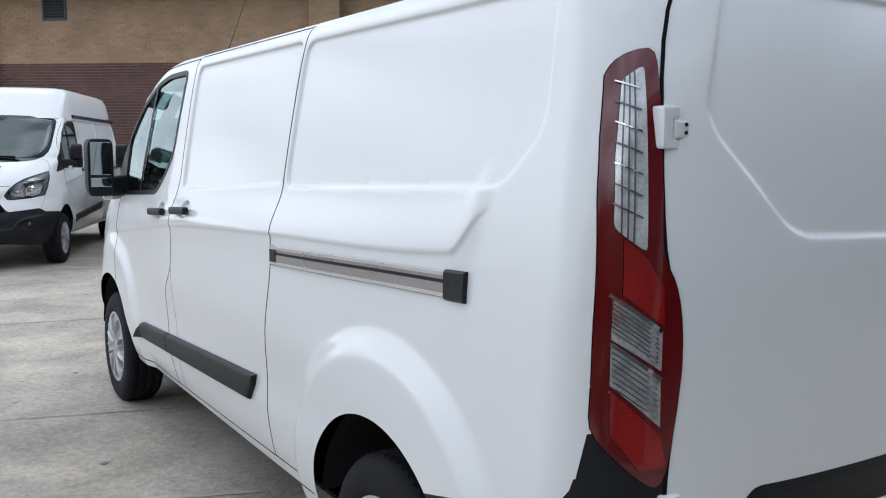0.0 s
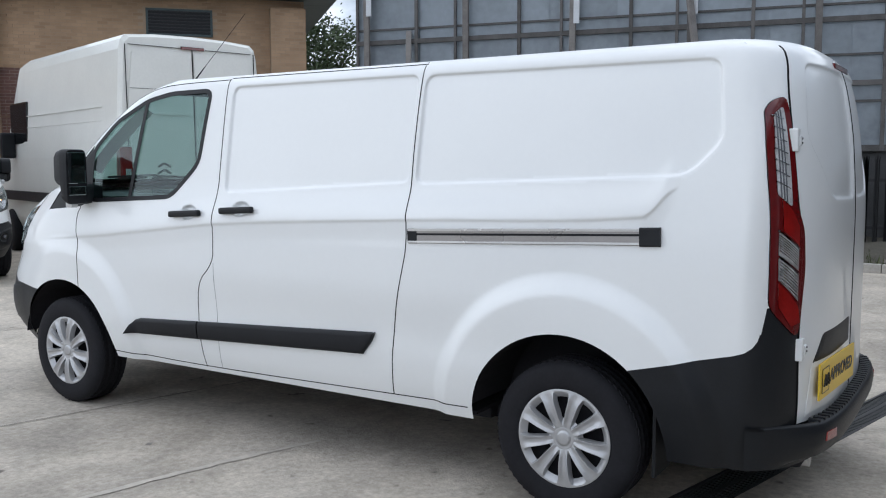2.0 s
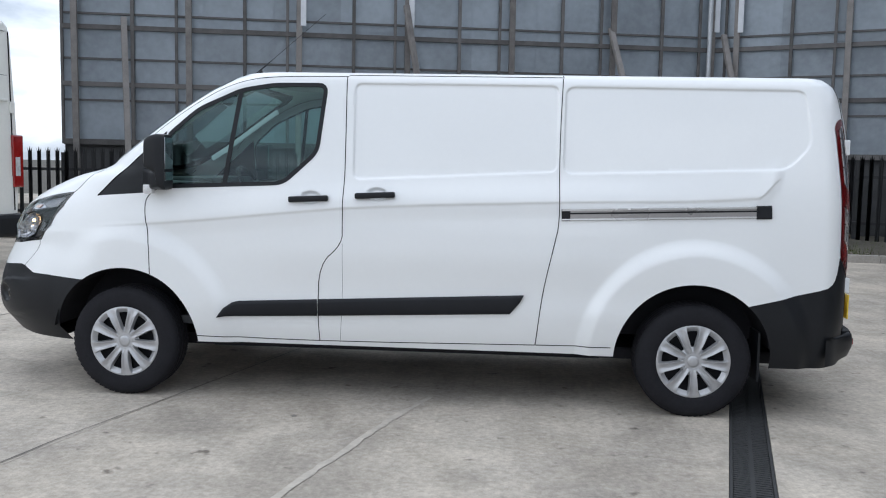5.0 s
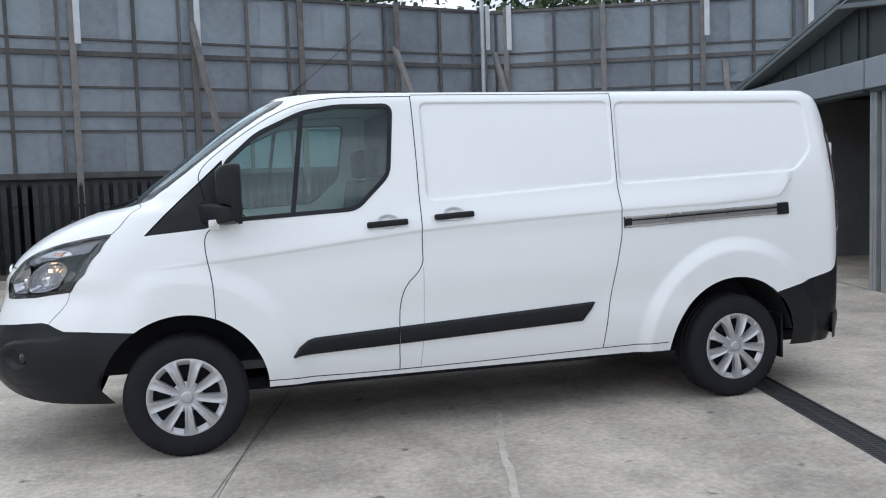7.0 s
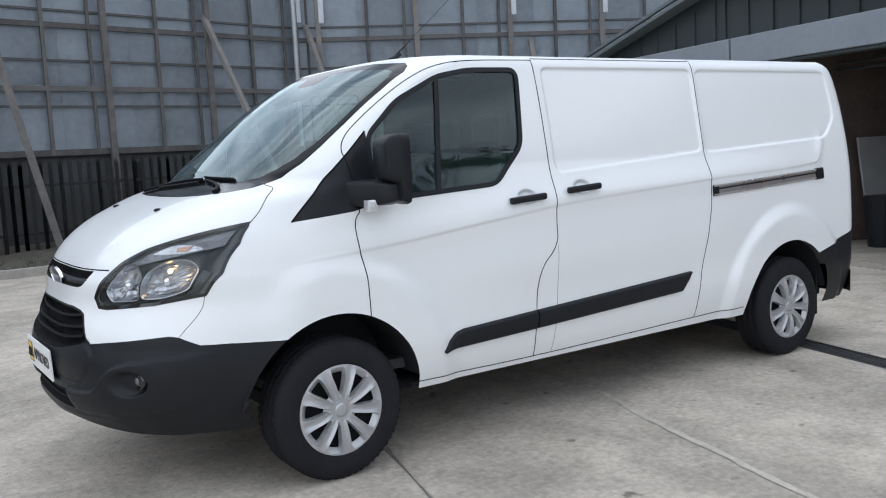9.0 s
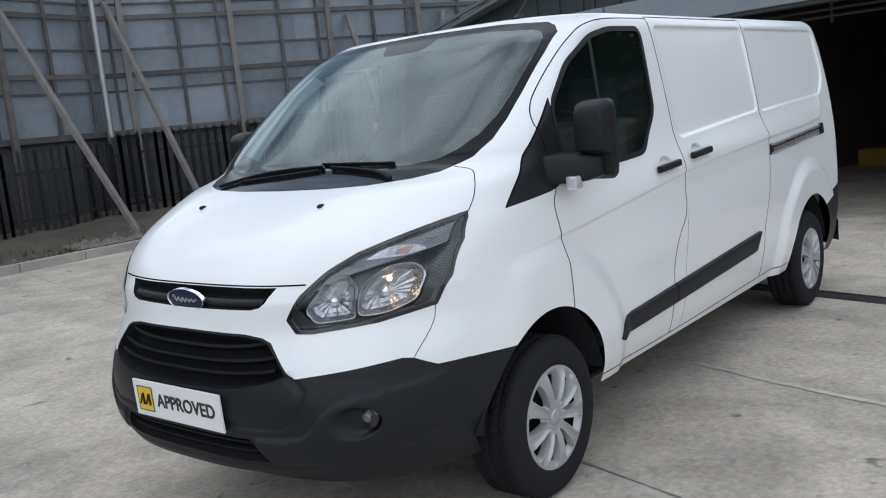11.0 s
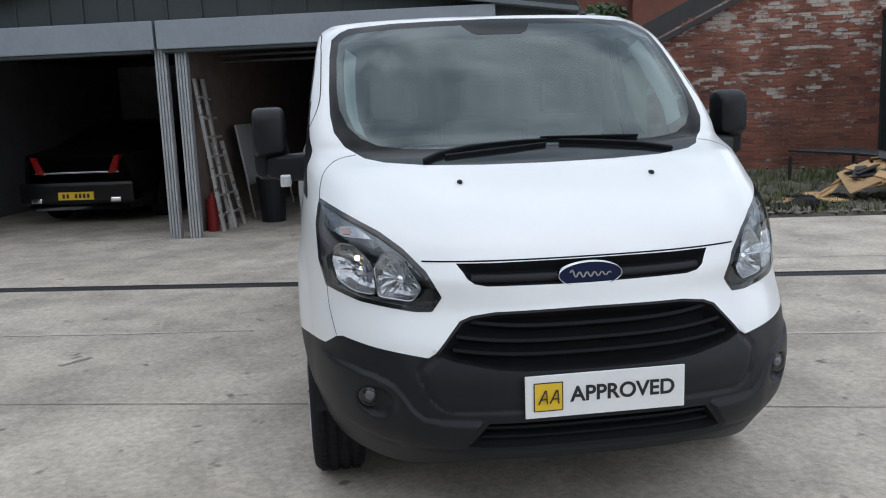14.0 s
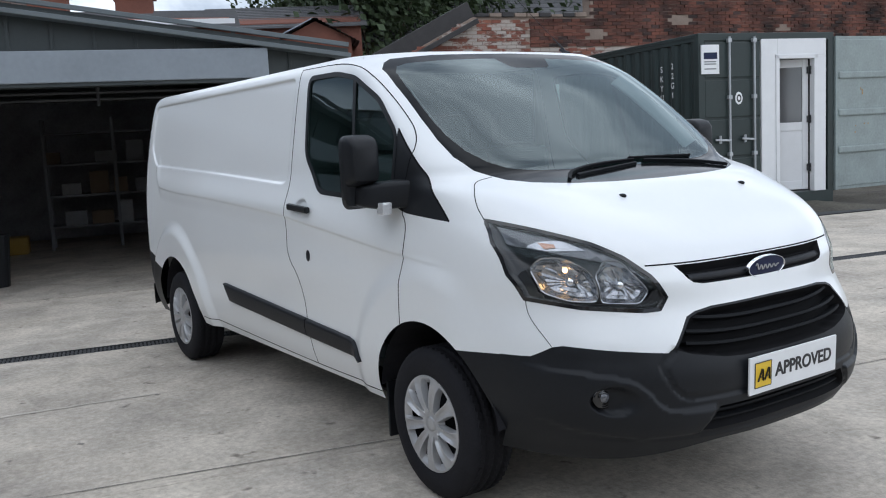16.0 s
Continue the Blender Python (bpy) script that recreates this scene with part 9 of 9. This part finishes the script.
def tall_van():
    """Large cream-white van seen from behind; local -x is its tail, x forward."""
    van = thing("tall_van", Matrix.Translation((-7.62, 4.06, 0)) @ Matrix.Rotation(radians(163.5), 4, "Z") @ Matrix.Diagonal((1, 1, 1.035, 1)), "large cream-white high-roof van standing tail-out with red tail lamps", "van", group="parked vans")
    # sections: half breadth by height
    sec = [(0.92, 0.42), (0.98, 0.60), (1.02, 1.0), (1.03, 1.5), (1.01, 2.0), (0.985, 2.5), (0.965, 2.80), (0.935, 2.92), (0.87, 2.98), (0.5, 3.01), (0.0, 3.02)]
    sec = sec + [(-a, b) for a, b in sec[-2::-1]]
    st = [(0.0, 0.955, 0.985), (0.03, 0.985, 0.995), (0.10, 1.0, 1.0), (3.9, 1.0, 1.0), (4.3, 0.985, 0.985), (4.75, 0.95, 0.80), (5.2, 0.93, 0.55), (5.75, 0.88, 0.42), (5.98, 0.75, 0.36)]
    verts, faces = [], []
    for x, sw, sh in st:
        verts += [(x + (0.06 * (b - 0.4) / 2.5 if x < 0.05 else 0), a * sw, 0.42 + (b - 0.42) * sh) for a, b in sec]
    k = len(sec)
    for i in range(len(st) - 1):
        for q in range(k - 1):
            faces.append((i * k + q, i * k + q + 1, (i + 1) * k + q + 1, (i + 1) * k + q))
    faces.append(tuple(range(k))[::-1])
    mesh_object("van_body", verts, [f[::-1] for f in faces], M_WHITE_DIRTY, van, smooth=False)
    for s in (-1, 1):
        bm = bmesh.new()
        vs = []
        for off in (-0.012, 0.02):
            for a, b in ((0.015, 0.62), (0.80, 0.62), (0.885, 1.0), (0.885, 2.2), (0.82, 2.78), (0.015, 2.80)):
                vs.append(bm.verts.new((off + 0.06 * (b - 0.4) / 2.5, s * a, b)))
        bm.faces.new(vs[:6])
        bm.faces.new(vs[6:][::-1])
        for q in range(6):
            bm.faces.new((vs[q], vs[6 + q], vs[6 + (q + 1) % 6], vs[(q + 1) % 6]))
        bmesh.ops.recalc_face_normals(bm, faces=bm.faces)
        bmesh.ops.bevel(bm, geom=[e for e in bm.edges], offset=0.006, segments=2, affect="EDGES")
        dr_ = part("rear_door", bm, M_WHITE_DIRTY, van)
        bm = bmesh.new()
        box(bm, 0.0, s * 0.08, 2.02, 0.022, s * 0.84, 2.05, 0.006)
        part("door_crease", bm, M_WHITE_DIRTY, dr_)
        for z in (1.05, 1.95):
            bm = bmesh.new()
            box(bm, 0.0, s * 0.865, z - 0.07, 0.06, s * 0.94, z + 0.07, 0.01)
            part("hinge", bm, M_WHITE_DIRTY, dr_)
        bm = bmesh.new()
        vs = box(bm, -0.03, s * 0.875, 0.98, 0.12, s * 1.03, 1.62, 0.02)
        lp = part("tail_lamp", bm, M_RED, van, "red tail lamp with clear strip")
        bm = bmesh.new()
        box(bm, -0.036, s * 0.90, 1.12, -0.028, s * 0.97, 1.35, 0.003)
        part("clear_section", bm, M_CLEARLAMP, lp)
        for x in (1.15, 5.0):
            v, f = lathe([(0.0, 0.11), (0.2, 0.12), (0.31, 0.12), (0.345, 0.08), (0.345, -0.08), (0.31, -0.12), (0.2, -0.12), (0.0, -0.11)], 32)
            w = mesh_object("wheel", v, f, M_RUBBER, van, smooth=True)
            w.location = (x, s * 0.87, 0.345)
        bm = bmesh.new()
        box(bm, 1.9, s * 1.02, 0.85, 5.2, s * 1.045, 1.0, 0.01)
        part("side_moulding", bm, M_PLASTIC, van)
        for z in (1.95, 2.12):
            bm = bmesh.new()
            box(bm, 0.6, s * 0.99, z, 3.8, s * 1.018, z + 0.014, 0.004)
            part("body_crease", bm, M_WHITE_DIRTY, van)
    # door gaps and seams: thin strips in the black of their shade
    for y0, z0, y1, z1 in ((-0.0035, 0.64, 0.0035, 2.86), (-0.86, 2.858, 0.86, 2.862), (-0.86, 2.332, 0.86, 2.336), (-0.903, 0.7, -0.898, 2.86), (0.898, 0.7, 0.903, 2.86)):
        bm = bmesh.new()
        box(bm, -0.016, y0, z0, 0.0, y1, z1, 0)
        for q in bm.verts:
            q.co.x += 0.06 * (q.co.z - 0.4) / 2.5
        part("door_gap", bm, M_GAP, van)
    bm = bmesh.new()
    box(bm, -0.10, -1.0, 0.38, 0.12, 1.0, 0.66, 0.05)
    part("rear_bumper", bm, M_PLASTIC, van, "black plastic rear bumper")
    bm = bmesh.new()
    box(bm, 0.4, -0.85, 0.3, 5.5, 0.85, 0.5, 0.02)
    part("underbody", bm, M_LINER, van)
    bm = bmesh.new()
    box(bm, 0.028, -0.16, 2.845, 0.06, 0.16, 2.885, 0.008)
    part("brake_lamp", bm, M_REDDARK, van)
    bm = bmesh.new()
    box(bm, -0.03, 0.10, 1.10, 0.02, 0.72, 1.17, 0.01)
    part("plate_light_bar", bm, M_PLASTIC, van)
    bm = bmesh.new()
    box(bm, -0.03, -0.20, 1.25, 0.02, -0.11, 1.50, 0.02)
    part("door_handle", bm, M_PLASTIC, van)
    plain_plate(van, Matrix.Translation((-0.012, 0.38, 1.03)) @ Matrix(((0, 0, -1, 0), (-1, 0, 0, 0), (0, 1, 0, 0), (0, 0, 0, 1))), 0.52, 0.111, M_YELLOW, "yellow number plate")
    bm = bmesh.new()
    for z in (1.34, 1.42):
        beam(bm, (0.005, 0.36, z - 0.05), (0.005, 0.45, z), 0.012, 0.03)
        beam(bm, (0.005, 0.45, z), (0.005, 0.54, z - 0.05), 0.012, 0.03)
    part("chevron_mark", bm, M_CHROME, van)
    bm = bmesh.new()
    box(bm, 0.0, 0.34, 1.24, 0.012, 0.56, 1.265, 0)
    part("name_bar", bm, M_CHROME, van)
    bm = bmesh.new()
    box(bm, 4.4, -1.22, 1.5, 4.55, -1.0, 1.9, 0.04)
    box(bm, 4.4, 1.0, 1.5, 4.55, 1.22, 1.9, 0.04)
    part("wing_mirror", bm, M_PLASTIC, van)
    bm = bmesh.new()
    box(bm, 3.72, 0.985, 1.72, 4.6, 1.02, 2.35, 0.02)
    box(bm, 3.72, -1.02, 1.72, 4.6, -0.985, 2.35, 0.02)
    part("cab_window", bm, M_FRIT, van)
    return van


tall_van()
